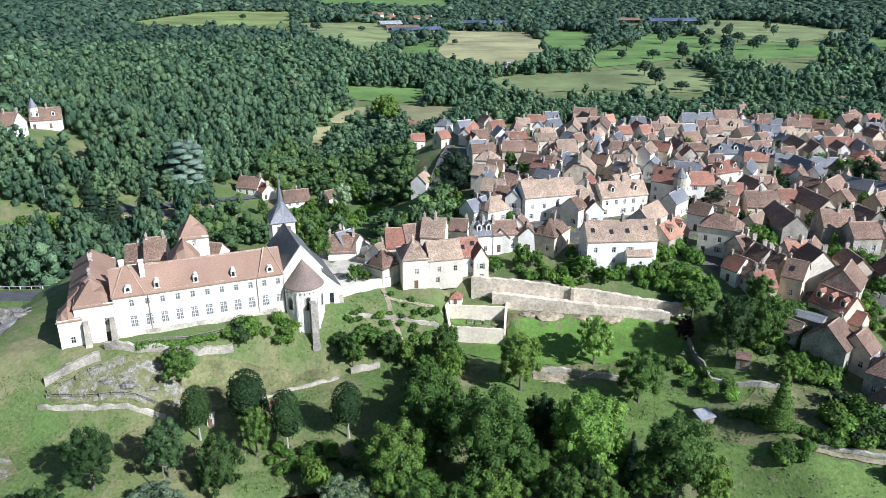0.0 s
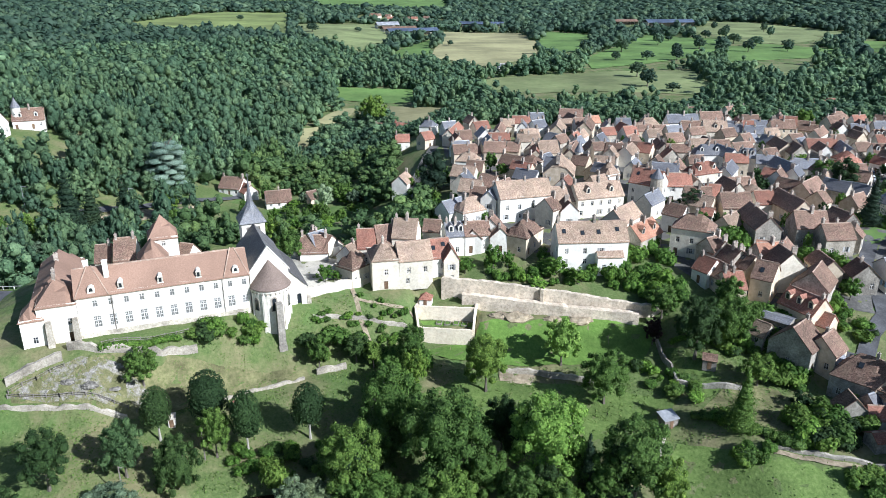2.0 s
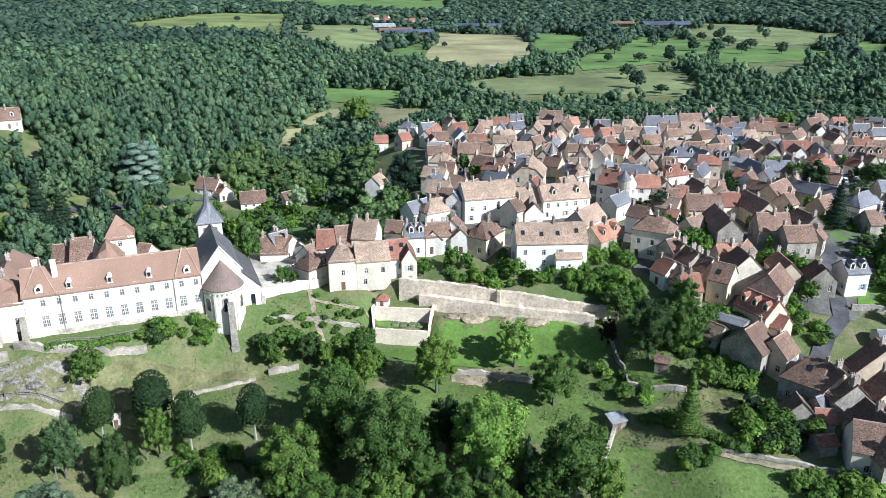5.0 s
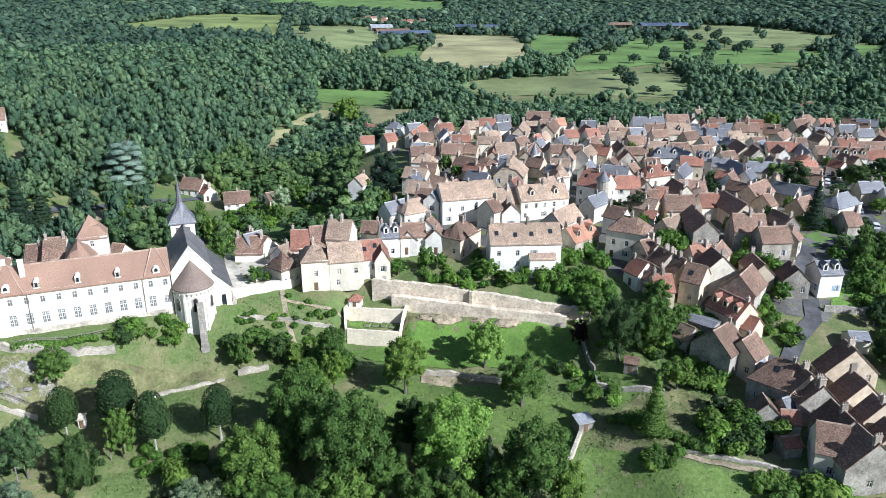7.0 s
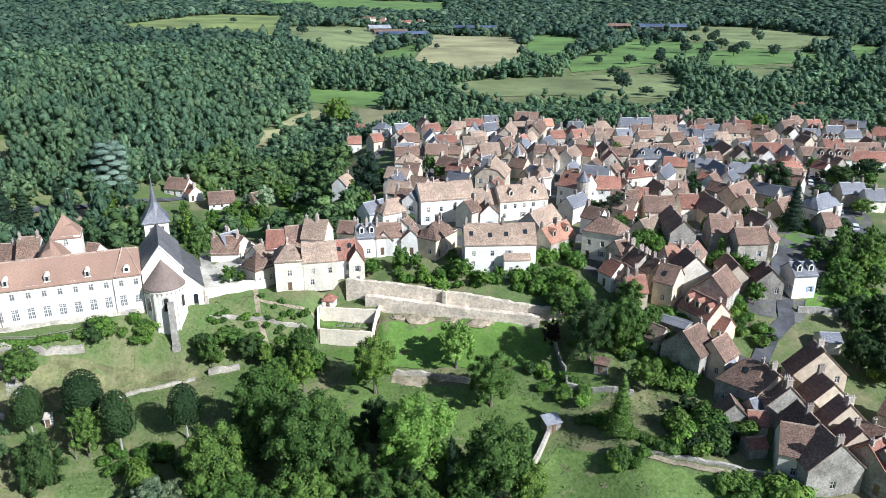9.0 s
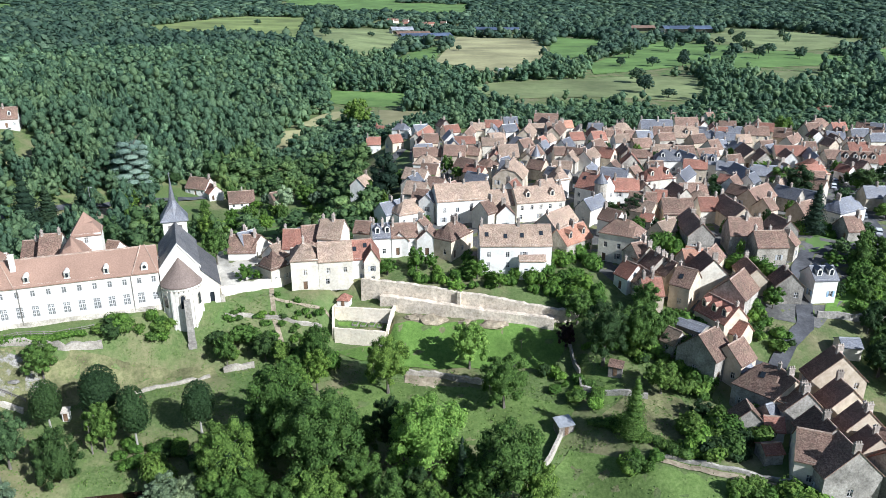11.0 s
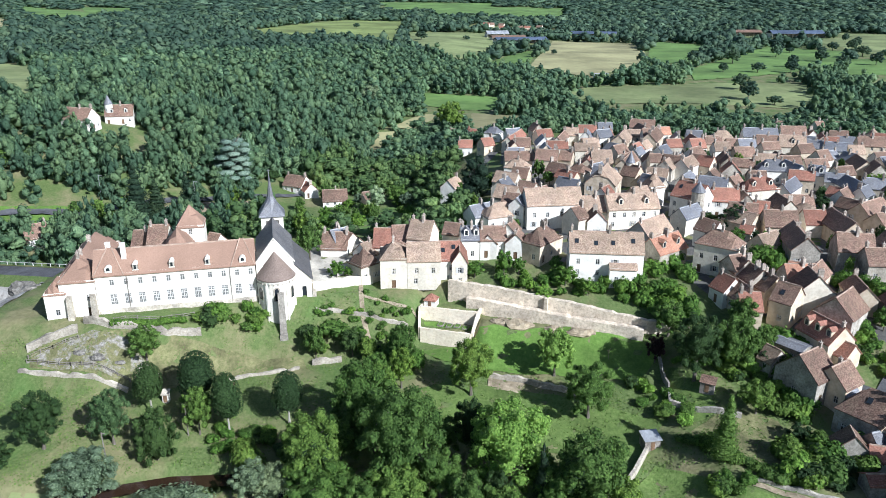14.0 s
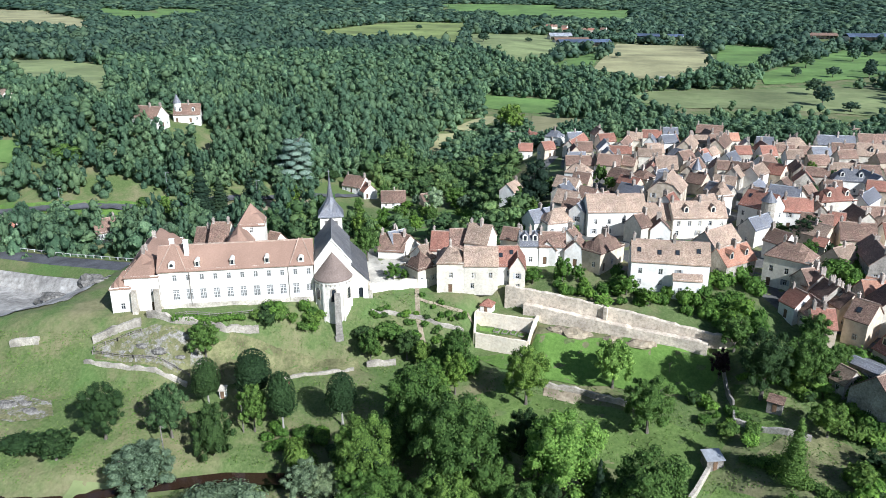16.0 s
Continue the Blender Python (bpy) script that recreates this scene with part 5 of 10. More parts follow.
house(10.1, 178.8, 14, 5.1, 6.1, 5.6, 8.5, M_SLATE, M_WHITE, chimneys=2, dormers=2)
house(15.8, 179.8, 11, 6.7, 6.1, 5.1, 8.0, M_TILE, M_WHITE, chimneys=2)
house(15.2, 179.1, 87, 4.9, 4.6, 4.3, 6.5, M_TILE, M_WHITE)
house(20.2, 182.7, 76, 4.7, 4.6, 5.8, 8.0, M_TILE, M_WHITE)
house(22.3, 178.9, 87, 5.4, 5.3, 4.4, 7.0, M_TILE, M_WHITE, floors=2)
house(28.4, 179.5, 58, 10.5, 6.8, 5.2, 8.5, M_TILE, M_OCHRE, "hip", chimneys=2)
house(44.4, 172.4, 4, 17.7, 8.4, 7.0, 11.0, M_PALE_TILE, M_WHITE, chimneys=2, skylights=4, gap=3.4)
house(57.1, 191.4, 50, 11.2, 6.8, 4.7, 8.0, M_PALE_TILE, M_CREAM)
house(48.6, 167.3, 4, 6.4, 2.6, 4.6, 5.6, M_PALE_TILE, M_WHITE, chimneys=0, note="white lean-to with faded tile roof against a tall house")
house(59.1, 179.2, 45, 10.7, 6.8, 4.7, 8.0, M_ORANGE_TILE, M_STONE, chimneys=2, dormers=2)
house(56.4, 270.0, 74, 15.5, 5.3, 5.4, 8.0, M_TILE, M_OCHRE)
house(31.8, 315.2, 81, 18.6, 4.6, 4.8, 7.0, M_TILE, M_CREAM)
house(42.8, 272.4, 83, 13.1, 4.6, 4.8, 7.0, M_RED_TILE, M_OCHRE)
house(100.9, 329.1, 2, 10.8, 7.6, 4.3, 8.0, M_PALE_TILE, M_CREAM, "hip")
house(117.8, 335.0, 2, 14.5, 6.8, 5.2, 8.5, M_SLATE, M_WHITE, chimneys=3)
house(117.4, 320.9, -2, 8.3, 6.8, 4.7, 8.0, M_TILE, M_WHITE)
house(132.6, 339.7, 2, 10.6, 6.8, 5.7, 9.0, M_TILE, M_CREAM, chimneys=2)
house(125.4, 313.9, -5, 10.0, 8.4, 5.5, 9.5, M_PALE_TILE, M_CREAM, chimneys=2, dormers=1)
house(153.1, 371.3, 23, 4.6, 6.1, 5.1, 8.0, M_TILE, M_CREAM)
house(148.5, 403.2, 6, 12.6, 6.1, 4.1, 7.0, M_TILE, M_CREAM)
house(160.5, 400.0, -2, 12.3, 6.1, 4.1, 7.0, M_TILE, M_CREAM)
house(189.9, 443.8, -6, 13.8, 6.1, 3.6, 6.5, M_PALE_TILE, M_CREAM)
house(201.7, 439.7, -10, 8.9, 6.1, 3.6, 6.5, M_TILE, M_CREAM)
house(134.4, 313.8, -21, 6.2, 6.1, 5.1, 8.0, M_SLATE, M_WHITE, chimneys=2)
house(141.1, 309.8, -16, 7.8, 6.1, 5.1, 8.0, M_SLATE, M_WHITE, chimneys=2)
house(144.3, 325.0, -12, 5.3, 5.3, 4.9, 7.5, M_RED_TILE, M_CREAM)
house(148.5, 309.7, 7, 6.1, 6.1, 4.1, 7.0, M_PALE_TILE, M_OCHRE)
house(157.2, 319.0, -5, 10.2, 6.8, 5.7, 9.0, M_TILE, M_OCHRE, chimneys=2)
house(115.0, 279.8, 8, 8.7, 6.1, 5.1, 8.0, M_TILE, M_WHITE)
house(107.3, 269.6, 2, 11.6, 6.8, 5.2, 8.5, M_SLATE, M_WHITE, "hip", chimneys=2, dormers=2)
house(113.5, 267.6, -73, 10.3, 6.1, 5.1, 8.0, M_SLATE, M_WHITE)
house(119.8, 262.5, -13, 5.2, 6.1, 5.6, 8.5, M_SLATE, M_WHITE, chimneys=2, dormers=2)
house(124.6, 280.7, 18, 8.9, 5.3, 4.4, 7.0, M_TILE, M_CREAM)
house(124.5, 258.0, -14, 6.2, 5.3, 4.4, 7.0, M_SLATE, M_WHITE)
house(127.3, 248.1, -82, 12.5, 6.1, 4.6, 7.5, M_SLATE, M_WHITE)
house(141.3, 283.0, 87, 13.4, 6.1, 4.6, 7.5, M_TILE, M_OCHRE)
house(136.8, 252.5, -9, 10.7, 6.1, 4.1, 7.0, M_SLATE, M_STONE, chimneys=2)
house(158.1, 285.6, 2, 12.2, 6.8, 4.2, 7.5, M_RED_TILE, M_CREAM, chimneys=2)
house(152.0, 289.4, 37, 7.1, 5.3, 4.4, 7.0, M_SLATE, M_STONE)
house(163.7, 276.7, 78, 16.5, 5.3, 4.4, 7.0, M_SLATE, M_STONE)
house(158.2, 265.4, -70, 7.9, 6.1, 4.1, 7.0, M_RED_TILE, M_CREAM, "hip")
house(154.6, 257.8, 9, 11.9, 6.1, 3.6, 6.5, M_RED_TILE, M_OCHRE, "hip")
house(169.3, 310.2, 50, 14.2, 5.3, 4.4, 7.0, M_TILE, M_CREAM)
house(196.6, 347.4, 18, 11.2, 6.8, 4.7, 8.0, M_TILE, M_OCHRE, "hip")
house(190.2, 316.6, -8, 7.3, 6.1, 4.6, 7.5, M_SLATE, M_STONE, chimneys=2)
house(190.9, 301.2, 2, 6.4, 6.1, 5.1, 8.0, M_TILE, M_WHITE, dormers=3)
house(206.3, 313.5, 2, 7.3, 6.1, 4.6, 7.5, M_SLATE, M_CREAM)
house(179.7, 275.4, -9, 12.5, 6.8, 4.2, 7.5, M_TILE, M_WHITE, chimneys=2, dormers=4)
house(191.9, 273.4, -10, 11.1, 6.8, 3.7, 7.0, M_RED_TILE, M_WHITE, chimneys=2)
house(198.6, 291.2, -2, 15.4, 6.1, 3.6, 6.5, M_TILE, M_CREAM)
house(167.9, 259.5, -64, 5.4, 4.6, 3.8, 6.0, M_RED_TILE, M_WHITE)
house(215.2, 342.1, -31, 6.3, 6.1, 4.1, 7.0, M_TILE, M_CREAM)
house(261.4, 486.5, -2, 14.6, 6.1, 3.1, 6.0, M_RED_TILE, M_OCHRE)
house(159.5, 223.8, 2, 7.8, 6.1, 4.6, 7.5, M_SLATE, M_OCHRE, chimneys=2)
house(163.6, 218.1, -2, 5.8, 6.1, 4.1, 7.0, M_SLATE, M_CREAM)
house(143.7, 210.5, 33, 12.9, 6.8, 4.2, 7.5, M_SLATE, M_WHITE, "hip")
house(138.1, 194.7, 10, 4.8, 6.8, 3.2, 6.5, M_TILE, M_GREYSTONE)
house(72.1, 220.7, -41, 9.3, 8.4, 7.0, 11.0, M_RED_TILE, M_WHITE, chimneys=2, skylights=2, floors=3)
house(82.1, 223.7, -3, 7.9, 6.8, 5.7, 9.0, M_RED_TILE, M_WHITE, chimneys=2)
house(79.4, 228.9, -18, 8.4, 6.8, 7.7, 11.0, M_SLATE, M_WHITE)
house(95.1, 239.4, 25, 12.3, 6.8, 5.7, 9.0, M_RED_TILE, M_CREAM, "hip", chimneys=2, dormers=2)
house(91.5, 217.9, -14, 4.4, 6.1, 4.1, 7.0, M_RED_TILE, M_CREAM)
house(98.4, 221.6, -80, 9.6, 6.1, 4.6, 7.5, M_TILE, M_CREAM)
house(93.2, 205.0, 1, 8.8, 7.6, 4.3, 8.0, M_TILE, M_OCHRE, chimneys=2)
house(103.8, 217.9, -44, 7.7, 6.1, 4.1, 7.0, M_PALE_TILE, M_CREAM, "hip")
house(103.2, 209.0, 7, 6.0, 6.8, 4.2, 7.5, M_RED_TILE, M_CREAM)
house(108.8, 203.5, -84, 15.3, 6.8, 4.7, 8.0, M_TILE, M_OCHRE, chimneys=2)
house(120.4, 216.4, 44, 12.4, 6.8, 5.7, 9.0, M_TILE, M_OCHRE, chimneys=2)
house(120.4, 208.8, 34, 3.7, 6.1, 4.6, 7.5, M_TILE, M_OCHRE)
house(94.1, 190.2, 85, 14.0, 6.1, 4.6, 7.5, M_TILE, M_GREYSTONE)
house(93.6, 186.1, 89, 10.9, 6.8, 4.7, 8.0, M_TILE, M_GREYSTONE)
house(105.2, 184.1, -3, 8.4, 7.6, 5.3, 9.0, M_TILE, M_GREYSTONE, chimneys=2)
house(109.4, 178.1, 6, 8.0, 6.8, 4.7, 8.0, M_TILE, M_STONE, chimneys=2)
house(115.0, 179.6, 52, 4.1, 5.3, 4.4, 7.0, M_TILE, M_STONE)
house(116.9, 189.2, -74, 7.3, 6.1, 4.6, 7.5, M_TILE, M_GREYSTONE)
house(72.3, 177.0, -27, 10.3, 6.8, 7.7, 11.0, M_TILE, M_CREAM, "hip", chimneys=2, floors=3, shutters=0.9)
house(84.0, 199.6, -36, 3.5, 3.8, 3.2, 5.0, M_RED_TILE, M_CREAM)
house(74.8, 170.3, 31, 4.6, 5.3, 5.4, 8.0, M_TILE, M_STONE)
house(89.0, 169.4, 10, 7.6, 6.1, 4.1, 7.0, M_ORANGE_TILE, M_GREYSTONE)
house(92.2, 169.3, 57, 9.2, 5.3, 4.4, 7.0, M_TILE, M_OCHRE)
house(120.5, 242.3, -41, 5.4, 5.3, 3.4, 6.0, M_RED_TILE, M_CREAM)
house(86.4, 190.1, 41, 7.4, 5.3, 3.4, 6.0, M_PALE_TILE, M_OCHRE)
house(106.2, 245.3, 59, 13.5, 5.3, 4.4, 7.0, M_SLATE, M_WHITE)
house(135.4, 299.5, 27, 6.5, 5.3, 3.9, 6.5, M_SLATE, M_WHITE)
house(154.7, 300.1, 24, 7.2, 5.3, 3.9, 6.5, M_TILE, M_CREAM)
house(131.6, 272.0, 20, 7.2, 5.3, 3.9, 6.5, M_TILE, M_CREAM)
house(100.9, 165.0, 89, 8.6, 5.4, 3.5, 6.1, M_TILE, M_OCHRE)
house(107.9, 160.9, 87, 5.7, 6.3, 4.1, 7.1, M_TILE, M_GREYSTONE)
house(82.5, 146.5, -44, 6.3, 4.5, 3.5, 4.1, M_SLATE, M_GREYSTONE, chimneys=0)
house(115.1, 143.1, -3, 4.1, 4.5, 2.4, 3.6, M_SLATE, M_CREAM, chimneys=0)
house(106.3, 109.5, -43, 4.2, 8.1, 4.7, 8.6, M_TILE, M_OCHRE)
house(105.2, 105.7, 32, 5.3, 9.0, 4.3, 8.6, M_RED_TILE, M_GREYSTONE)
house(117.3, 119.1, -50, 4.3, 8.1, 4.7, 8.6, M_TILE, M_GREYSTONE)
house(108.0, 104.7, 30, 7.4, 8.1, 4.7, 8.6, M_TILE, M_GREYSTONE)
house(75.9, 170.5, -68, 6.0, 6.0, 4.6, 7.5, M_TILE, M_STONE, chimneys=2)
house(78.4, 165.2, -69, 4.8, 6.0, 5.1, 8.0, M_TILE, M_STONE, chimneys=2)
house(80.9, 162.5, -64, 4.5, 6.0, 5.1, 8.0, M_TILE, M_OCHRE, chimneys=2, skylights=1)
house(72.0, 163.7, -57, 4.5, 6.0, 3.6, 6.5, M_RED_TILE, M_WHITE)
house(75.0, 161.1, -70, 5.4, 6.0, 3.6, 6.5, M_TILE, M_OCHRE)
house(75.4, 157.3, 1, 4.6, 8.0, 4.1, 7.0, M_RED_TILE, M_OCHRE, chimneys=2)
house(83.7, 157.9, -39, 4.8, 7.0, 5.6, 9.0, M_TILE, M_OCHRE, skylights=1)
house(89.6, 162.1, -86, 6.6, 8.0, 5.6, 9.5, M_TILE, M_CREAM)
house(90.1, 174.3, -24, 4.1, 5.0, 2.6, 5.0, M_ORANGE_TILE, M_GREYSTONE, chimneys=0)
house(94.2, 155.7, 52, 9.3, 8.0, 5.1, 9.0, M_TILE, M_GREYSTONE, chimneys=0)
house(89.5, 149.1, -62, 8.8, 7.0, 4.1, 7.5, M_RED_TILE, M_OCHRE, dormers=3)
house(92.5, 145.2, -51, 3.5, 5.0, 3.1, 5.5, M_RED_TILE, M_OCHRE, chimneys=0)
house(78.1, 143.5, -53, 3.5, 5.0, 2.6, 5.0, M_PALE_TILE, M_GREYSTONE, chimneys=0)
house(83.0, 137.7, 42, 7.1, 9.0, 5.2, 9.5, M_TILE, M_GREYSTONE)
house(88.4, 136.4, 42, 6.0, 7.0, 4.6, 8.0, M_TILE, M_OCHRE)
house(88.7, 135.3, 30, 3.5, 6.0, 3.6, 6.5, M_SLATE, M_GREYSTONE, chimneys=0, blue=True, shutters=1.0)
house(92.7, 127.6, -44, 10.8, 9.0, 5.2, 9.5, M_TILE, M_GREYSTONE, "hip", skylights=1)
house(94.8, 125.0, -77, 4.7, 8.0, 5.6, 9.5, M_TILE, M_OCHRE)
house(86.3, 120.6, 86, 3.7, 6.0, 3.1, 6.0, M_TILE, M_GREYSTONE, chimneys=0)
house(96.4, 121.5, -89, 3.6, 8.0, 5.1, 9.0, M_TILE, M_GREYSTONE, chimneys=2)
house(105.9, 129.8, -89, 4.5, 11.0, 5.7, 11.0, M_TILE, M_OCHRE, windows=True)
house(104.4, 122.4, -85, 5.1, 8.0, 5.6, 9.5, M_TILE, M_OCHRE)
house(104.2, 115.2, -84, 3.6, 8.0, 5.6, 9.5, M_TILE, M_OCHRE, chimneys=2)
house(96.8, 113.3, -85, 7.1, 7.0, 5.1, 8.5, M_TILE, M_GREYSTONE)
house(93.0, 109.1, -19, 5.2, 8.0, 5.1, 9.0, M_TILE, M_CREAM, chimneys=0)
house(97.1, 105.4, -84, 5.8, 10.0, 5.2, 10.0, M_TILE, M_GREYSTONE)
house(90.6, 119.1, -6, 3.5, 4.0, 2.6, 4.5, M_RED_TILE, M_CREAM, chimneys=0)
house(91.2, 121.9, 27, 3.5, 4.5, 3.3, 5.5, M_SLATE, M_GREYSTONE, chimneys=0)
house(87.8, 112.6, 9, 3.5, 3.5, 2.4, 3.5, M_RED_TILE, M_GREYSTONE, chimneys=0)
house(103.1, 108.9, -86, 4.0, 8.0, 5.1, 9.0, M_TILE, M_OCHRE)
house(-79.2, 288.0, -16, 9.7, 8.0, 3.1, 7.0, M_TILE, M_WHITE, chimneys=2)
house(-73.7, 285.2, -51, 10.2, 6.0, 3.1, 6.0, M_RED_TILE, M_WHITE)
house(-58.5, 275.6, 19, 10.0, 8.0, 2.6, 6.5, M_TILE, M_WHITE)
house(-46.1, 280.1, 45, 4.7, 6.0, 2.4, 5.0, M_TILE, M_OCHRE, chimneys=0)
house(-8.1, 265.1, 73, 8.0, 6.0, 4.6, 7.5, M_PALE_TILE, M_WHITE)
house(-26.5, 180.5, 47, 5.0, 8.0, 2.6, 6.5, M_SLATE, M_CREAM)
house(-25.1, 181.0, -36, 7.8, 8.0, 2.4, 6.0, M_TILE, M_CREAM)
house(-167.8, 274.9, -2, 12.0, 9.0, 4.7, 9.0, M_TILE, M_WHITE, chimneys=2)
house(-161.8, 294.1, 23, 11.6, 9.0, 3.7, 8.0, M_TILE, M_WHITE, chimneys=2, dormers=2)
house(-138.9, 202.8, 49, 7.2, 8.0, 3.1, 7.0, M_TILE, M_WHITE, chimneys=2)
house(-133.4, 206.2, 80, 6.6, 6.0, 2.6, 5.5, M_TILE, M_GREYSTONE)
house(-175.9, 197.8, 23, 9.2, 9.0, 2.4, 5.5, M_RED_TILE, M_WHITE)
house(-259.5, 287.1, -25, 27.7, 12.0, 5.2, 11.0, M_PALE_TILE, M_CREAM)
house(-229.6, 305.9, 14, 5.6, 5.0, 2.4, 4.0, M_RED_TILE, M_OCHRE, chimneys=0)
house(-7.5, 165.5, 13, 6.6, 9.4, 7.7, 10.9, M_PALE_TILE, M_CREAM, "hip", z=4.6, note="large cream stone house above the ramparts with hipped faded tile roof", shutters=0.0, gap=3.0)
house(-0.2, 167.0, 13, 8.2, 9.0, 7.1, 10.5, M_PALE_TILE, M_CREAM, z=4.6, note="cream stone wing above the ramparts with faded tile roof", shutters=0.0, gap=3.0, chimneys=0)
house(6.0, 169.0, 14, 5.0, 8.0, 6.6, 10.3, M_RED_TILE, M_WHITE, chimneys=0, z=4.8, skylights=2)
house(8.6, 168.8, -80, 9.2, 3.8, 6.6, 9.6, M_RED_TILE, M_CREAM, chimneys=0, z=4.6)
house(-12.6, 175.7, 7, 4.6, 8.0, 5.1, 9.0, M_RED_TILE, M_CREAM)
house(-7.9, 177.1, 17, 5.2, 8.0, 5.6, 9.5, M_TILE, M_CREAM)
house(-2.2, 176.7, -8, 6.1, 8.0, 7.1, 11.0, M_PALE_TILE, M_CREAM, chimneys=2)
house(-26.7, 179.2, 5, 7.1, 8.0, 2.4, 6.0, M_TILE, M_WHITE, chimneys=2)
house(-15.1, 164.7, 52, 6.0, 6.0, 4.9, 8.5, M_TILE, M_CREAM, "pyramid", chimneys=0)
house(-15.9, 172.3, 60, 5.5, 6.0, 3.6, 6.5, M_PALE_TILE, M_WHITE)
house(-70.2, 165.3, 15, 4.9, 9.0, 6.7, 11.0, M_TILE, M_CREAM, chimneys=2, z=5.5)
house(-75.9, 165.8, 13, 3.6, 7.0, 5.6, 9.0, M_TILE, M_CREAM, z=5.5)
house(-56.8, 169.3, -15, 3.5, 6.0, 5.1, 8.0, M_TILE, M_CREAM, chimneys=0, z=5.5)
house(188.5, 336.4, 23, 8.1, 6.3, 4.4, 7.7, M_TILE, M_CREAM)
house(71.4, 332.1, 10, 8.2, 4.9, 4.8, 7.4, M_TILE, M_WHITE)
house(130.4, 292.5, 34, 6.2, 6.3, 4.7, 8.0, M_TILE, M_CREAM)
house(76.4, 280.1, 57, 5.5, 5.8, 3.7, 6.8, M_TILE, M_STONE)
house(75.2, 251.9, 65, 8.9, 5.0, 4.1, 6.7, M_SLATE, M_CREAM)
house(41.8, 294.4, 10, 9.0, 4.9, 4.8, 7.3, M_PALE_TILE, M_CREAM)
house(186.4, 308.6, 90, 7.9, 5.8, 4.5, 7.5, M_TILE, M_STONE)
house(68.1, 342.8, -72, 8.0, 6.3, 4.0, 7.3, M_TILE, M_STONE)
house(132.2, 221.6, -49, 7.9, 5.4, 4.6, 7.4, M_SLATE, M_STONE)
house(87.5, 319.9, -81, 8.5, 5.8, 4.1, 7.1, M_RED_TILE, M_WHITE)
house(25.9, 291.4, -83, 7.0, 5.7, 4.2, 7.2, M_SLATE, M_OCHRE)
house(94.3, 281.6, 84, 7.6, 5.0, 4.3, 6.9, M_TILE, M_STONE)
house(132.8, 230.0, 49, 6.5, 5.5, 4.9, 7.8, M_PALE_TILE, M_STONE)
house(143.3, 273.6, 84, 8.9, 6.3, 4.6, 8.0, M_TILE, M_STONE)
house(150.9, 328.0, -12, 6.8, 5.4, 4.2, 7.1, M_SLATE, M_STONE)
house(95.1, 321.9, 9, 6.1, 5.7, 3.9, 6.9, M_PALE_TILE, M_OCHRE)
house(119.6, 227.5, -50, 7.2, 4.8, 3.6, 6.1, M_TILE, M_STONE)
house(68.8, 205.7, 49, 9.0, 5.1, 5.2, 7.9, M_SLATE, M_CREAM)
house(72.1, 297.5, 56, 7.6, 5.9, 3.7, 6.8, M_SLATE, M_WHITE)
house(16.3, 221.9, -21, 7.1, 6.2, 4.4, 7.7, M_PALE_TILE, M_STONE)
house(116.0, 293.3, -76, 8.0, 6.2, 2.9, 6.1, M_TILE, M_STONE)
house(100.0, 260.8, 5, 5.9, 4.8, 3.8, 6.3, M_TILE, M_STONE)
house(42.0, 281.4, 76, 6.9, 4.9, 3.7, 6.2, M_PALE_TILE, M_CREAM)
house(34.9, 246.2, -36, 7.7, 4.6, 4.9, 7.3, M_RED_TILE, M_OCHRE)
house(65.7, 304.6, 62, 7.3, 4.8, 4.5, 7.0, M_PALE_TILE, M_WHITE)
house(85.5, 275.2, -35, 5.6, 6.2, 4.7, 7.9, M_RED_TILE, M_OCHRE)
house(200.6, 336.8, 11, 7.0, 6.0, 4.8, 8.0, M_RED_TILE, M_WHITE)
house(83.7, 281.9, -32, 6.7, 5.3, 4.0, 6.8, M_TILE, M_STONE)
house(104.9, 229.9, 9, 8.8, 6.3, 2.9, 6.2, M_TILE, M_WHITE)
house(43.4, 310.4, 21, 6.6, 5.4, 3.5, 6.4, M_TILE, M_CREAM)
house(168.4, 293.0, 6, 6.1, 5.3, 4.8, 7.6, M_TILE, M_WHITE)
house(112.9, 255.2, -12, 7.9, 4.9, 5.6, 8.2, M_RED_TILE, M_OCHRE)
house(221.3, 298.9, 9, 6.3, 6.0, 2.9, 6.1, M_TILE, M_CREAM)
house(109.2, 286.3, 3, 8.6, 6.3, 3.8, 7.1, M_PALE_TILE, M_WHITE)
house(137.7, 242.5, 84, 7.7, 5.9, 4.9, 8.0, M_TILE, M_CREAM)
house(227.7, 290.6, 2, 6.5, 5.5, 3.6, 6.4, M_TILE, M_OCHRE)
house(18.7, 251.0, -15, 5.9, 6.0, 3.5, 6.7, M_TILE, M_OCHRE)
house(83.7, 254.0, 64, 6.3, 5.7, 4.7, 7.7, M_TILE, M_STONE)
house(56.9, 226.0, 34, 6.2, 5.6, 4.8, 7.7, M_PALE_TILE, M_OCHRE)
house(158.5, 330.8, 72, 5.7, 5.5, 4.9, 7.8, M_RED_TILE, M_STONE)
house(30.4, 299.1, 7, 8.7, 5.0, 4.4, 7.0, M_RED_TILE, M_CREAM)
house(14.1, 231.8, 68, 6.8, 5.5, 4.9, 7.7, M_SLATE, M_CREAM)
house(72.5, 192.9, -44, 5.8, 5.2, 5.3, 8.0, M_TILE, M_WHITE)
house(24.4, 305.1, -80, 7.8, 6.3, 4.5, 7.8, M_SLATE, M_WHITE)
house(35.5, 236.8, -34, 8.2, 5.4, 4.0, 6.8, M_SLATE, M_WHITE)
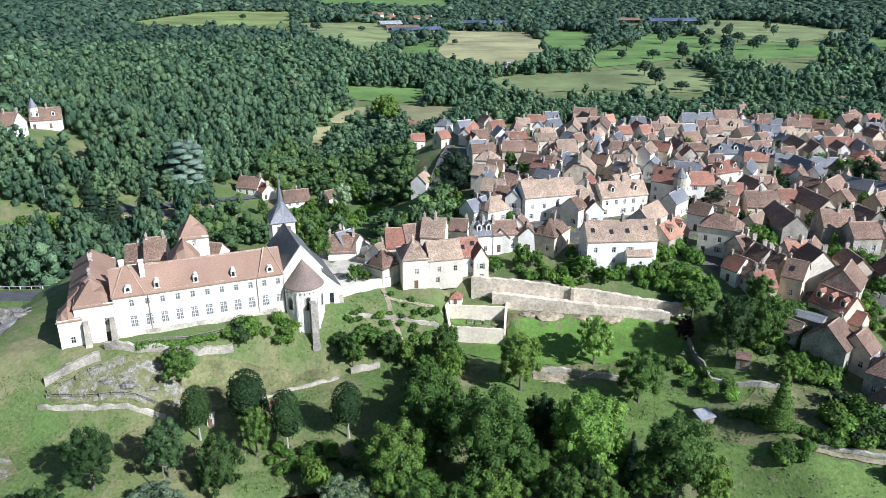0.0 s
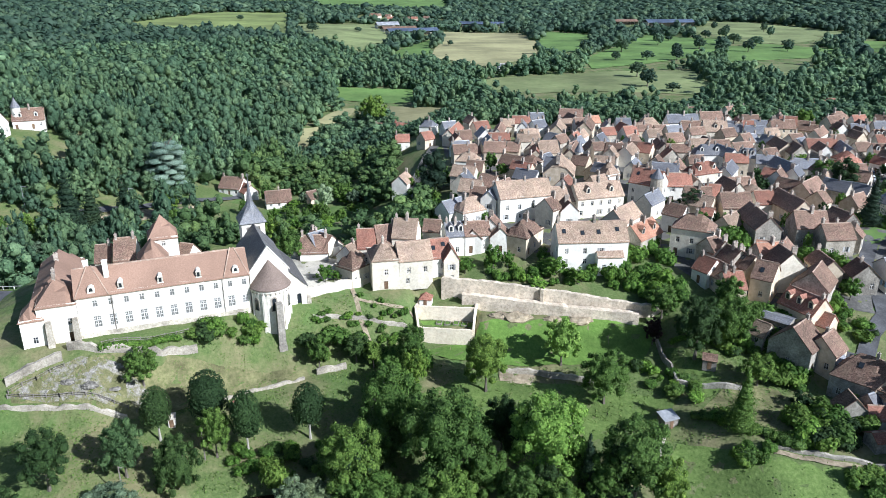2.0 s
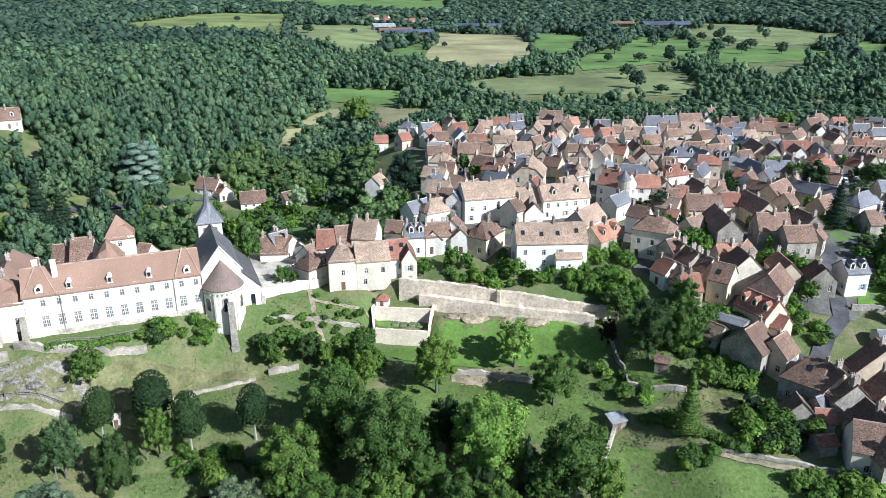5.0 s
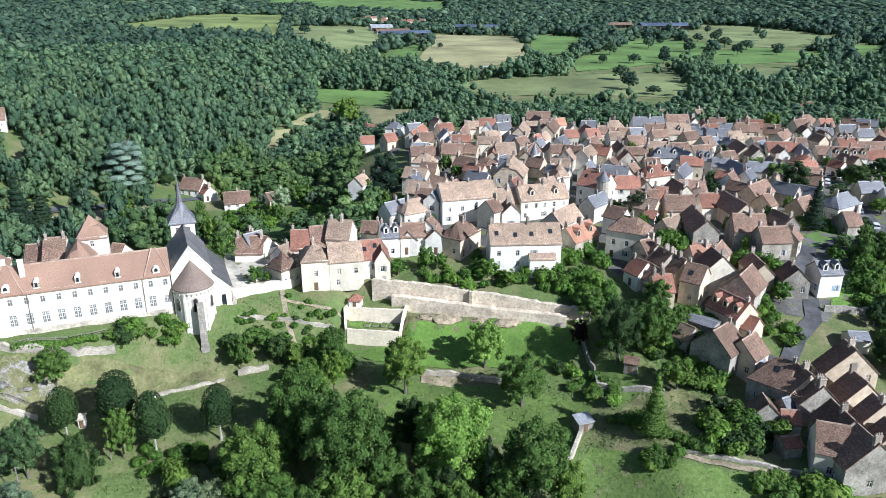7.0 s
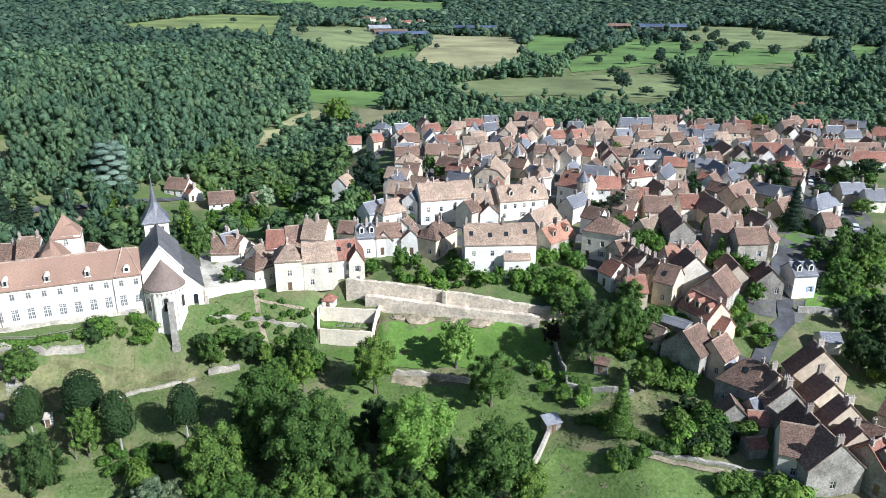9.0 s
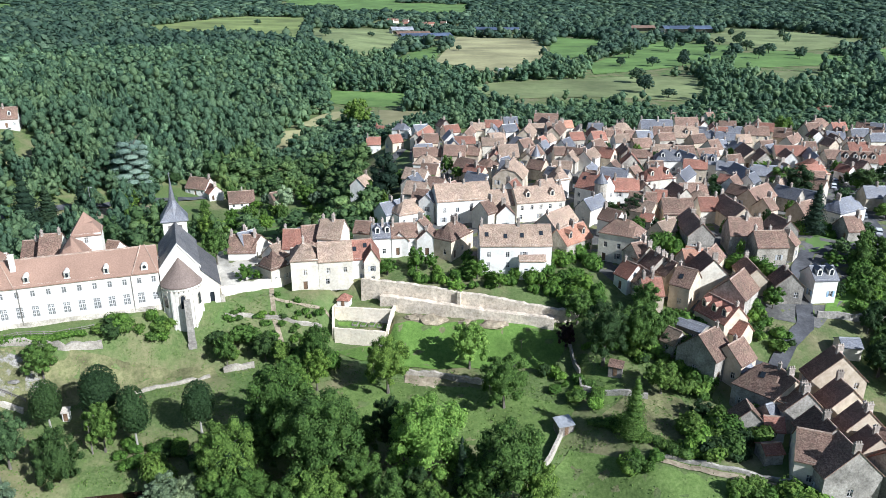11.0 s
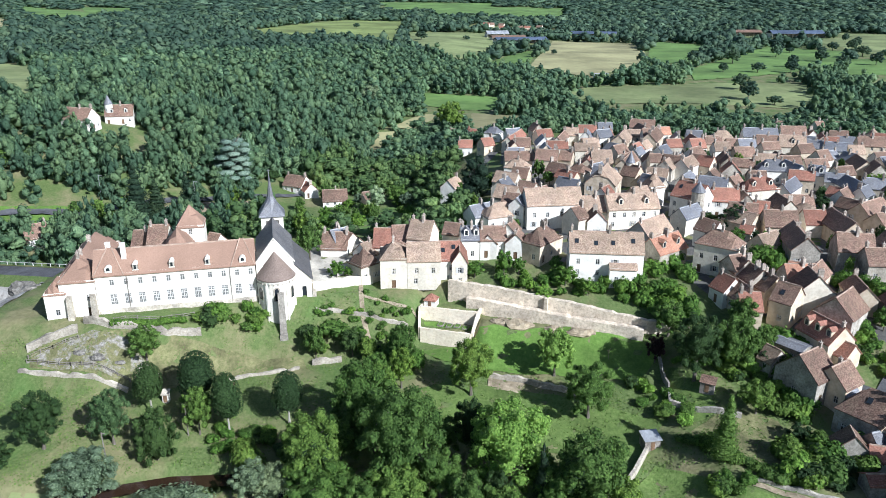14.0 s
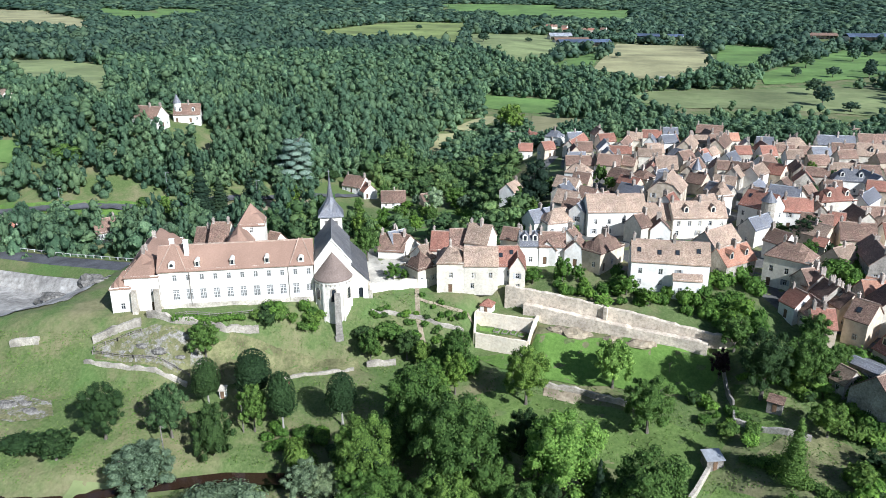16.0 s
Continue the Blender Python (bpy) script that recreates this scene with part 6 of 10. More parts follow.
house(196.5, 325.8, 82, 8.0, 5.4, 4.5, 7.3, M_TILE, M_OCHRE)
house(212.7, 328.3, -39, 7.7, 6.0, 4.3, 7.5, M_TILE, M_CREAM)
house(84.2, 241.0, -61, 8.2, 5.6, 4.8, 7.8, M_TILE, M_CREAM)
house(63.8, 336.3, 12, 7.1, 4.6, 3.6, 6.0, M_PALE_TILE, M_OCHRE)
house(180.5, 299.7, -80, 6.5, 4.8, 5.1, 7.7, M_TILE, M_OCHRE)
house(75.2, 235.9, -23, 8.5, 5.5, 5.3, 8.2, M_TILE, M_CREAM)
house(225.2, 324.1, -32, 5.8, 6.3, 3.6, 7.0, M_RED_TILE, M_CREAM)
house(103.7, 300.1, 20, 8.3, 6.1, 3.6, 6.8, M_TILE, M_OCHRE)
house(103.8, 341.4, 87, 9.0, 5.0, 3.7, 6.3, M_PALE_TILE, M_OCHRE)
house(61.9, 290.4, 55, 5.7, 4.6, 4.7, 7.1, M_SLATE, M_WHITE)
house(220.8, 337.6, -30, 9.0, 5.1, 4.8, 7.5, M_SLATE, M_STONE)
house(36.2, 221.7, -31, 5.6, 5.1, 3.9, 6.5, M_TILE, M_STONE)
house(215.7, 318.8, 52, 7.6, 5.6, 3.1, 6.0, M_TILE, M_STONE)
house(94.5, 288.9, 83, 8.8, 5.2, 3.6, 6.3, M_TILE, M_STONE)
house(104.6, 320.4, 9, 7.3, 5.5, 3.4, 6.3, M_TILE, M_OCHRE)
house(131.3, 208.6, 32, 6.7, 6.0, 3.6, 6.7, M_TILE, M_OCHRE)
house(22.2, 230.0, -28, 6.1, 6.3, 3.6, 6.9, M_TILE, M_STONE)
house(20.2, 335.9, -68, 7.1, 5.4, 4.8, 7.6, M_TILE, M_STONE)
house(114.8, 305.9, 20, 7.6, 4.8, 5.5, 8.1, M_TILE, M_STONE)
house(139.7, 221.8, -53, 6.7, 4.7, 3.6, 6.1, M_SLATE, M_STONE)
house(174.1, 263.9, -69, 8.0, 5.7, 4.1, 7.1, M_TILE, M_STONE)
house(183.1, 319.0, 90, 5.7, 5.6, 4.7, 7.6, M_TILE, M_WHITE)
house(107.5, 313.3, 14, 7.2, 5.5, 4.6, 7.5, M_SLATE, M_STONE)
house(170.5, 321.3, -33, 7.7, 4.6, 4.0, 6.4, M_TILE, M_OCHRE)
house(70.2, 267.1, 68, 6.2, 5.8, 4.9, 7.9, M_PALE_TILE, M_STONE)
house(97.3, 272.8, -9, 8.9, 4.6, 5.4, 7.8, M_TILE, M_STONE)
house(85.7, 214.7, -9, 7.9, 5.4, 4.2, 7.1, M_TILE, M_STONE)
house(167.0, 334.5, -21, 7.6, 6.2, 4.6, 7.8, M_RED_TILE, M_OCHRE)
house(123.9, 326.5, -85, 6.9, 5.0, 3.7, 6.3, M_TILE, M_STONE)
house(141.9, 296.2, -61, 5.7, 6.3, 3.3, 6.6, M_SLATE, M_WHITE)
house(201.7, 319.7, -0, 7.7, 6.1, 5.0, 8.2, M_SLATE, M_CREAM)
house(66.0, 282.8, -89, 7.0, 5.7, 3.8, 6.8, M_TILE, M_WHITE)
house(51.5, 343.4, 9, 6.6, 5.0, 5.0, 7.7, M_SLATE, M_OCHRE)
house(46.4, 224.8, 64, 5.7, 4.9, 5.1, 7.7, M_RED_TILE, M_WHITE)
house(174.0, 331.4, -25, 7.5, 5.3, 3.3, 6.1, M_TILE, M_CREAM)
house(26.3, 221.1, 54, 6.8, 6.3, 4.2, 7.5, M_TILE, M_OCHRE)
house(126.4, 238.6, 49, 6.4, 5.0, 4.9, 7.5, M_SLATE, M_WHITE)
house(54.6, 290.3, 50, 7.5, 5.1, 5.3, 8.0, M_TILE, M_STONE)
house(201.4, 280.5, 2, 6.7, 4.9, 4.7, 7.3, M_TILE, M_STONE)
house(53.1, 299.0, -47, 6.5, 6.1, 3.6, 6.8, M_SLATE, M_CREAM)
house(66.5, 259.7, -15, 7.2, 4.9, 3.6, 6.1, M_PALE_TILE, M_CREAM)
house(47.8, 251.6, -27, 8.3, 5.8, 4.5, 7.6, M_SLATE, M_WHITE)
house(61.7, 298.0, 59, 6.3, 4.9, 4.9, 7.4, M_RED_TILE, M_CREAM)
house(51.2, 334.2, 33, 6.5, 5.1, 3.4, 6.1, M_RED_TILE, M_STONE)
house(61.0, 248.8, 52, 6.3, 5.4, 3.5, 6.3, M_PALE_TILE, M_OCHRE)
house(31.9, 252.9, -39, 8.2, 5.6, 5.2, 8.1, M_TILE, M_STONE)
house(77.8, 309.1, 20, 6.4, 5.4, 4.6, 7.4, M_RED_TILE, M_STONE)
house(220.6, 290.3, -3, 5.7, 5.4, 3.7, 6.5, M_TILE, M_STONE)
house(89.4, 229.4, -89, 6.6, 5.7, 3.4, 6.4, M_TILE, M_STONE)
house(12.8, 294.1, -77, 6.7, 5.1, 5.2, 7.9, M_RED_TILE, M_OCHRE)
house(145.4, 260.3, -84, 9.0, 5.3, 3.8, 6.6, M_PALE_TILE, M_CREAM)
house(127.5, 304.3, 27, 7.4, 5.7, 5.0, 8.0, M_TILE, M_OCHRE)
house(109.6, 192.9, -78, 8.7, 5.4, 3.2, 6.0, M_SLATE, M_OCHRE)
house(141.6, 343.4, -88, 6.3, 5.9, 4.0, 7.1, M_TILE, M_WHITE)
house(15.5, 305.0, 12, 7.0, 6.4, 3.7, 7.1, M_TILE, M_OCHRE)
house(82.1, 328.8, -90, 6.9, 4.7, 3.8, 6.3, M_SLATE, M_CREAM)
house(63.0, 241.2, -42, 8.9, 4.9, 5.0, 7.6, M_SLATE, M_STONE)
house(152.9, 273.6, 84, 8.4, 4.8, 5.5, 8.0, M_TILE, M_WHITE)
house(143.8, 231.1, -45, 7.8, 5.5, 5.3, 8.2, M_TILE, M_CREAM)
house(90.3, 251.1, 57, 6.8, 6.4, 3.2, 6.6, M_TILE, M_OCHRE)
house(207.3, 300.5, 82, 8.1, 5.1, 4.0, 6.6, M_RED_TILE, M_STONE)
house(83.5, 290.7, 52, 8.4, 5.8, 4.9, 7.9, M_TILE, M_WHITE)
house(83.4, 206.0, -39, 8.7, 5.4, 4.2, 7.0, M_PALE_TILE, M_OCHRE)
house(211.1, 290.1, 3, 6.0, 5.4, 4.7, 7.6, M_RED_TILE, M_OCHRE)
house(167.1, 344.1, 64, 8.2, 5.9, 4.4, 7.5, M_PALE_TILE, M_STONE)
house(119.6, 235.6, 54, 7.0, 5.0, 4.7, 7.3, M_TILE, M_WHITE)
house(147.7, 241.2, -5, 7.8, 5.3, 5.2, 7.9, M_TILE, M_CREAM)
house(91.6, 339.1, -82, 5.6, 5.1, 3.5, 6.2, M_TILE, M_WHITE)
house(94.4, 313.4, 4, 6.7, 4.6, 5.4, 7.8, M_TILE, M_OCHRE)
house(95.5, 301.9, 14, 6.5, 5.4, 5.2, 8.1, M_PALE_TILE, M_WHITE)
house(224.7, 314.7, 59, 6.0, 5.9, 3.4, 6.5, M_PALE_TILE, M_STONE)
house(153.6, 344.9, -5, 7.7, 5.5, 3.7, 6.6, M_TILE, M_STONE)
house(97.7, 249.3, 57, 6.4, 5.7, 3.5, 6.5, M_SLATE, M_CREAM)
house(14.6, 241.8, -24, 8.4, 5.9, 4.2, 7.3, M_PALE_TILE, M_CREAM)
house(143.2, 332.9, 79, 8.9, 6.0, 4.0, 7.1, M_RED_TILE, M_OCHRE)
house(14.0, 285.7, 16, 7.2, 5.9, 3.6, 6.7, M_SLATE, M_WHITE)
house(204.6, 328.0, -36, 5.8, 5.2, 3.4, 6.1, M_PALE_TILE, M_OCHRE)
house(189.0, 327.6, 79, 7.0, 6.2, 3.6, 6.9, M_RED_TILE, M_STONE)
house(134.5, 323.0, -23, 5.5, 4.7, 5.2, 7.7, M_SLATE, M_WHITE)
house(29.6, 284.5, 89, 5.7, 6.2, 3.1, 6.4, M_SLATE, M_STONE)
house(92.4, 266.0, 84, 6.6, 6.4, 4.6, 8.0, M_RED_TILE, M_STONE)
house(45.0, 263.2, 50, 7.0, 6.2, 2.9, 6.2, M_SLATE, M_OCHRE)
house(174.2, 284.2, 13, 7.4, 5.5, 3.3, 6.3, M_TILE, M_STONE)
house(186.8, 291.6, 4, 7.6, 6.0, 4.8, 7.9, M_RED_TILE, M_STONE)
house(42.9, 322.9, 80, 6.4, 4.7, 4.7, 7.2, M_SLATE, M_WHITE)


# ---- special houses and small things ----
house(115.8, 161.8, 8, 5.8, 6.0, 5.4, 7.8, M_SLATE, M_WHITE, "gable", 0, "pale blue-white house with slate mansard roof", gap=2.4, shutters=1.0, blue=True, dormers=2)


def turret(x, y, z, rad, high, cone, label, mat, roof):
    """A round stair turret with a pointed roof."""
    e = thing("turret", pose(x, y, z), label, "turret")
    n = 14
    ring = [(math.cos(2 * math.pi * k / n), math.sin(2 * math.pi * k / n)) for k in range(n)]
    link_mesh("wall", [(rad * a, rad * b, q) for q in (-1, high) for a, b in ring], [(k, (k + 1) % n, n + (k + 1) % n, n + k) for k in range(n)], mat, e)
    ro = rad + 0.25
    v = [(ro * a, ro * b, high - 0.1) for a, b in ring] + [(ro * 0.45 * a, ro * 0.45 * b, high + cone * 0.5) for a, b in ring] + [(0, 0, high + cone)]
    f = [(k, (k + 1) % n, n + (k + 1) % n, n + k) for k in range(n)] + [(n + k, n + (k + 1) % n, 2 * n) for k in range(n)]
    link_mesh("roof", v, f, roof, e)
    w = share("window", ME_FRAME, e, Matrix.Translation((0.1, -rad - 0.02, high * 0.62)) @ Matrix.Diagonal((0.7, 1, 0.8, 1)))
    share("pane", ME_PANE, w, Matrix())
    return e


turret(56.7, 258.7, 8.8, 1.5, 8, 4, "round stair turret with a pointed slate roof", M_CREAM, M_SLATE)
turret(72.6, 213.8, 8.8, 1.9, 10, 3, "round stair turret with a pointed slate roof", M_STONE, M_SLATE)
turret(-19.3, 398.1, -5.4, 1.2, 6, 3, "round stair turret with a pointed tile roof", M_WHITE, M_RED_TILE)
CX, CY = -165.0, 291.0
turret(CX, CY, float(land(CX, CY)), 1.7, 8, 4, "white castle turret with a pointed slate roof", M_WHITE, M_SLATE)


def hut(x, y, turn, w, d, h, label, roof=M_METAL, wall=M_WOOD, peak=0.0):
    """A small shed with a plank door and a single-pitch sheet roof, or a pyramid roof that rises by peak."""
    e = thing("shed", pose(x, y, float(soil(x, y)) - 0.1, 0, 0, turn), label, "shed")
    v = box(-w / 2, w / 2, -d / 2, d / 2, -0.5, h)
    if not peak:
        v[6], v[7] = (w / 2, d / 2, h + 0.5), (-w / 2, d / 2, h + 0.5)
    link_mesh("wall", v, BOX_FACES, wall, e)
    r = [(-w / 2 - 0.2, -d / 2 - 0.2, h - 0.02), (w / 2 + 0.2, -d / 2 - 0.2, h - 0.02), (w / 2 + 0.2, d / 2 + 0.2, h + 0.56), (-w / 2 - 0.2, d / 2 + 0.2, h + 0.56)]
    if peak:
        r = [(a, b, h - 0.05) for a, b, c in r]
        link_mesh("roof", r + [(a, b, c + 0.12) for a, b, c in r] + [(0, 0, h + peak)], [(0, 3, 2, 1), (0, 1, 5, 4), (1, 2, 6, 5), (2, 3, 7, 6), (3, 0, 4, 7), (4, 5, 8), (5, 6, 8), (6, 7, 8), (7, 4, 8)], roof, e)
    else:
        link_mesh("roof", r + [(a, b, c + 0.1) for a, b, c in r], BOX_FACES, roof, e)
    link_mesh("door", *join(box(-0.4, 0.4, -d / 2 - 0.05, -d / 2 - 0.003, 0, 1.8)), M_DOOR, e)
    return e


hut(52.4, 123.6, 20, 3.2, 2.6, 2.1, "small shed with pale sheet roof at a garden wall")
hut(64.6, 136.8, -20, 2.8, 2.2, 2.0, "small brown-roofed wooden garden shed", M_TILE)
hut(-33.8, 124.6, 10, 1.8, 1.6, 1.6, "tiny red-roofed garden shed among trees", M_RED_TILE)
hut(3.2, 159.3, -8, 2.8, 2.8, 1.7, "white garden pavilion with red tile roof", M_RED_TILE, M_WHITE, 1.5)
hut(-45, 119, 10, 1.2, 1.2, 1.8, "small white stone niche on the slope", M_STONE, M_WHITE)


def fence(line, label, step=2.2):
    """Wooden posts with two rails."""
    e = thing("fence", Matrix(), label, "fence")
    pts = []
    for a, b in zip(line, line[1:]):
        n = max(1, int(math.dist(a, b) / step))
        pts += [(a[0] + (b[0] - a[0]) * k / n, a[1] + (b[1] - a[1]) * k / n) for k in range(n + 1)]
    for k, (x, y) in enumerate(pts):
        z = float(soil(x, y))
        link_mesh("post", *join(box(x - 0.07, x + 0.07, y - 0.07, y + 0.07, z - 0.3, z + 1.1)), M_WOOD, e)
        if k:
            q = pts[k - 1]
            zq = float(soil(*q))
            for hgt in (0.45, 0.9):
                link_mesh("rail", [(q[0], q[1] - 0.04, zq + hgt), (x, y - 0.04, z + hgt), (x, y + 0.04, z + hgt), (q[0], q[1] + 0.04, zq + hgt), (q[0], q[1] - 0.04, zq + hgt + 0.1), (x, y - 0.04, z + hgt + 0.1), (x, y + 0.04, z + hgt + 0.1), (q[0], q[1] + 0.04, zq + hgt + 0.1)], BOX_FACES, M_WOOD, e)
    return e


fence([(-75.5, 118.6), (-66, 119.4), (-54, 121)], "weathered wooden fence across the slope")
fence([(-75.5, 119.2), (-71, 121.4), (-66.5, 123.8)], "weathered wooden fence along a ruined wall")
fence([(-61, 128.6), (-52, 132), (-46, 135.5)], "low wooden fence on the abbey terrace")


def bed(x, y, turn, w, d):
    """A raised vegetable bed with timber edges."""
    e = thing("garden_bed", pose(x, y, float(soil(x, y)) + 0.05, 0, 0, turn), "raised vegetable bed in the walled garden", "garden bed", "beds of the walled garden")
    link_mesh("edging", *join(box(-w / 2, w / 2, -d / 2, -d / 2 + 0.1, -0.6, 0.35), box(-w / 2, w / 2, d / 2 - 0.1, d / 2, -0.6, 0.35), box(-w / 2, -w / 2 + 0.1, -d / 2 + 0.1, d / 2 - 0.1, -0.6, 0.35), box(w / 2 - 0.1, w / 2, -d / 2 + 0.1, d / 2 - 0.1, -0.6, 0.35)), M_WOOD, e)
    link_mesh("soil", *join(box(-w / 2 + 0.1, w / 2 - 0.1, -d / 2 + 0.1, d / 2 - 0.1, -0.6, 0.25)), M_LAWN, e)


for k in range(4):
    bed(6.4 + k * 2.0, 154.7 - k * 0.25, -8, 1.3, 1.9)


def car(x, y, turn, paint, label):
    """A parked car: body, cabin glass and four wheels."""
    e = thing("car", pose(x, y, float(soil(x, y)) + 0.2, 0, 0, turn), label, "car", "parked cars")
    link_mesh("body", *join(box(-2.05, 2.05, -0.85, 0.85, 0.25, 0.85, 0.08), box(-1.5, 1.0, -0.74, 0.74, 1.3, 1.42, 0.05)), paint, e)
    g = box(-1.75, 1.45, -0.78, 0.78, 0.85, 1.3, 0.0)
    g[4], g[5], g[6], g[7] = (-1.45, -0.7, 1.3), (0.85, -0.7, 1.3), (0.85, 0.7, 1.3), (-1.45, 0.7, 1.3)
    link_mesh("cabin_glass", g, BOX_FACES, M_GLASS, e)
    for wx in (-1.3, 1.3):
        for wy in (-0.8, 0.8):
            ring = [(wx + 0.33 * math.cos(t), wy + o, 0.33 + 0.33 * math.sin(t)) for o in (-0.11, 0.11) for t in np.arange(10) * math.pi / 5]
            link_mesh("wheel", ring, [(k, (k + 1) % 10, 10 + (k + 1) % 10, 10 + k) for k in range(10)] + [tuple(range(9, -1, -1)), tuple(range(10, 20))], M_TYRE, e)


M_TYRE = material("black_rubber", two_scale((0.015, 0.015, 0.015), (0.02, 0.02, 0.02), (0.03, 0.03, 0.03)), 0.8)
M_CAR_WHITE = material("white_car_paint", lambda n, l, co: (0.75, 0.76, 0.77), 0.2, spec=0.6)
M_CAR_DARK = material("dark_car_paint", lambda n, l, co: (0.05, 0.055, 0.065), 0.2, spec=0.6)
M_CAR_SILVER = material("silver_car_paint", lambda n, l, co: (0.42, 0.44, 0.47), 0.25, metal=0.5)
for x, y, turn, paint, label in ((161.5, 262, 80, M_CAR_WHITE, "white car parked on the square"), (163, 256, 75, M_CAR_SILVER, "silver car parked on the square"), (159, 248, 70, M_CAR_WHITE, "white van parked along the street"), (158.5, 241, 75, M_CAR_DARK, "dark car parked along the street"),
                                 (152, 214, 78, M_CAR_SILVER, "silver car at the kerb"), (149, 199, 70, M_CAR_WHITE, "white car at the kerb"), (163, 272, 20, M_CAR_DARK, "dark car parked on the square"), (81, 134, 30, M_CAR_SILVER, "silver car in a small yard")):
    car(x, y, turn, paint, label)


def pole(x, y, high, label, lamp=False):
    """A slim utility or lamp post."""
    e = thing("lamp_post" if lamp else "utility_pole", pose(x, y, float(soil(x, y))), label, "pole")
    link_mesh("shaft", *join(box(-0.1, 0.1, -0.1, 0.1, -0.4, high, 0.04)), M_METAL if lamp else M_WOOD, e)
    link_mesh("arm", *join(box(-0.06, 1.1 if lamp else 0.7, -0.05, 0.05, high - 0.25, high - 0.12)), M_METAL if lamp else M_WOOD, e)
    if lamp:
        link_mesh("lamp_head", *join(box(0.9, 1.5, -0.14, 0.14, high - 0.3, high - 0.12, 0.03)), M_SHUTTER, e)


for x, y, hh, lamp in ((-47.6, 101.5, 7, False), (-104.5, 247, 9, True), (-134, 233, 9, True), (-36.8, 112, 7, False), (-166, 214, 8, True)):
    pole(x, y, hh, "pale metal street lamp beside the lane" if lamp else "slender wooden utility pole", lamp)


# ---- far farms ----
def barn(x, y, turn, w, d, eave, ridge, roof, label):
    """A long open farm shed with posts and a sheet roof."""
    e = thing("barn", pose(x, y, float(land(x, y)), 0, 0, turn), label, "barn")
    link_mesh("wall", *join(box(-w / 2, w / 2, d / 2 - 0.3, d / 2, -1, eave), box(-w / 2, -w / 2 + 0.3, -d / 2, d / 2 - 0.3, -1, eave), box(w / 2 - 0.3, w / 2, -d / 2, d / 2 - 0.3, -1, eave)), M_CREAM, e)
    share("roof", roof_mesh("roof", random.Random(3), w, d, eave, ridge, "gable", 0.8, roof), e, Matrix())
    n = max(3, int(w / 7))
    for k in range(1, n):
        px = -w / 2 + w * k / n
        link_mesh("post", *join(box(px - 0.2, px + 0.2, -d / 2, -d / 2 + 0.4, -1, eave)), M_WOOD, e)


barn(-45, 1235, 22, 86, 24, 6, 10, M_BLUE_ROOF, "long low farm barn with dark sheet roof")
barn(-70, 1290, 22, 60, 20, 6, 10, M_TILE, "brown-roofed farm shed beside the pasture")
barn(-95, 1350, 20, 40, 22, 8, 13, M_METAL, "pale metal farm shed")
barn(80, 1470, -8, 86, 22, 6, 10, M_BLUE_ROOF, "long low barn behind the hay field")
barn(431, 1425, 8, 92, 30, 8, 13, M_BLUE_ROOF, "large blue-roofed farm shed")
barn(360, 1500, 4, 60, 24, 7, 11, M_TILE, "brown-roofed farm shed beside a blue one")
for k in range(9):
    rr = random.Random(k)
    house(-150 + k * 15 + rr.uniform(-4, 4), 1560 + rr.uniform(-60, 130), rr.uniform(-30, 30), 14, 9, 5, 9.5, M_TILE if k % 3 else M_RED_TILE, M_CREAM, note="distant hamlet house with tile roof", windows=False)
house(64, 690, 12, 13, 7, 3.2, 6.2, M_SLATE, M_WHITE, note="small white farmhouse at the edge of a pasture")
house(400, 700, -20, 9, 8, 5.5, 10, M_TILE, M_WHITE, note="white gabled farmhouse among trees")


# ---- trees ----
ICO = bmesh.new()
bmesh.ops.create_icosphere(ICO, subdivisions=1, radius=1.0)
ICO_V = np.array([v.co[:] for v in ICO.verts])
ICO_F = np.array([[v.index for v in f.verts] for f in ICO.faces])
ICO.free()


def leaves(rng, pts, nor, size):
    """One bent, pointed leaf clump a point, roughly facing the normal."""
    n = len(pts)
    nor = nor + rng.normal(0, 0.34, (n, 3))
    nor /= np.linalg.norm(nor, axis=1, keepdims=True)
    side = np.cross(nor, rng.normal(0, 1, (n, 3)))
    side /= np.linalg.norm(side, axis=1, keepdims=True)
    up = np.cross(nor, side)
    s = size * rng.uniform(0.6, 1.35, (n, 1))
    w = s * rng.uniform(0.45, 0.9, (n, 1))
    bend = nor * s * rng.uniform(-0.1, 0.35, (n, 1))
    v = np.stack([pts - up * s, pts + side * w + bend, pts + up * s, pts - side * w + bend * 0.6], 1).reshape(-1, 3)
    return v, np.arange(4 * n).reshape(-1, 4)


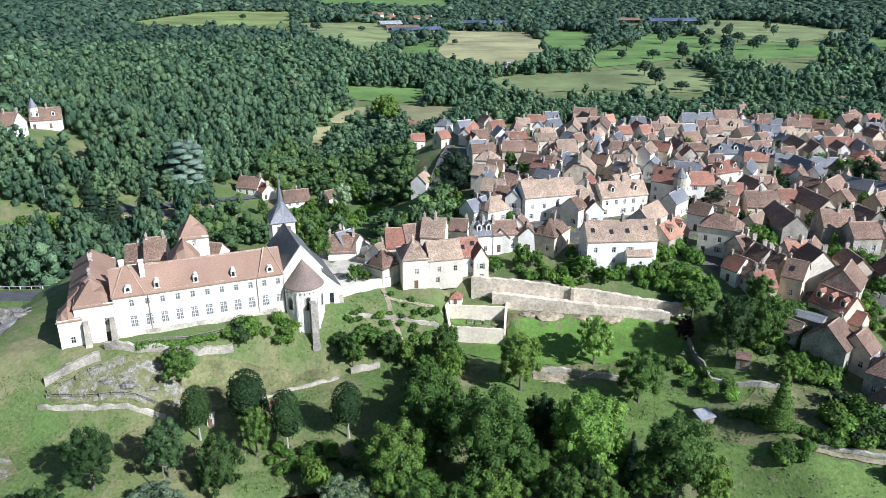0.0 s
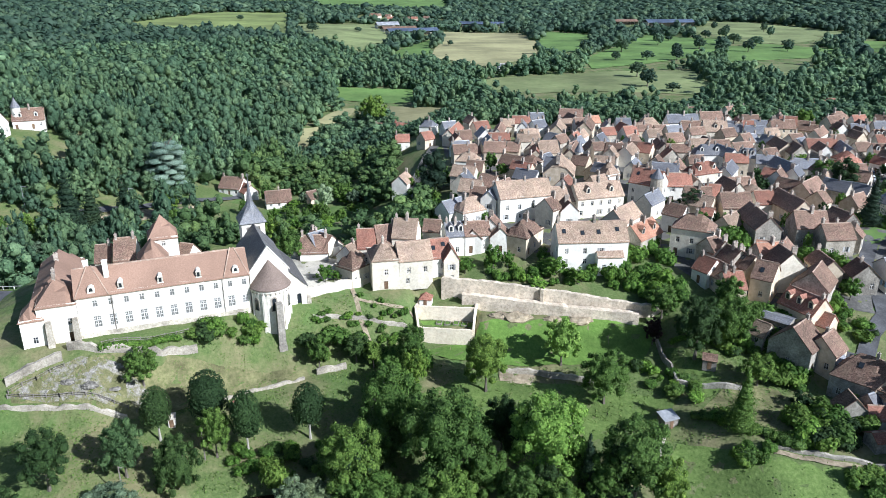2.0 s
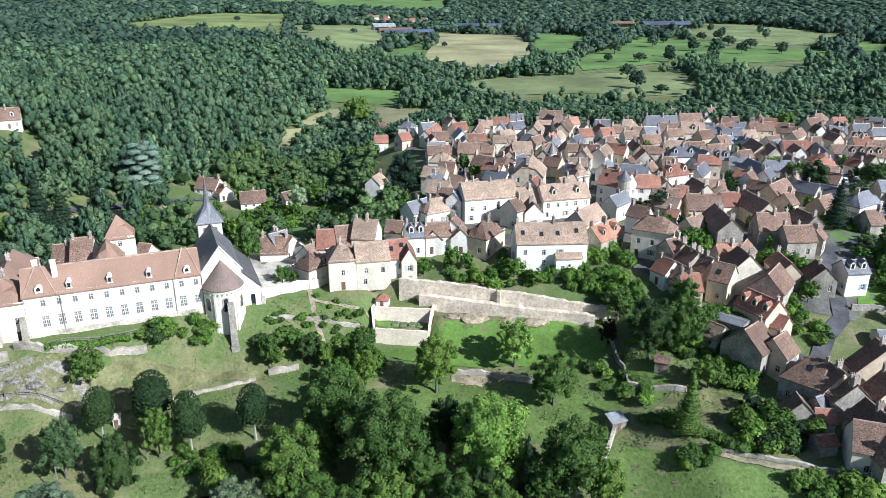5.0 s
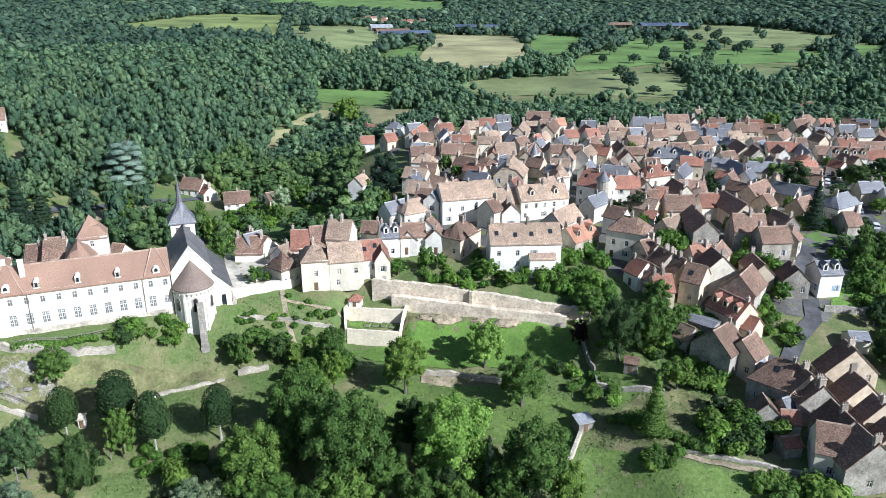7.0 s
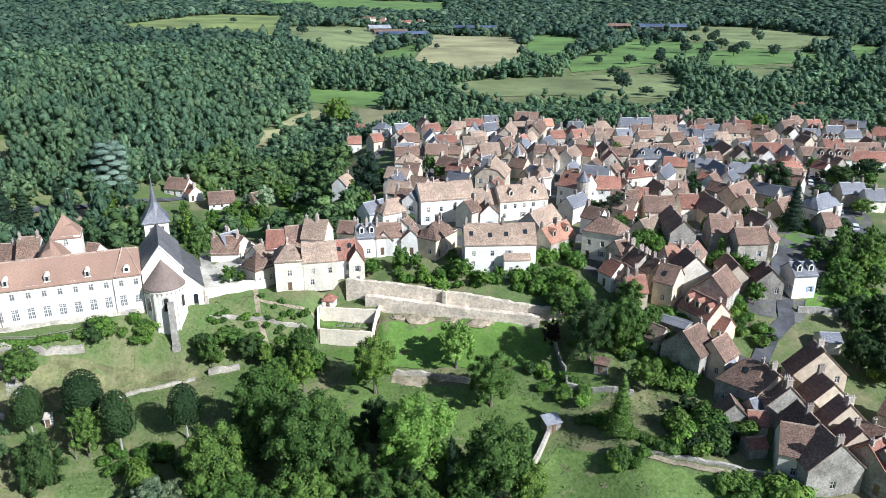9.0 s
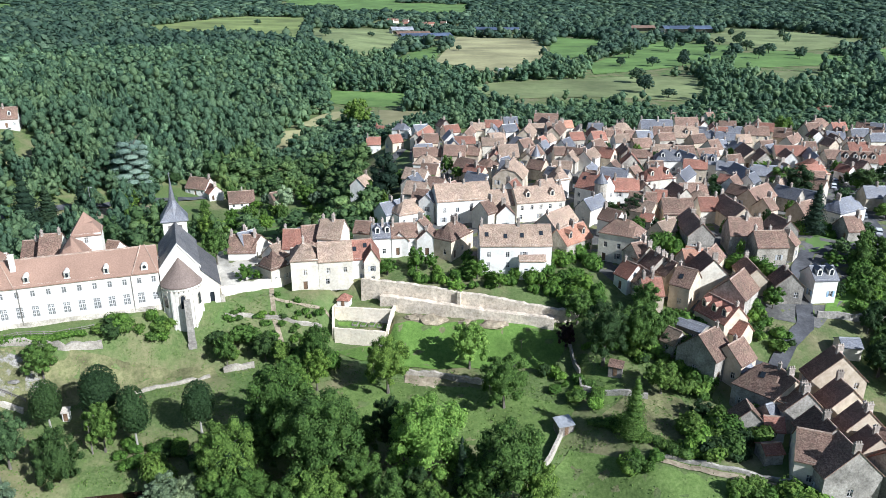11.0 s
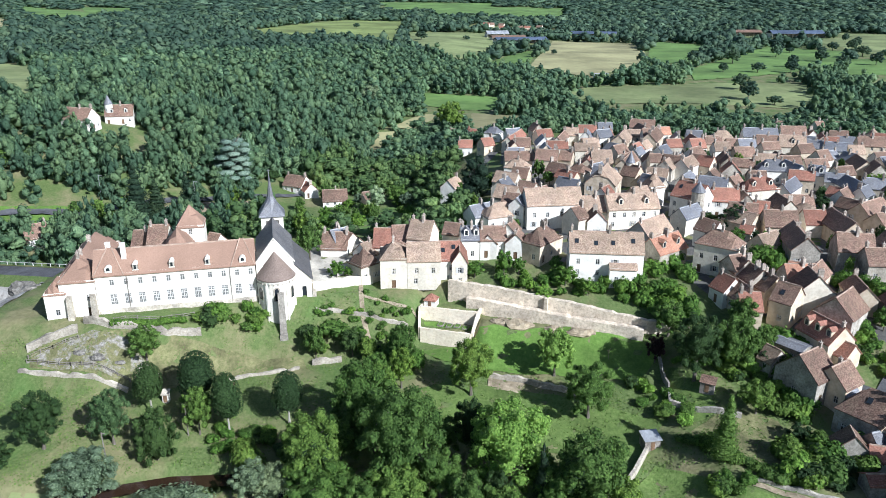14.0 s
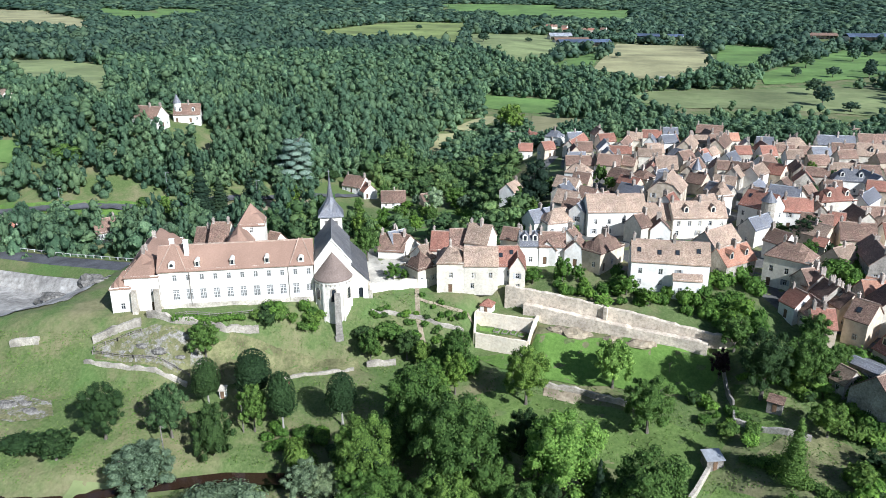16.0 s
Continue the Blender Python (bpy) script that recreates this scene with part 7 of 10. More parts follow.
def crown(rng, lobes, count, size, core=0.8, drop=0.0, ragged=0.15):
    """Leaf clumps over a set of lobes (centre, radii) with a dark heart in each, lobes hiding one another."""
    area = np.array([r[0] * r[1] + r[0] * r[2] for _, r in lobes])
    V, Q, T, at = [], [], [], 0
    for (c, r), share_of in zip(lobes, area / area.sum()):
        n = max(6, int(count * share_of))
        d = rng.normal(0, 1, (n, 3))
        d /= np.linalg.norm(d, axis=1, keepdims=True)
        d[:, 2] = np.where(d[:, 2] < -0.5, -d[:, 2], d[:, 2])
        p = np.array(c) + d * np.array(r) * rng.uniform(0.97 - ragged, 0.97 + ragged, (n, 1))
        keep = np.ones(n, bool)
        for c2, r2 in lobes:
            if c2 is not c:
                keep &= (((p - np.array(c2)) / np.array(r2)) ** 2).sum(1) > 0.55
        p, d = p[keep], d[keep]
        d = d + np.array([0, 0, 0.25 - drop])
        v, q = leaves(rng, p, d, size)
        V.append(v)
        Q.append(q + at)
        at += len(v)
        if core:
            cv = np.array(c) + ICO_V * np.array(r) * core * rng.uniform(0.85, 1.1, (len(ICO_V), 1))
            V.append(cv)
            T.append(ICO_F + at)
            at += len(cv)
    return np.concatenate(V), np.concatenate(Q), (np.concatenate(T) if T else np.zeros((0, 3), int))


def lobes_of(kind, rng, n):
    """The lobes of a crown of about unit height (z from 0 to 1)."""
    out = []
    if kind == "round":
        out.append(((0, 0, 0.53), (0.3, 0.3, 0.33)))
        for k in range(n):
            q = (k + 0.5) / n
            a, up = k * 2.4 + rng.uniform(-0.5, 0.5), 0.96 - 1.62 * q
            flat = math.sqrt(1 - up * up)
            far = rng.uniform(0.78, 1.08)
            r = rng.uniform(0.75, 1.3) * 0.42 / math.sqrt(n)
            out.append(((0.36 * far * flat * math.cos(a), 0.36 * far * flat * math.sin(a), 0.52 + 0.38 * far * up), (r, r, r * 0.9)))
    elif kind == "tall":
        for k in range(n):
            h = 0.25 + 0.65 * k / max(1, n - 1)
            w = 0.14 * math.sin(math.pi * min(1, (h - 0.1) / 0.95)) + 0.03
            a = k * 2.4
            r = rng.uniform(0.11, 0.17) * (1.1 - 0.4 * h)
            out.append(((w * math.cos(a), w * math.sin(a), h), (r, r, r * 1.25)))
    elif kind == "oval":
        out.append(((0, 0, 0.63), (0.27, 0.27, 0.36)))
        out.append(((0.02, 0.03, 0.5), (0.28, 0.27, 0.27)))
    elif kind == "cone":
        for k in range(max(6, n)):
            h = 0.1 + 0.86 * k / (max(6, n) - 1)
            r = 0.23 * (1.04 - h) + 0.02
            out.append(((rng.uniform(-0.02, 0.02), rng.uniform(-0.02, 0.02), h), (r, r, 0.075)))
    elif kind == "cedar":
        for k in range(n):
            h = 0.15 + 0.8 * k / (n - 1)
            w = 0.34 * math.sqrt(max(0.05, 1 - ((h - 0.5) / 0.52) ** 2)) * rng.uniform(0.35, 1)
            a = k * 2.4
            r = rng.uniform(0.11, 0.19)
            out.append(((w * math.cos(a), w * math.sin(a), h), (r, r, 0.055)))
    elif kind == "bush":
        for k in range(n):
            a = k * 2.4
            w = rng.uniform(0.1, 0.45)
            r = rng.uniform(0.28, 0.45)
            out.append(((w * math.cos(a), w * math.sin(a), rng.uniform(0.25, 0.55)), (r, r, r * rng.uniform(0.8, 1.1))))
    return out


def trunk_mesh(name, rng, high, thick, limbs, mat, spread=0.22, start=0.3):
    """A tapered trunk with limbs that fork into the crown, one unit tall."""
    v, f = [], []

    def limb(a, b, ra, rb, bow):
        a, b = np.array(a, float), np.array(b, float)
        d = (b - a) / np.linalg.norm(b - a)
        s = np.cross(d, (0.3, 0.9, 0.2))
        s /= np.linalg.norm(s)
        u = np.cross(d, s)
        at, rings = len(v), 5
        for k in range(rings):
            q = k / (rings - 1)
            c = a + (b - a) * q + s * bow * math.sin(math.pi * q)
            r = ra + (rb - ra) * q
            if k == 0 and a[2] <= 0:
                r *= 1.5
            v.extend(tuple(c + r * (s * math.cos(t) + u * math.sin(t))) for t in np.arange(6) * math.pi / 3)
        for k in range(rings - 1):
            f.extend((at + 6 * k + j, at + 6 * k + (j + 1) % 6, at + 6 * k + 6 + (j + 1) % 6, at + 6 * k + 6 + j) for j in range(6))

    limb((0, 0, -0.06), (0.01, 0.0, high), thick, thick * 0.35, 0.012)
    for k in range(limbs):
        a = k * 2.4 + rng.uniform(0, 0.5)
        h = start + (high - start) * k / max(1, limbs)
        limb((0, 0, h), (spread * math.cos(a), spread * math.sin(a), h + rng.uniform(0.15, 0.28)), thick * 0.5, thick * 0.15, 0.02)
    return mesh_of(name, v, f, mat)


PROTO = {}


def proto(kind, seed, leaf, fine):
    """The shared crown mesh of a tree kind; fine is the number of leaf clumps."""
    key = (kind, seed, leaf.name, fine)
    if key not in PROTO:
        rng = np.random.default_rng(seed * 31 + 7)
        n = {"round": 34 if fine >= 1100 else 20, "tall": 11, "oval": 2, "cone": 11, "cedar": 36, "bush": 6}[kind]
        fine = int(fine * (2.0 if fine >= 1500 else 1.6))
        size = {"round": 0.95, "tall": 0.68, "oval": 0.9, "cone": 0.62, "cedar": 0.8, "bush": 1.8}[kind] / math.sqrt(fine)
        v, q, t = crown(rng, lobes_of(kind, rng, n), fine, size, 0.95 if kind == "oval" else 0.92 if kind == "cedar" else 0.86, 0.3 if kind == "cone" else 0.0, 0.05 if kind == "oval" else 0.15)
        PROTO[key] = big_mesh("crown", v, q, t, leaf)
        th = {"round": (0.62, 0.028, 6), "tall": (0.8, 0.017, 4), "oval": (0.7, 0.024, 3), "cone": (0.96, 0.016, 0), "cedar": (0.95, 0.022, 6), "bush": (0.3, 0.03, 0)}[kind]
        PROTO[key + ("t",)] = trunk_mesh("trunk", rng, th[0], th[1], th[2], M_PALE_BARK if kind == "oval" else M_BARK)
    return PROTO[key], PROTO[key + ("t",)]


TREE_NOTE = {"round": "broad leafy deciduous tree", "tall": "tall slender deciduous tree", "oval": "clipped oval-crowned lime tree on a pale trunk", "cone": "dark pointed conifer with dense needle boughs",
             "cedar": "blue-grey cedar with layered boughs", "bush": "dense leafy garden shrub"}
tree_no = 0
SHRUBS = []


def tree(kind, x, y, high, wide, leaf=None, fine=900, note="", z=None):
    """One tree or shrub on the ground: high metres tall, wide metres across its crown."""
    global tree_no
    tree_no += 1
    if kind == "bush" and (y > 152 or tree_no % 9 == 0):
        SHRUBS.append((x, y, high, wide))
        return None
    leaf = leaf or {"oval": L_DARK, "cone": L_PINE, "cedar": L_CEDAR, "bush": L_HEDGE}.get(kind, L_OAK)
    base = {"round": 0.92, "tall": 0.46, "oval": 0.56, "cone": 0.5, "cedar": 0.85, "bush": 1.3}[kind]
    cm, tm = proto(kind, tree_no % 3, leaf, fine)
    zz = float(soil(x, y)) if z is None else z
    m = Matrix.LocRotScale((x, y, zz - 0.1), Euler((0, 0, tree_no * 2.13)), (wide / base, wide / base, high))
    name = "shrub" if kind == "bush" else "tree"
    e = thing(name, m, note or TREE_NOTE[kind], name)
    share("crown", cm, e, Matrix())
    if kind != "bush":
        share("trunk", tm, e, Matrix())
    return e


def hedge(line, high, wide, leaf, label):
    """A clipped hedge: leaf clumps over a row of close lobes along a line."""
    rng = np.random.default_rng(int(abs(line[0][0]) * 10))
    lobes = []
    for (ax, ay), (bx, by) in zip(line, line[1:]):
        n = max(2, int(math.dist((ax, ay), (bx, by)) / (wide * 0.45)))
        for k in range(n):
            x, y = ax + (bx - ax) * k / n, ay + (by - ay) * k / n
            r = wide / 2 * rng.uniform(0.88, 1.12)
            lobes.append(((x, y, float(soil(x, y)) + high * 0.45), (r, r, high * rng.uniform(0.5, 0.6))))
    v, q, t = crown(rng, lobes, 60 * len(lobes), 0.2, 0.9)
    return tagged(new("hedge", big_mesh("hedge", v, q, t, leaf)), label, "hedge")


def scatter(name, rng, places, leaf, label, category, fine, kinds=("round", "tall")):
    """Many far trees in one mesh; places: x, y, height, width."""
    protos = []
    for s in range(5):
        k = kinds[s % len(kinds)]
        r2 = np.random.default_rng(90 + s)
        n = {"round": 13, "tall": 7, "cone": 6, "bush": 4}[k] if fine > 200 else 5 if fine > 40 else 2
        base = {"round": 0.92, "tall": 0.46, "cone": 0.5, "bush": 1.3}[k]
        size = {"round": 0.62, "tall": 0.46, "cone": 0.5, "bush": 1.3}[k] / math.sqrt(fine)
        v, q, t = crown(r2, lobes_of(k, r2, n), fine, size, 0.9)
        v = v * np.array([1 / base, 1 / base, 1.3]) - np.array([0, 0, 0.2 if k != "bush" else 0.1])
        protos.append((v, q, t))
    V, Q, T, tint, at = [], [], [], [], 0
    for x, y, h, w in places:
        v, q, t = protos[rng.integers(len(protos))]
        a = rng.uniform(0, 6.28)
        c, s = math.cos(a), math.sin(a)
        p = np.stack([x + (v[:, 0] * c - v[:, 1] * s) * w, y + (v[:, 0] * s + v[:, 1] * c) * w, v[:, 2] * h], 1)
        p[:, 2] += float(land(x, y)) - 0.1 * h
        V.append(p)
        Q.append(q + at)
        T.append(t + at)
        kin = 0.44 + 0.3 * math.sin(x / 31 + 2 * math.sin(y / 47)) * math.sin(y / 26 + math.sin(x / 53))
        tint.append(np.full(len(p), min(0.99, max(0.01, kin + rng.normal(0, 0.24)))))
        at += len(p)
    me = big_mesh(name, np.concatenate(V), np.concatenate(Q), np.concatenate(T), leaf, np.concatenate(tint))
    return tagged(new(name, me), label, category, kind="stuff")


TOWN = [(-34, 100), (-14, 180), (4, 196), (6, 240), (-14, 285), (-12, 345), (40, 352), (130, 352), (220, 350), (330, 300), (330, 90), (60, 60)]
ABBEY_HILL = [(-140, 60), (-140, 174), (-100, 190), (-70, 182), (-10, 186), (10, 190), (0, 60)]
CLEAR = [[(-58.7, 254.6), (-52.0, 284.2), (-40.6, 268.7), (-28.6, 282.4), (-17.9, 259.0), (-9.8, 261.4), (-6.3, 241.4), (-15.5, 199.3), (-29.8, 194.4), (-42.1, 191.0)], [(-175, 1480), (10, 1480), (20, 1720), (-190, 1720)], [(-84, 262), (-84, 286), (-40, 290), (-34, 252), (-60, 238), (-78, 244)], [(-195, 214), (-142, 228), (-128, 216), (-139, 206), (-158, 199), (-182, 196)],
         [(-178, 280), (-150, 266), (-134, 262), (-132, 276), (-140, 288), (-172, 302)], [(-150, 120), (-150, 172), (-128, 178), (-84, 172), (-84, 120)], [(-14, 236), (-16, 262), (8, 262), (8, 236)],
         [(-110, 1090), (20, 1090), (20, 1330), (-130, 1380)], [(25, 1310), (130, 1310), (130, 1500), (30, 1500)], [(310, 1240), (460, 1240), (490, 1450), (320, 1540)]]
ROADS = [[(-18.7, 201.4), (-16.8, 242.3), (-9.3, 241.4), (-6.9, 248.6), (-4.2, 257.0), (-3.3, 270.1), (-1.4, 281.2), (0.5, 292.9), (3.9, 310.2)], [(x, y - 5) for x, y in [(-18.7, 201.4), (-16.8, 242.3), (-9.3, 241.4), (-6.9, 248.6), (-4.2, 257.0), (-3.3, 270.1), (-1.4, 281.2), (0.5, 292.9), (3.9, 310.2)]], [(-150, 216), (-127, 228), (-110, 240), (-96, 255), (-84, 268)], [(-127, 223), (-110, 234), (-97, 248), (-84, 261)], [(-330, 150), (-170, 186), (-122, 184), (-95, 178)], [(-240, 240), (-130, 229), (-95, 262), (-86, 290), (-62, 300)]]


def woods():
    """Places for the far trees: everywhere but in fields, town and on roads; thinner with distance."""
    rng = np.random.default_rng(4)
    near, mid, far = [], [], []
    for ring_lo, ring_hi, step in ((150, 260, 6.3), (260, 420, 6.6), (420, 600, 7.8), (600, 850, 10.0), (850, 1200, 13.0), (1200, 1700, 18.0), (1700, 2500, 26.0), (2500, 4850, 50.0)):
        n = int(ring_hi / step) + 1
        gx, gy = np.meshgrid(np.arange(-n, n + 1) * step, np.arange(0, n + 1) * step)
        gx, gy = gx.ravel() + rng.uniform(-0.42, 0.42, gx.size) * step, gy.ravel() + rng.uniform(-0.42, 0.42, gx.size) * step
        d = np.hypot(gx - 15, gy)
        ok = (d >= ring_lo) & (d < ring_hi) & (gx > -1.05 * gy - 70) & (gx < 0.78 * gy + 90)
        ok &= ~inside(gx, gy, TOWN) & ~inside(gx, gy, ABBEY_HILL)
        for ring in CLEAR:
            ok &= ~inside(gx, gy, ring)
        for line in ROADS:
            ok &= off_line(gx, gy, line) > 3.4
        for kind, ring in FIELDS:
            for reach in ((1.0, 1.04, 1.08, 1.12) if ring_lo >= 420 else (1.0, 1.05)):
                ok &= ~inside((gx - 15) * reach + 15, gy * reach, ring)
        for x, y in zip(gx[ok], gy[ok]):
            h = rng.uniform(7.5, 14.0) * (1 if ring_lo < 600 else 1.15 if ring_lo < 1200 else 1.4)
            if x > -70 and y < 480:
                h *= 0.66
            big = rng.choice([0.8, 0.95, 1.1, 1.5], p=[0.25, 0.35, 0.28, 0.12])
            w = max(step * rng.uniform(0.9, 1.3), h * 0.5) * big
            h *= 0.5 + 0.5 * big
            (near if ring_hi <= 420 else mid if ring_hi <= 850 else far).append((x, y, h, w))
    return near, mid, far


# ---- single trees and shrubs ----
tree("oval", -45.9, 115.0, 11.7, 5.8, fine=1500)
tree("oval", -37.5, 118.8, 13.3, 7.5, fine=1500)
tree("oval", -29.3, 114.5, 13.9, 5.9, fine=1500)
tree("oval", -18.4, 118.7, 12.3, 6.2, fine=1500)
tree("round", -59.9, 101.2, 13.0, 9.8, L_DARK, fine=2600)
tree("round", -48.6, 105.8, 12.6, 8.8, L_SLOPE, fine=1800, note="feathery green tree beside the river meadow")
tree("round", -39.5, 105.2, 16.5, 9.4, L_DARK, fine=2200, note="tall dark bushy tree by the river", z=-13.5)
tree("round", -34.9, 113.0, 11.5, 7.1, L_OAK, fine=1200)
tree("round", -52.2, 125.2, 9.4, 8.0, L_OAK, fine=1400)
tree("round", -2.6, 116.1, 20.4, 14.1, L_BRIGHT, fine=2600)
tree("round", 7.7, 105.3, 22.5, 17.6, L_OAK, fine=3200)
tree("round", -8.4, 104.1, 17.0, 13.3, L_OAK, fine=2600)
tree("round", 16.4, 133.3, 14.4, 11.0, L_OAK, fine=2200)
tree("round", 33.6, 141.9, 12.4, 9.4, L_OAK, fine=1400, note="single round-crowned tree on the lawn")
tree("round", 40.8, 129.7, 12.9, 11.5, L_OAK, fine=2200)
tree("round", 26.5, 108.7, 19.7, 17.2, L_BRIGHT, fine=3200)
tree("round", 18.6, 116.5, 13.9, 7.5, L_DARK, fine=1600)
tree("tall", 21.6, 114.2, 12.5, 5.4, L_DARK, fine=1500)
tree("round", 40.9, 103.3, 18.3, 14.9, L_OAK, fine=3000)
tree("cone", 32.5, 103.4, 13.6, 5.0, L_PINE, fine=1500)
tree("round", 15.0, 103.3, 11.3, 9.0, L_OAK, fine=1800)
tree("round", -14.0, 100.5, 8.3, 9.9, L_GREY, fine=1800, note="silvery grey willow on the river bank")
tree("round", -4.2, 97.7, 11.0, 15.3, L_BRIGHT, fine=2400)
tree("round", 3.4, 96.4, 11.4, 10.1, L_OAK, fine=1800)
tree("round", 0.7, 138.5, 12.7, 7.8, L_BRIGHT, fine=1500)
tree("round", -19.8, 139.4, 8.9, 5.3, L_OAK)
tree("round", -11.9, 141.9, 7.1, 6.4, L_DARK)
tree("round", -8.0, 140.7, 7.1, 5.1, L_OAK)
tree("round", 9.4, 100.5, 8.9, 9.4, L_BRIGHT, fine=1600)
tree("round", 21.6, 97.7, 8.7, 9.3, L_OAK, fine=1500)
tree("round", 45.4, 100.5, 12.3, 8.8, L_OAK, fine=1500)
tree("bush", -22.9, 106.9, 6.8, 6.5, L_OAK)
tree("round", 55.3, 147.6, 7.0, 4.8, L_PURPLE, fine=1200, note="dark purple-leaved tree at the rampart end")
tree("round", 62.3, 139.6, 16.5, 12.0, L_DARK, fine=3000)
tree("round", 69.8, 141.2, 14.5, 10.5, L_OAK, fine=1800)
tree("round", 58.4, 152.6, 8.7, 8.4, L_OAK, fine=1200)
tree("cone", 64.5, 118.1, 13.0, 6.9, L_OAK, fine=1500)
tree("round", 72.9, 131.3, 8.0, 8.0, L_OAK, fine=1100)
tree("round", 82.2, 207.8, 8.4, 9.5, L_DARK, fine=1200)
tree("round", -31.8, 171.8, 10.8, 8.2, L_OAK, fine=1200)
tree("round", -119.7, 207.8, 6.6, 7.9, L_GREY, fine=700)
tree("cone", -115.3, 226.0, 20.7, 12.9, L_PINE, fine=1200)
tree("cone", -110.6, 230.3, 13.9, 10.9, L_PINE, fine=1000)
tree("cone", -103.2, 239.3, 15.1, 9.8, L_PINE, fine=1000)
tree("cedar", -99.5, 273.2, 20.0, 18.4, fine=2200)
tree("round", -96.0, 477.9, 16.8, 15.5, L_GREY, fine=700, note="pale silvery tree in the woods")
tree("round", -33.7, 423.7, 19.5, 17.7, L_OAK, fine=1200)
tree("tall", 3.2, 242.5, 16.1, 9.1, L_PINE)
tree("round", 7.2, 246.7, 8.2, 6.0, L_OAK, fine=600)
tree("oval", -91.7, 291.0, 5.6, 6.4, L_DARK, fine=700, note="rounded dark yew tree beside the house")
tree("round", -38.6, 266.5, 11.4, 9.3, L_GREY, fine=700)
tree("round", -32.7, 277.8, 9.9, 10.5, L_OAK, fine=800)
tree("round", -54.4, 298.7, 5.0, 7.4, L_OAK, fine=600)
tree("round", -53.9, 303.2, 5.6, 10.0, L_DARK, fine=600)
tree("round", -47.3, 94.6, 10.8, 14.5, L_GREY, fine=2400, note="pale willow leaning over the river")
tree("round", -65.6, 94.6, 6.5, 8.6, L_DARK, fine=1300)
tree("round", -18.0, 99.4, 7.8, 8.6, L_GREY, fine=1500, note="silvery grey willow on the river bank")
tree("bush", -29.5, 91.2, 7.0, 14.0, L_GREY, fine=1500)
tree("bush", -73.4, 94.9, 3.8, 7.6, L_DARK, fine=500)
tree("round", -179.9, 235.9, 10.2, 15.1, L_OAK)
tree("cone", 129.6, 197.1, 14.4, 8.3, L_PINE, fine=1300)
tree("tall", 137.6, 241.0, 9.2, 6.8, L_OAK, fine=700)
tree("tall", 138.7, 229.9, 12.4, 7.8, L_DARK, fine=800)
tree("round", 168.7, 246.2, 8.1, 10.9, L_DARK, fine=1000)
tree("round", 180.9, 252.7, 9.1, 11.3, L_DARK, fine=1000)
tree("round", 178.7, 342.6, 9.7, 10.1, L_BRIGHT, fine=700)
tree("round", 138.8, 234.6, 8.8, 6.3, L_OAK, fine=600)
tree("round", 158.3, 213.0, 5.4, 8.0, L_OAK, fine=700)
tree("round", 142.9, 196.4, 4.3, 7.4, L_DARK, fine=600)
tree("round", 161.1, 361.6, 7.1, 7.3, L_OAK, fine=500)
tree("round", 46.7, 446.9, 7.0, 9.2, L_PURPLE, fine=600, note="dark copper beech behind the roofs")
tree("round", 24.6, 258.2, 8.1, 5.4, L_OAK, fine=600)
tree("round", 28.8, 251.8, 5.8, 6.1, L_OAK, fine=600)
tree("oval", 19.7, 242.7, 4.5, 3.9, L_BRIGHT, fine=500, note="bright green clipped tree in a garden")
tree("oval", 10.2, 243.2, 4.1, 3.2, L_DARK, fine=400, note="small clipped dark tree")
tree("cone", 2.9, 245.9, 13.3, 8.0, L_GREY, note="greyish conifer beside the lane")
tree("bush", 20.1, 201.6, 3.5, 4.0, L_OAK, fine=400)
tree("round", 19.9, 168.9, 6.6, 5.1, L_HEDGE, fine=700)
tree("round", 23.6, 169.4, 5.1, 4.0, L_HEDGE, fine=700)
tree("round", 12.8, 167.0, 4.4, 5.7, L_HEDGE, fine=700)
tree("round", 35.2, 165.7, 5.1, 6.4, L_HEDGE, fine=700)
tree("round", 40.4, 162.7, 4.5, 5.8, L_HEDGE, fine=700)
tree("round", 32.7, 171.4, 4.6, 3.7, L_HEDGE, fine=700)
tree("round", 30.2, 159.9, 2.7, 5.4, L_HEDGE, fine=700)
tree("round", 56.0, 157.3, 3.7, 4.9, L_HEDGE, fine=700)
tree("bush", 48.7, 166.0, 2.9, 4.2, L_DARK, fine=260)
tree("bush", 65.0, 173.5, 2.6, 4.4, L_OAK, fine=260)
tree("bush", 56.3, 165.9, 3.0, 4.8, L_HEDGE, fine=260)
tree("bush", 58.0, 160.0, 3.3, 5.0, L_HEDGE, fine=260)
tree("bush", 64.6, 173.2, 3.5, 5.7, L_OAK, fine=260)
tree("bush", 59.6, 157.9, 3.0, 4.7, L_OAK, fine=260)
tree("bush", 56.1, 173.4, 3.7, 5.7, L_BRIGHT, fine=260)
tree("bush", 52.8, 161.0, 3.4, 4.7, L_OAK, fine=260)
tree("bush", 56.7, 159.9, 3.7, 6.1, L_BRIGHT, fine=260)
tree("bush", 56.7, 163.1, 2.5, 4.0, L_DARK, fine=260)
tree("bush", 50.5, 177.2, 3.2, 4.6, L_OAK, fine=260)
tree("bush", 54.2, 176.5, 2.7, 4.2, L_HEDGE, fine=260)
tree("bush", 43.8, 164.8, 2.1, 3.2, L_BRIGHT, fine=260)
tree("bush", 55.9, 159.6, 2.7, 3.1, L_HEDGE, fine=260)
tree("bush", 59.8, 180.4, 2.5, 3.2, L_DARK, fine=260)
tree("bush", 49.2, 163.4, 4.4, 5.5, L_BRIGHT, fine=260)
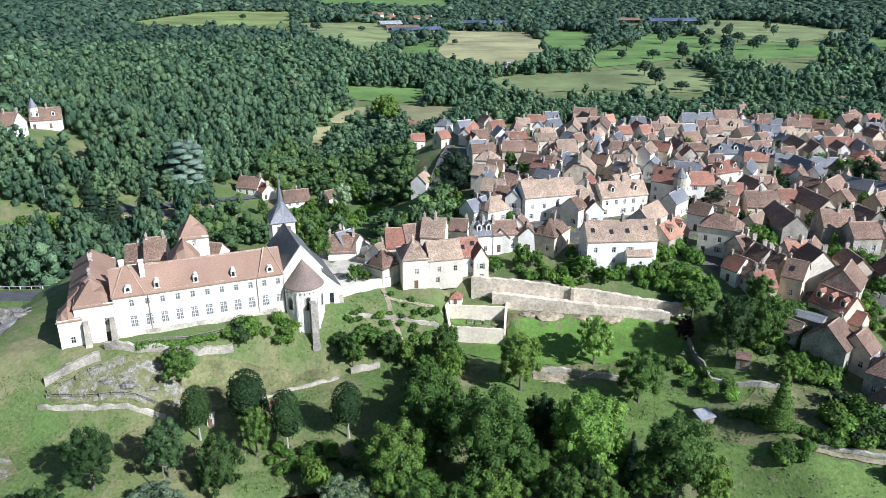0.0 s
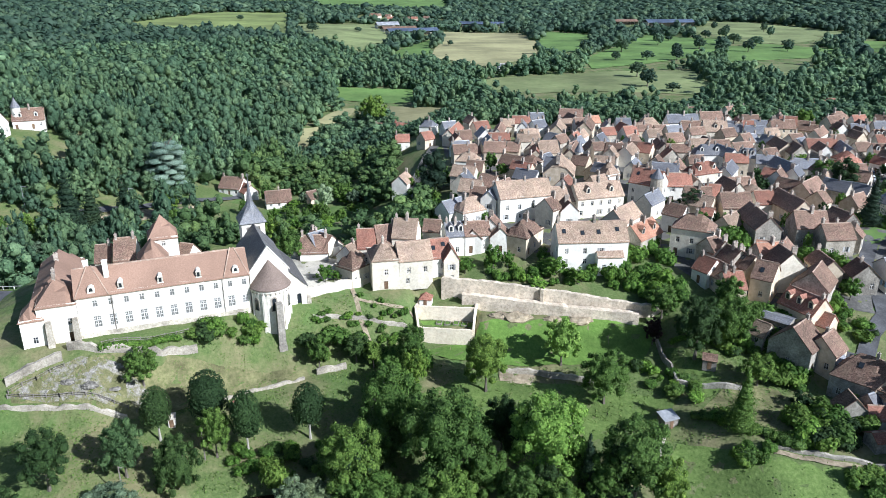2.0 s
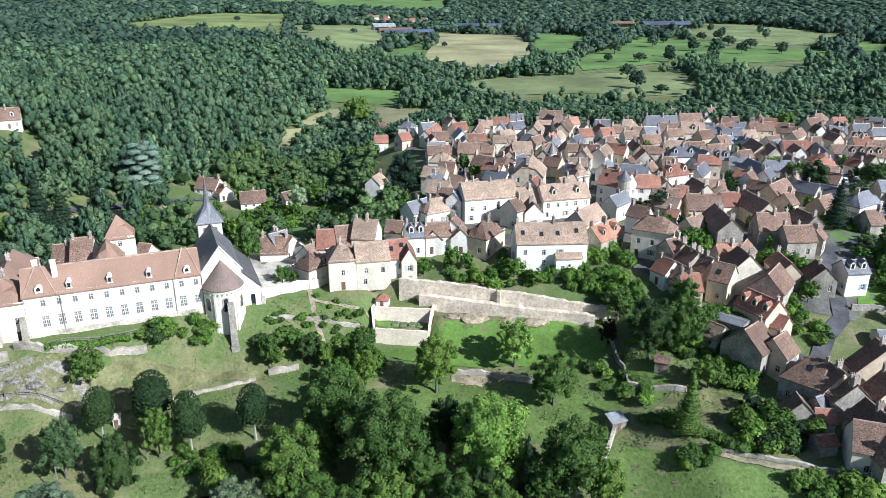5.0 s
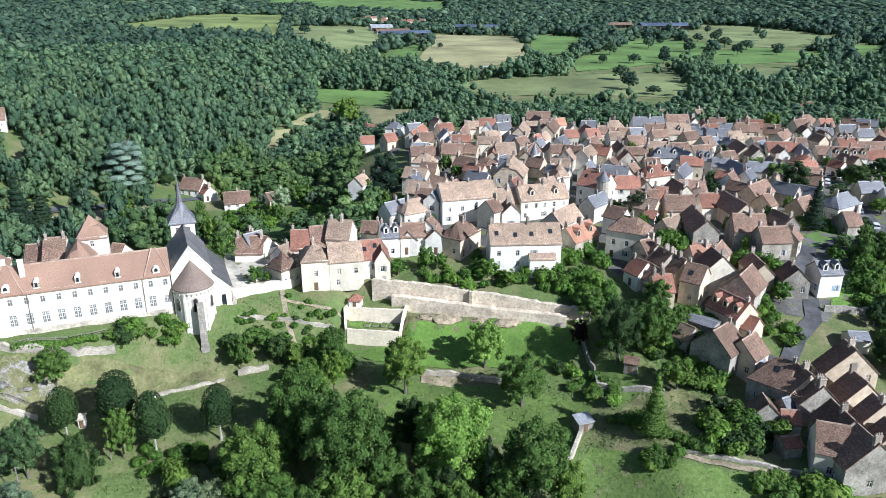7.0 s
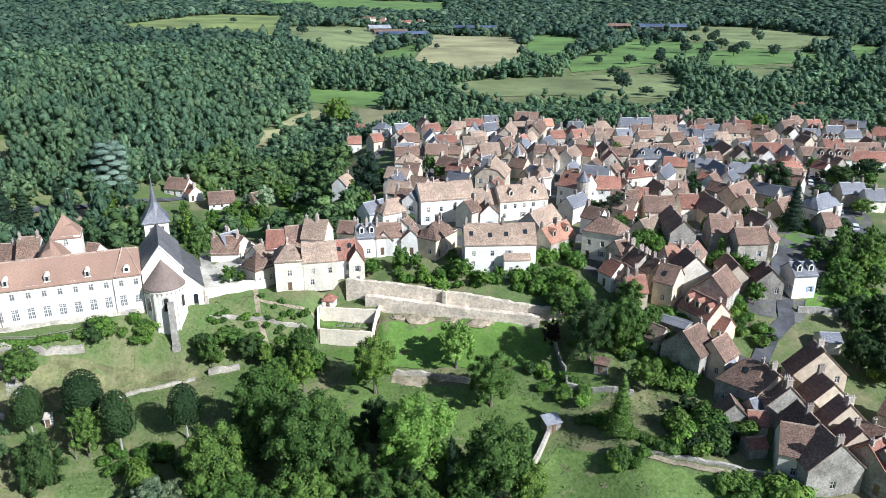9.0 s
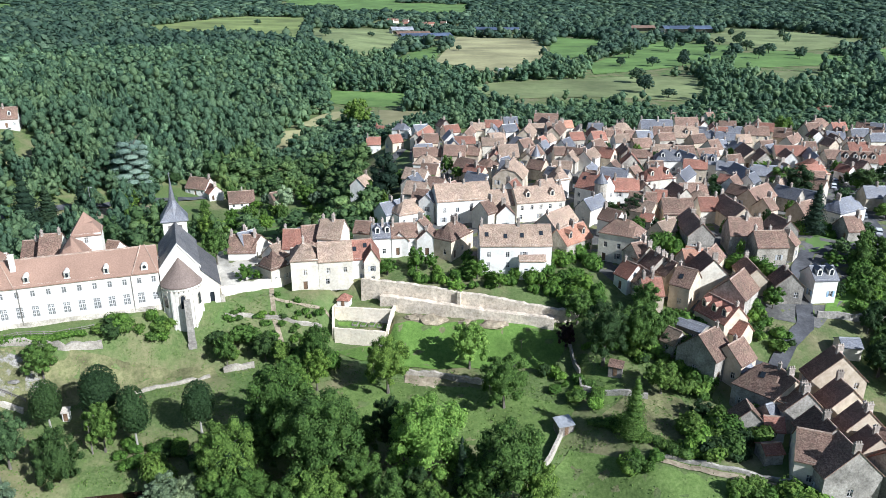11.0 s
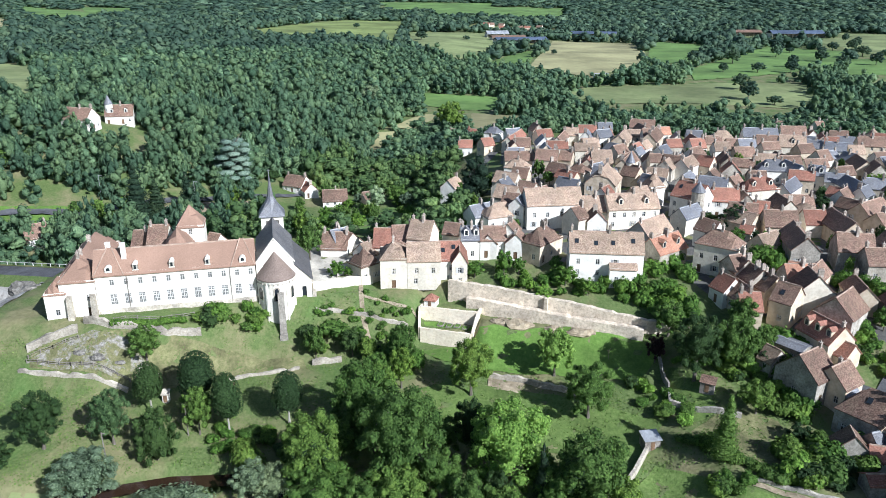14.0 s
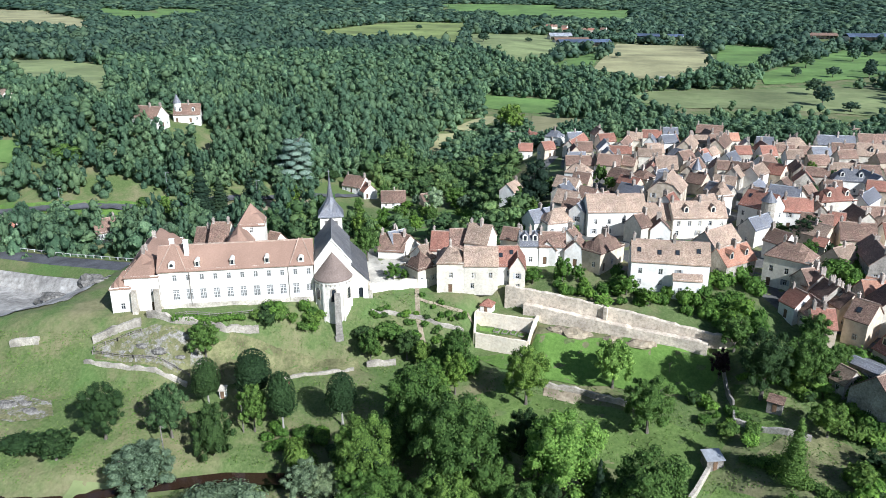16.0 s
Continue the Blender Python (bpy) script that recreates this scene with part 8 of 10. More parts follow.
tree("bush", 52.4, 167.7, 3.3, 4.8, L_DARK, fine=260)
tree("bush", 61.6, 178.1, 4.4, 6.9, L_BRIGHT, fine=260)
tree("bush", 53.3, 162.8, 2.6, 3.1, L_BRIGHT, fine=260)
tree("bush", 55.8, 166.0, 2.0, 2.6, L_DARK, fine=260)
tree("bush", 51.0, 170.0, 3.5, 3.8, L_BRIGHT, fine=260)
tree("bush", 54.2, 163.6, 2.9, 4.3, L_OAK, fine=260)
tree("bush", 58.7, 157.8, 2.6, 3.5, L_DARK, fine=260)
tree("bush", 59.2, 175.9, 2.5, 3.8, L_DARK, fine=260)
tree("bush", 49.0, 161.7, 2.3, 3.5, L_DARK, fine=260)
tree("bush", 61.6, 177.2, 3.3, 4.7, L_BRIGHT, fine=260)
tree("bush", 49.6, 175.3, 3.1, 4.6, L_HEDGE, fine=260)
tree("bush", 57.0, 159.0, 3.7, 4.3, L_HEDGE, fine=260)
tree("bush", 48.2, 165.6, 2.7, 4.2, L_HEDGE, fine=260)
tree("bush", 57.2, 175.4, 4.0, 6.4, L_HEDGE, fine=260)
tree("bush", 65.3, 171.2, 4.1, 4.3, L_DARK, fine=260)
tree("bush", 52.6, 177.1, 2.7, 4.2, L_BRIGHT, fine=260)
tree("bush", 54.3, 164.3, 2.7, 3.8, L_HEDGE, fine=260)
tree("bush", 63.2, 155.8, 3.1, 5.1, L_HEDGE, fine=260)
tree("bush", 60.8, 160.5, 4.4, 6.1, L_HEDGE, fine=260)
tree("bush", 63.1, 158.3, 4.4, 4.8, L_HEDGE, fine=260)
tree("bush", 59.1, 158.2, 4.2, 6.9, L_DARK, fine=260)
tree("bush", 44.1, 167.4, 2.3, 3.1, L_HEDGE, fine=260)
tree("bush", 59.4, 166.1, 3.0, 5.0, L_DARK, fine=260)
tree("bush", 49.4, 172.9, 4.2, 4.6, L_HEDGE, fine=260)
tree("bush", 55.0, 165.5, 3.0, 4.6, L_HEDGE, fine=260)
tree("bush", 49.5, 166.3, 3.1, 4.1, L_HEDGE, fine=260)
tree("bush", 63.3, 159.9, 2.1, 2.2, L_OAK, fine=260)
tree("bush", 45.0, 166.9, 2.8, 3.4, L_BRIGHT, fine=260)
tree("bush", 52.8, 169.6, 2.8, 3.3, L_BRIGHT, fine=260)
tree("bush", 24.7, 167.7, 1.2, 1.8, L_HEDGE, fine=260)
tree("bush", 28.9, 162.5, 1.3, 2.0, L_HEDGE, fine=260)
tree("bush", 22.8, 163.5, 2.2, 2.8, L_OAK, fine=260)
tree("bush", 25.9, 166.5, 2.0, 2.9, L_HEDGE, fine=260)
tree("bush", 38.4, 166.8, 1.4, 1.4, L_BRIGHT, fine=260)
tree("bush", 37.9, 166.4, 1.8, 2.0, L_DARK, fine=260)
tree("bush", 37.9, 162.8, 2.2, 3.1, L_HEDGE, fine=260)
tree("bush", 38.6, 162.4, 1.9, 2.2, L_OAK, fine=260)
tree("bush", 10.5, 168.1, 1.3, 2.2, L_HEDGE, fine=260)
tree("bush", 39.0, 165.8, 2.4, 2.4, L_HEDGE, fine=260)
tree("bush", 43.7, 163.8, 2.3, 2.4, L_DARK, fine=260)
tree("bush", 39.3, 166.6, 1.5, 1.7, L_DARK, fine=260)
tree("bush", 43.2, 164.0, 2.6, 3.2, L_HEDGE, fine=260)
tree("bush", 34.2, 161.7, 2.1, 2.9, L_OAK, fine=260)
tree("bush", 27.3, 164.1, 2.2, 3.6, L_DARK, fine=260)
tree("bush", 18.8, 166.7, 2.0, 2.5, L_HEDGE, fine=260)
tree("bush", -5.8, 148.2, 1.4, 1.9, L_BRIGHT, fine=260)
tree("bush", -12.2, 150.9, 1.3, 1.6, L_HEDGE, fine=260)
tree("bush", -10.4, 146.0, 1.4, 1.9, L_DARK, fine=260)
tree("bush", -7.0, 149.0, 1.4, 1.9, L_OAK, fine=260)
tree("bush", -1.6, 155.0, 1.1, 1.3, L_HEDGE, fine=260)
tree("bush", -1.6, 154.2, 1.4, 1.9, L_HEDGE, fine=260)
tree("bush", -18.9, 147.9, 1.4, 1.9, L_OAK, fine=260)
tree("bush", -6.1, 147.2, 0.8, 1.0, L_OAK, fine=260)
tree("bush", -4.3, 146.8, 1.4, 1.6, L_BRIGHT, fine=260)
tree("bush", -18.9, 147.8, 1.4, 1.9, L_DARK, fine=260)
tree("bush", -3.9, 147.7, 1.4, 1.9, L_HEDGE, fine=260)
tree("bush", -3.8, 149.2, 1.0, 1.3, L_BRIGHT, fine=260)
tree("bush", -20.4, 147.2, 1.4, 1.9, L_HEDGE, fine=260)
tree("bush", -4.9, 153.6, 1.4, 1.9, L_BRIGHT, fine=260)
tree("bush", -4.4, 147.8, 1.4, 1.7, L_HEDGE, fine=260)
tree("bush", -10.0, 150.0, 1.0, 1.1, L_HEDGE, fine=260)
tree("bush", -1.5, 149.5, 1.4, 1.9, L_BRIGHT, fine=260)
tree("bush", -18.1, 146.2, 1.2, 1.8, L_DARK, fine=260)
tree("bush", -12.7, 149.0, 1.4, 1.9, L_HEDGE, fine=260)
tree("bush", -11.9, 144.2, 1.0, 1.1, L_HEDGE, fine=260)
tree("bush", -3.5, 148.9, 1.4, 1.9, L_HEDGE, fine=260)
tree("bush", -6.5, 147.2, 1.3, 1.9, L_HEDGE, fine=260)
tree("bush", -6.6, 152.8, 1.4, 1.5, L_DARK, fine=260)
tree("bush", -11.6, 147.2, 1.4, 1.9, L_DARK, fine=260)
tree("bush", -5.4, 143.3, 4.8, 8.0, L_HEDGE, fine=260)
tree("bush", 3.2, 140.2, 4.7, 5.2, L_HEDGE, fine=260)
tree("bush", -3.1, 143.9, 3.5, 5.6, L_HEDGE, fine=260)
tree("bush", -41.8, 138.2, 3.4, 4.6, L_HEDGE, fine=260)
tree("bush", -43.1, 137.0, 2.1, 2.1, L_OAK, fine=260)
tree("bush", -34.7, 141.9, 2.1, 2.8, L_HEDGE, fine=260)
tree("bush", -42.1, 138.0, 2.3, 2.8, L_HEDGE, fine=260)
tree("bush", -44.8, 135.4, 2.4, 3.8, L_OAK, fine=260)
tree("bush", -38.1, 139.0, 2.0, 2.5, L_BRIGHT, fine=260)
tree("bush", -36.3, 141.7, 3.1, 3.1, L_DARK, fine=260)
tree("bush", -35.4, 139.3, 2.3, 3.9, L_OAK, fine=260)
tree("bush", -40.5, 138.3, 2.6, 3.7, L_OAK, fine=260)
tree("bush", -41.0, 137.6, 3.5, 3.7, L_BRIGHT, fine=260)
tree("bush", -43.0, 137.6, 2.8, 3.9, L_DARK, fine=260)
tree("bush", -42.9, 136.1, 3.2, 5.0, L_DARK, fine=260)
tree("bush", -33.2, 142.0, 2.7, 4.0, L_BRIGHT, fine=260)
tree("bush", -34.5, 140.8, 3.1, 4.0, L_OAK, fine=260)
tree("bush", -33.9, 140.3, 2.1, 3.2, L_HEDGE, fine=260)
tree("bush", -40.8, 137.7, 3.3, 3.4, L_DARK, fine=260)
tree("bush", -22.3, 143.1, 3.6, 5.3, L_DARK, fine=260)
tree("bush", -22.2, 142.9, 2.2, 3.4, L_OAK, fine=260)
tree("bush", -12.4, 145.5, 3.6, 4.3, L_HEDGE, fine=260)
tree("bush", -5.5, 143.4, 3.5, 3.6, L_DARK, fine=260)
tree("bush", -21.0, 142.4, 2.9, 4.0, L_OAK, fine=260)
tree("bush", -19.0, 141.5, 2.5, 3.1, L_OAK, fine=260)
tree("bush", -16.6, 145.1, 4.4, 7.3, L_BRIGHT, fine=260)
tree("bush", -10.3, 144.9, 2.1, 2.7, L_OAK, fine=260)
tree("bush", -16.0, 116.2, 2.0, 2.8, L_HEDGE, fine=260)
tree("bush", -21.5, 115.8, 2.0, 3.4, L_HEDGE, fine=260)
tree("bush", -21.3, 113.8, 2.0, 3.4, L_HEDGE, fine=260)
tree("bush", -29.4, 110.3, 2.0, 3.4, L_HEDGE, fine=260)
tree("bush", -21.3, 113.6, 2.0, 2.8, L_OAK, fine=260)
tree("bush", -31.4, 114.8, 2.0, 3.4, L_HEDGE, fine=260)
tree("bush", -24.8, 115.4, 2.0, 3.4, L_OAK, fine=260)
tree("bush", -27.3, 110.7, 2.0, 2.4, L_HEDGE, fine=260)
tree("bush", -29.9, 113.9, 2.0, 3.4, L_HEDGE, fine=260)
tree("bush", -25.2, 111.8, 2.0, 3.4, L_OAK, fine=260)
tree("bush", -23.6, 113.5, 2.0, 3.4, L_DARK, fine=260)
tree("bush", -25.9, 113.9, 2.0, 3.4, L_HEDGE, fine=260)
tree("bush", -28.3, 110.9, 2.0, 3.4, L_HEDGE, fine=260)
tree("bush", -31.8, 112.3, 2.0, 3.0, L_HEDGE, fine=260)
tree("bush", -17.7, 111.8, 2.0, 3.4, L_DARK, fine=260)
tree("bush", -21.4, 114.8, 2.0, 3.4, L_HEDGE, fine=260)
tree("bush", 64.2, 143.9, 2.3, 3.1, L_BRIGHT, fine=260)
tree("bush", 73.5, 142.0, 3.3, 4.1, L_BRIGHT, fine=260)
tree("bush", 70.2, 142.7, 2.4, 3.4, L_BRIGHT, fine=260)
tree("bush", 64.4, 146.9, 3.5, 3.9, L_DARK, fine=260)
tree("bush", 68.5, 140.9, 3.4, 3.6, L_OAK, fine=260)
tree("bush", 70.6, 140.7, 2.6, 4.1, L_DARK, fine=260)
tree("bush", 68.0, 143.2, 3.7, 5.2, L_HEDGE, fine=260)
tree("bush", 67.4, 145.6, 2.4, 3.6, L_HEDGE, fine=260)
tree("bush", 69.2, 143.1, 1.8, 2.9, L_OAK, fine=260)
tree("bush", 67.0, 144.1, 1.8, 2.0, L_HEDGE, fine=260)
tree("bush", 68.7, 141.5, 2.5, 3.3, L_HEDGE, fine=260)
tree("bush", 65.0, 143.2, 3.0, 4.9, L_BRIGHT, fine=260)
tree("bush", 63.4, 146.0, 3.4, 5.7, L_HEDGE, fine=260)
tree("bush", 72.2, 140.7, 2.1, 2.5, L_OAK, fine=260)
tree("bush", 70.0, 140.5, 2.8, 3.2, L_HEDGE, fine=260)
tree("bush", 75.2, 140.1, 2.5, 3.1, L_OAK, fine=260)
tree("bush", 65.6, 147.0, 3.7, 4.1, L_DARK, fine=260)
tree("bush", 68.2, 144.9, 2.3, 3.7, L_DARK, fine=260)
tree("bush", 82.0, 132.0, 2.5, 2.6, L_OAK, fine=260)
tree("bush", 82.3, 133.0, 3.2, 5.2, L_HEDGE, fine=260)
tree("bush", 81.2, 130.1, 2.3, 3.8, L_OAK, fine=260)
tree("bush", 83.0, 135.9, 3.9, 4.8, L_HEDGE, fine=260)
tree("bush", 77.9, 131.0, 4.1, 4.2, L_OAK, fine=260)
tree("bush", 79.3, 136.9, 2.7, 3.4, L_HEDGE, fine=260)
tree("bush", 81.7, 135.7, 2.3, 2.6, L_OAK, fine=260)
tree("bush", 77.8, 137.4, 3.2, 3.7, L_BRIGHT, fine=260)
tree("bush", 81.4, 137.3, 3.9, 4.9, L_DARK, fine=260)
tree("bush", 79.9, 137.3, 2.8, 3.5, L_HEDGE, fine=260)
tree("bush", 81.1, 130.8, 3.2, 4.5, L_BRIGHT, fine=260)
tree("bush", 80.1, 135.0, 3.2, 4.1, L_DARK, fine=260)
tree("bush", 77.0, 113.5, 4.0, 4.3, L_DARK, fine=260)
tree("bush", 75.5, 119.8, 4.1, 4.5, L_OAK, fine=260)
tree("bush", 77.6, 114.8, 4.1, 6.1, L_DARK, fine=260)
tree("bush", 82.0, 115.4, 4.2, 5.0, L_BRIGHT, fine=260)
tree("bush", 86.4, 120.0, 2.5, 3.7, L_BRIGHT, fine=260)
tree("bush", 80.1, 118.7, 3.0, 3.6, L_HEDGE, fine=260)
tree("bush", 82.5, 118.4, 2.8, 3.8, L_BRIGHT, fine=260)
tree("bush", 88.2, 116.9, 3.9, 5.1, L_OAK, fine=260)
tree("bush", 82.4, 118.7, 4.3, 6.1, L_HEDGE, fine=260)
tree("bush", 74.3, 114.4, 2.8, 3.9, L_HEDGE, fine=260)
tree("bush", 81.6, 118.2, 2.7, 3.2, L_BRIGHT, fine=260)
tree("bush", 77.2, 120.4, 3.0, 3.3, L_BRIGHT, fine=260)
tree("bush", 80.9, 120.4, 4.9, 5.5, L_DARK, fine=260)
tree("bush", 85.2, 120.7, 3.1, 3.9, L_BRIGHT, fine=260)
tree("bush", 90.3, 122.9, 4.3, 6.5, L_HEDGE, fine=260)
tree("bush", 80.1, 117.7, 3.9, 5.5, L_OAK, fine=260)
tree("bush", 76.4, 116.0, 4.0, 5.0, L_HEDGE, fine=260)
tree("bush", 74.9, 114.0, 4.1, 4.9, L_DARK, fine=260)
tree("bush", 80.3, 122.8, 3.0, 5.1, L_HEDGE, fine=260)
tree("bush", 79.5, 113.4, 2.9, 4.0, L_DARK, fine=260)
tree("bush", 86.3, 120.6, 2.7, 2.9, L_HEDGE, fine=260)
tree("bush", 83.0, 116.4, 4.3, 5.9, L_DARK, fine=260)
tree("bush", 81.5, 121.8, 4.6, 4.8, L_OAK, fine=260)
tree("bush", 82.1, 119.4, 4.9, 5.3, L_HEDGE, fine=260)
tree("bush", 77.6, 112.5, 3.6, 5.3, L_BRIGHT, fine=260)
tree("bush", 83.3, 117.5, 3.1, 3.1, L_HEDGE, fine=260)
tree("bush", 76.4, 117.9, 2.7, 3.3, L_DARK, fine=260)
tree("bush", 78.8, 115.4, 3.1, 4.0, L_DARK, fine=260)
tree("bush", 81.8, 114.3, 4.3, 5.9, L_OAK, fine=260)
tree("bush", 81.8, 112.5, 2.9, 3.9, L_DARK, fine=260)
tree("bush", 81.6, 114.9, 3.6, 3.9, L_DARK, fine=260)
tree("bush", 75.6, 118.7, 5.0, 5.4, L_OAK, fine=260)
tree("bush", 83.7, 112.9, 2.6, 2.6, L_DARK, fine=260)
tree("bush", 77.5, 117.0, 3.3, 3.9, L_HEDGE, fine=260)
tree("bush", 62.7, 111.6, 2.6, 3.8, L_HEDGE, fine=260)
tree("bush", 67.5, 112.2, 2.1, 3.2, L_DARK, fine=260)
tree("bush", 65.4, 110.0, 2.2, 2.5, L_BRIGHT, fine=260)
tree("bush", 63.3, 110.7, 2.8, 3.6, L_OAK, fine=260)
tree("bush", 62.6, 110.0, 2.5, 3.3, L_BRIGHT, fine=260)
tree("bush", 65.7, 109.8, 2.3, 2.5, L_BRIGHT, fine=260)
tree("bush", 64.1, 112.8, 2.5, 2.6, L_HEDGE, fine=260)
tree("bush", 63.5, 112.2, 2.5, 3.6, L_DARK, fine=260)
tree("bush", 63.8, 111.9, 2.6, 3.7, L_OAK, fine=260)
tree("bush", 71.4, 114.0, 1.9, 2.9, L_OAK, fine=260)
tree("bush", 63.9, 120.9, 1.8, 2.0, L_OAK, fine=260)
tree("bush", 69.3, 115.3, 2.2, 2.3, L_OAK, fine=260)
tree("bush", 72.8, 114.4, 2.4, 2.6, L_OAK, fine=260)
tree("bush", 73.3, 112.3, 1.9, 2.1, L_OAK, fine=260)
tree("bush", 64.9, 119.6, 1.8, 2.4, L_OAK, fine=260)
tree("bush", 71.6, 113.3, 1.7, 1.9, L_OAK, fine=260)
tree("bush", 62.8, 122.0, 2.4, 3.9, L_OAK, fine=260)
tree("bush", 63.6, 120.1, 2.4, 2.7, L_OAK, fine=260)
tree("bush", 66.2, 119.0, 1.8, 2.5, L_OAK, fine=260)
tree("bush", 61.2, 122.2, 2.3, 3.0, L_OAK, fine=260)
tree("bush", 65.3, 118.7, 1.6, 2.2, L_OAK, fine=260)
tree("bush", 67.2, 117.0, 2.0, 2.6, L_OAK, fine=260)
tree("bush", 73.1, 113.0, 2.3, 3.9, L_OAK, fine=260)
tree("bush", 72.2, 114.6, 1.6, 1.8, L_OAK, fine=260)
tree("bush", 66.4, 116.7, 2.1, 2.3, L_OAK, fine=260)
tree("bush", 71.2, 113.5, 2.3, 2.7, L_OAK, fine=260)
tree("bush", 69.2, 115.6, 2.0, 2.7, L_OAK, fine=260)
tree("bush", 62.5, 120.7, 1.7, 2.4, L_OAK, fine=260)
tree("bush", 62.2, 121.5, 2.4, 3.1, L_OAK, fine=260)
tree("bush", 66.4, 117.1, 1.6, 2.5, L_OAK, fine=260)
tree("bush", 64.6, 119.8, 2.1, 3.0, L_OAK, fine=260)
tree("bush", 59.6, 122.8, 1.7, 2.7, L_OAK, fine=260)
tree("bush", 71.3, 115.4, 1.6, 2.5, L_OAK, fine=260)
tree("bush", 81.1, 100.6, 2.9, 3.4, L_HEDGE, fine=260)
tree("bush", 83.0, 101.7, 3.4, 4.3, L_OAK, fine=260)
tree("bush", 84.2, 102.2, 2.6, 4.3, L_HEDGE, fine=260)
tree("bush", 90.4, 102.0, 4.0, 6.8, L_BRIGHT, fine=260)
tree("bush", 84.7, 104.0, 2.5, 4.2, L_HEDGE, fine=260)
tree("bush", 88.0, 103.7, 3.1, 3.3, L_OAK, fine=260)
tree("bush", 80.2, 104.8, 3.4, 4.4, L_BRIGHT, fine=260)
tree("bush", 89.6, 101.8, 4.8, 7.2, L_BRIGHT, fine=260)
tree("bush", 88.4, 104.4, 2.9, 3.6, L_HEDGE, fine=260)
tree("bush", 83.0, 105.4, 3.2, 3.5, L_OAK, fine=260)
tree("bush", 55.4, 130.9, 2.2, 3.5, L_OAK, fine=260)
tree("bush", 59.1, 127.6, 2.6, 3.4, L_HEDGE, fine=260)
tree("bush", 60.5, 132.5, 2.0, 3.2, L_BRIGHT, fine=260)
tree("bush", 56.7, 136.8, 2.5, 3.4, L_BRIGHT, fine=260)
tree("bush", 56.4, 130.9, 2.6, 2.9, L_OAK, fine=260)
tree("bush", 58.8, 135.0, 2.1, 2.9, L_OAK, fine=260)
tree("bush", 53.3, 138.4, 2.6, 2.9, L_HEDGE, fine=260)
tree("bush", 60.0, 130.8, 2.6, 2.8, L_BRIGHT, fine=260)
tree("bush", 50.0, 140.2, 2.7, 2.9, L_DARK, fine=260)
tree("bush", 50.0, 140.6, 2.3, 2.8, L_HEDGE, fine=260)
tree("bush", 56.5, 133.5, 2.0, 2.5, L_HEDGE, fine=260)
tree("bush", 51.9, 140.8, 2.7, 3.1, L_HEDGE, fine=260)
tree("bush", 54.2, 135.9, 1.5, 1.6, L_BRIGHT, fine=260)
tree("bush", 51.8, 134.5, 1.9, 3.1, L_HEDGE, fine=260)
tree("bush", 94.9, 148.3, 2.1, 3.0, L_HEDGE, fine=260)
tree("bush", 97.8, 146.3, 2.0, 2.8, L_BRIGHT, fine=260)
tree("bush", 97.8, 149.5, 1.5, 1.5, L_HEDGE, fine=260)
tree("bush", 96.3, 150.1, 1.3, 1.6, L_DARK, fine=260)
tree("bush", 97.1, 149.0, 1.2, 1.7, L_DARK, fine=260)
tree("bush", 96.6, 154.3, 2.0, 3.2, L_OAK, fine=260)
tree("bush", 98.7, 149.6, 2.0, 2.3, L_HEDGE, fine=260)
tree("bush", 97.6, 146.7, 2.1, 2.9, L_OAK, fine=260)
tree("bush", 86.5, 178.4, 2.2, 3.6, L_DARK, fine=260)
tree("bush", 92.3, 186.6, 2.0, 3.3, L_OAK, fine=260)
tree("bush", 94.0, 189.0, 2.5, 2.8, L_DARK, fine=260)
tree("bush", 88.2, 182.2, 2.1, 3.3, L_BRIGHT, fine=260)
tree("bush", 90.4, 182.7, 2.3, 2.7, L_DARK, fine=260)
tree("bush", 86.6, 181.7, 3.9, 5.0, L_HEDGE, fine=260)
tree("bush", 95.3, 194.5, 3.0, 4.3, L_OAK, fine=260)
tree("bush", 87.3, 181.3, 3.9, 4.3, L_DARK, fine=260)
tree("bush", 90.1, 187.4, 3.1, 5.3, L_DARK, fine=260)
tree("bush", 93.5, 190.9, 2.2, 3.6, L_OAK, fine=260)
tree("bush", 141.1, 209.3, 2.9, 3.1, L_HEDGE, fine=260)
tree("bush", 133.8, 199.2, 3.2, 4.3, L_HEDGE, fine=260)
tree("bush", 133.8, 194.7, 2.4, 3.2, L_HEDGE, fine=260)
tree("bush", 138.2, 198.8, 2.6, 4.0, L_HEDGE, fine=260)
tree("bush", 146.8, 217.0, 2.8, 3.6, L_OAK, fine=260)
tree("bush", 142.7, 203.8, 2.0, 3.1, L_OAK, fine=260)
tree("bush", 133.7, 212.0, 3.4, 3.8, L_BRIGHT, fine=260)
tree("bush", 128.2, 199.0, 3.8, 6.2, L_BRIGHT, fine=260)
tree("bush", 140.6, 207.6, 3.3, 4.8, L_DARK, fine=260)
tree("bush", 134.4, 206.9, 2.0, 2.5, L_HEDGE, fine=260)
tree("bush", 131.1, 154.5, 2.0, 2.4, L_BRIGHT, fine=260)
tree("bush", 139.3, 171.7, 4.8, 7.8, L_HEDGE, fine=260)
tree("bush", 136.9, 173.3, 3.3, 4.5, L_HEDGE, fine=260)
tree("bush", 140.3, 173.5, 3.0, 3.9, L_DARK, fine=260)
tree("bush", 130.5, 160.5, 3.1, 5.0, L_BRIGHT, fine=260)
tree("bush", 127.4, 164.2, 4.7, 7.7, L_HEDGE, fine=260)
tree("bush", 131.7, 170.3, 2.5, 2.9, L_HEDGE, fine=260)
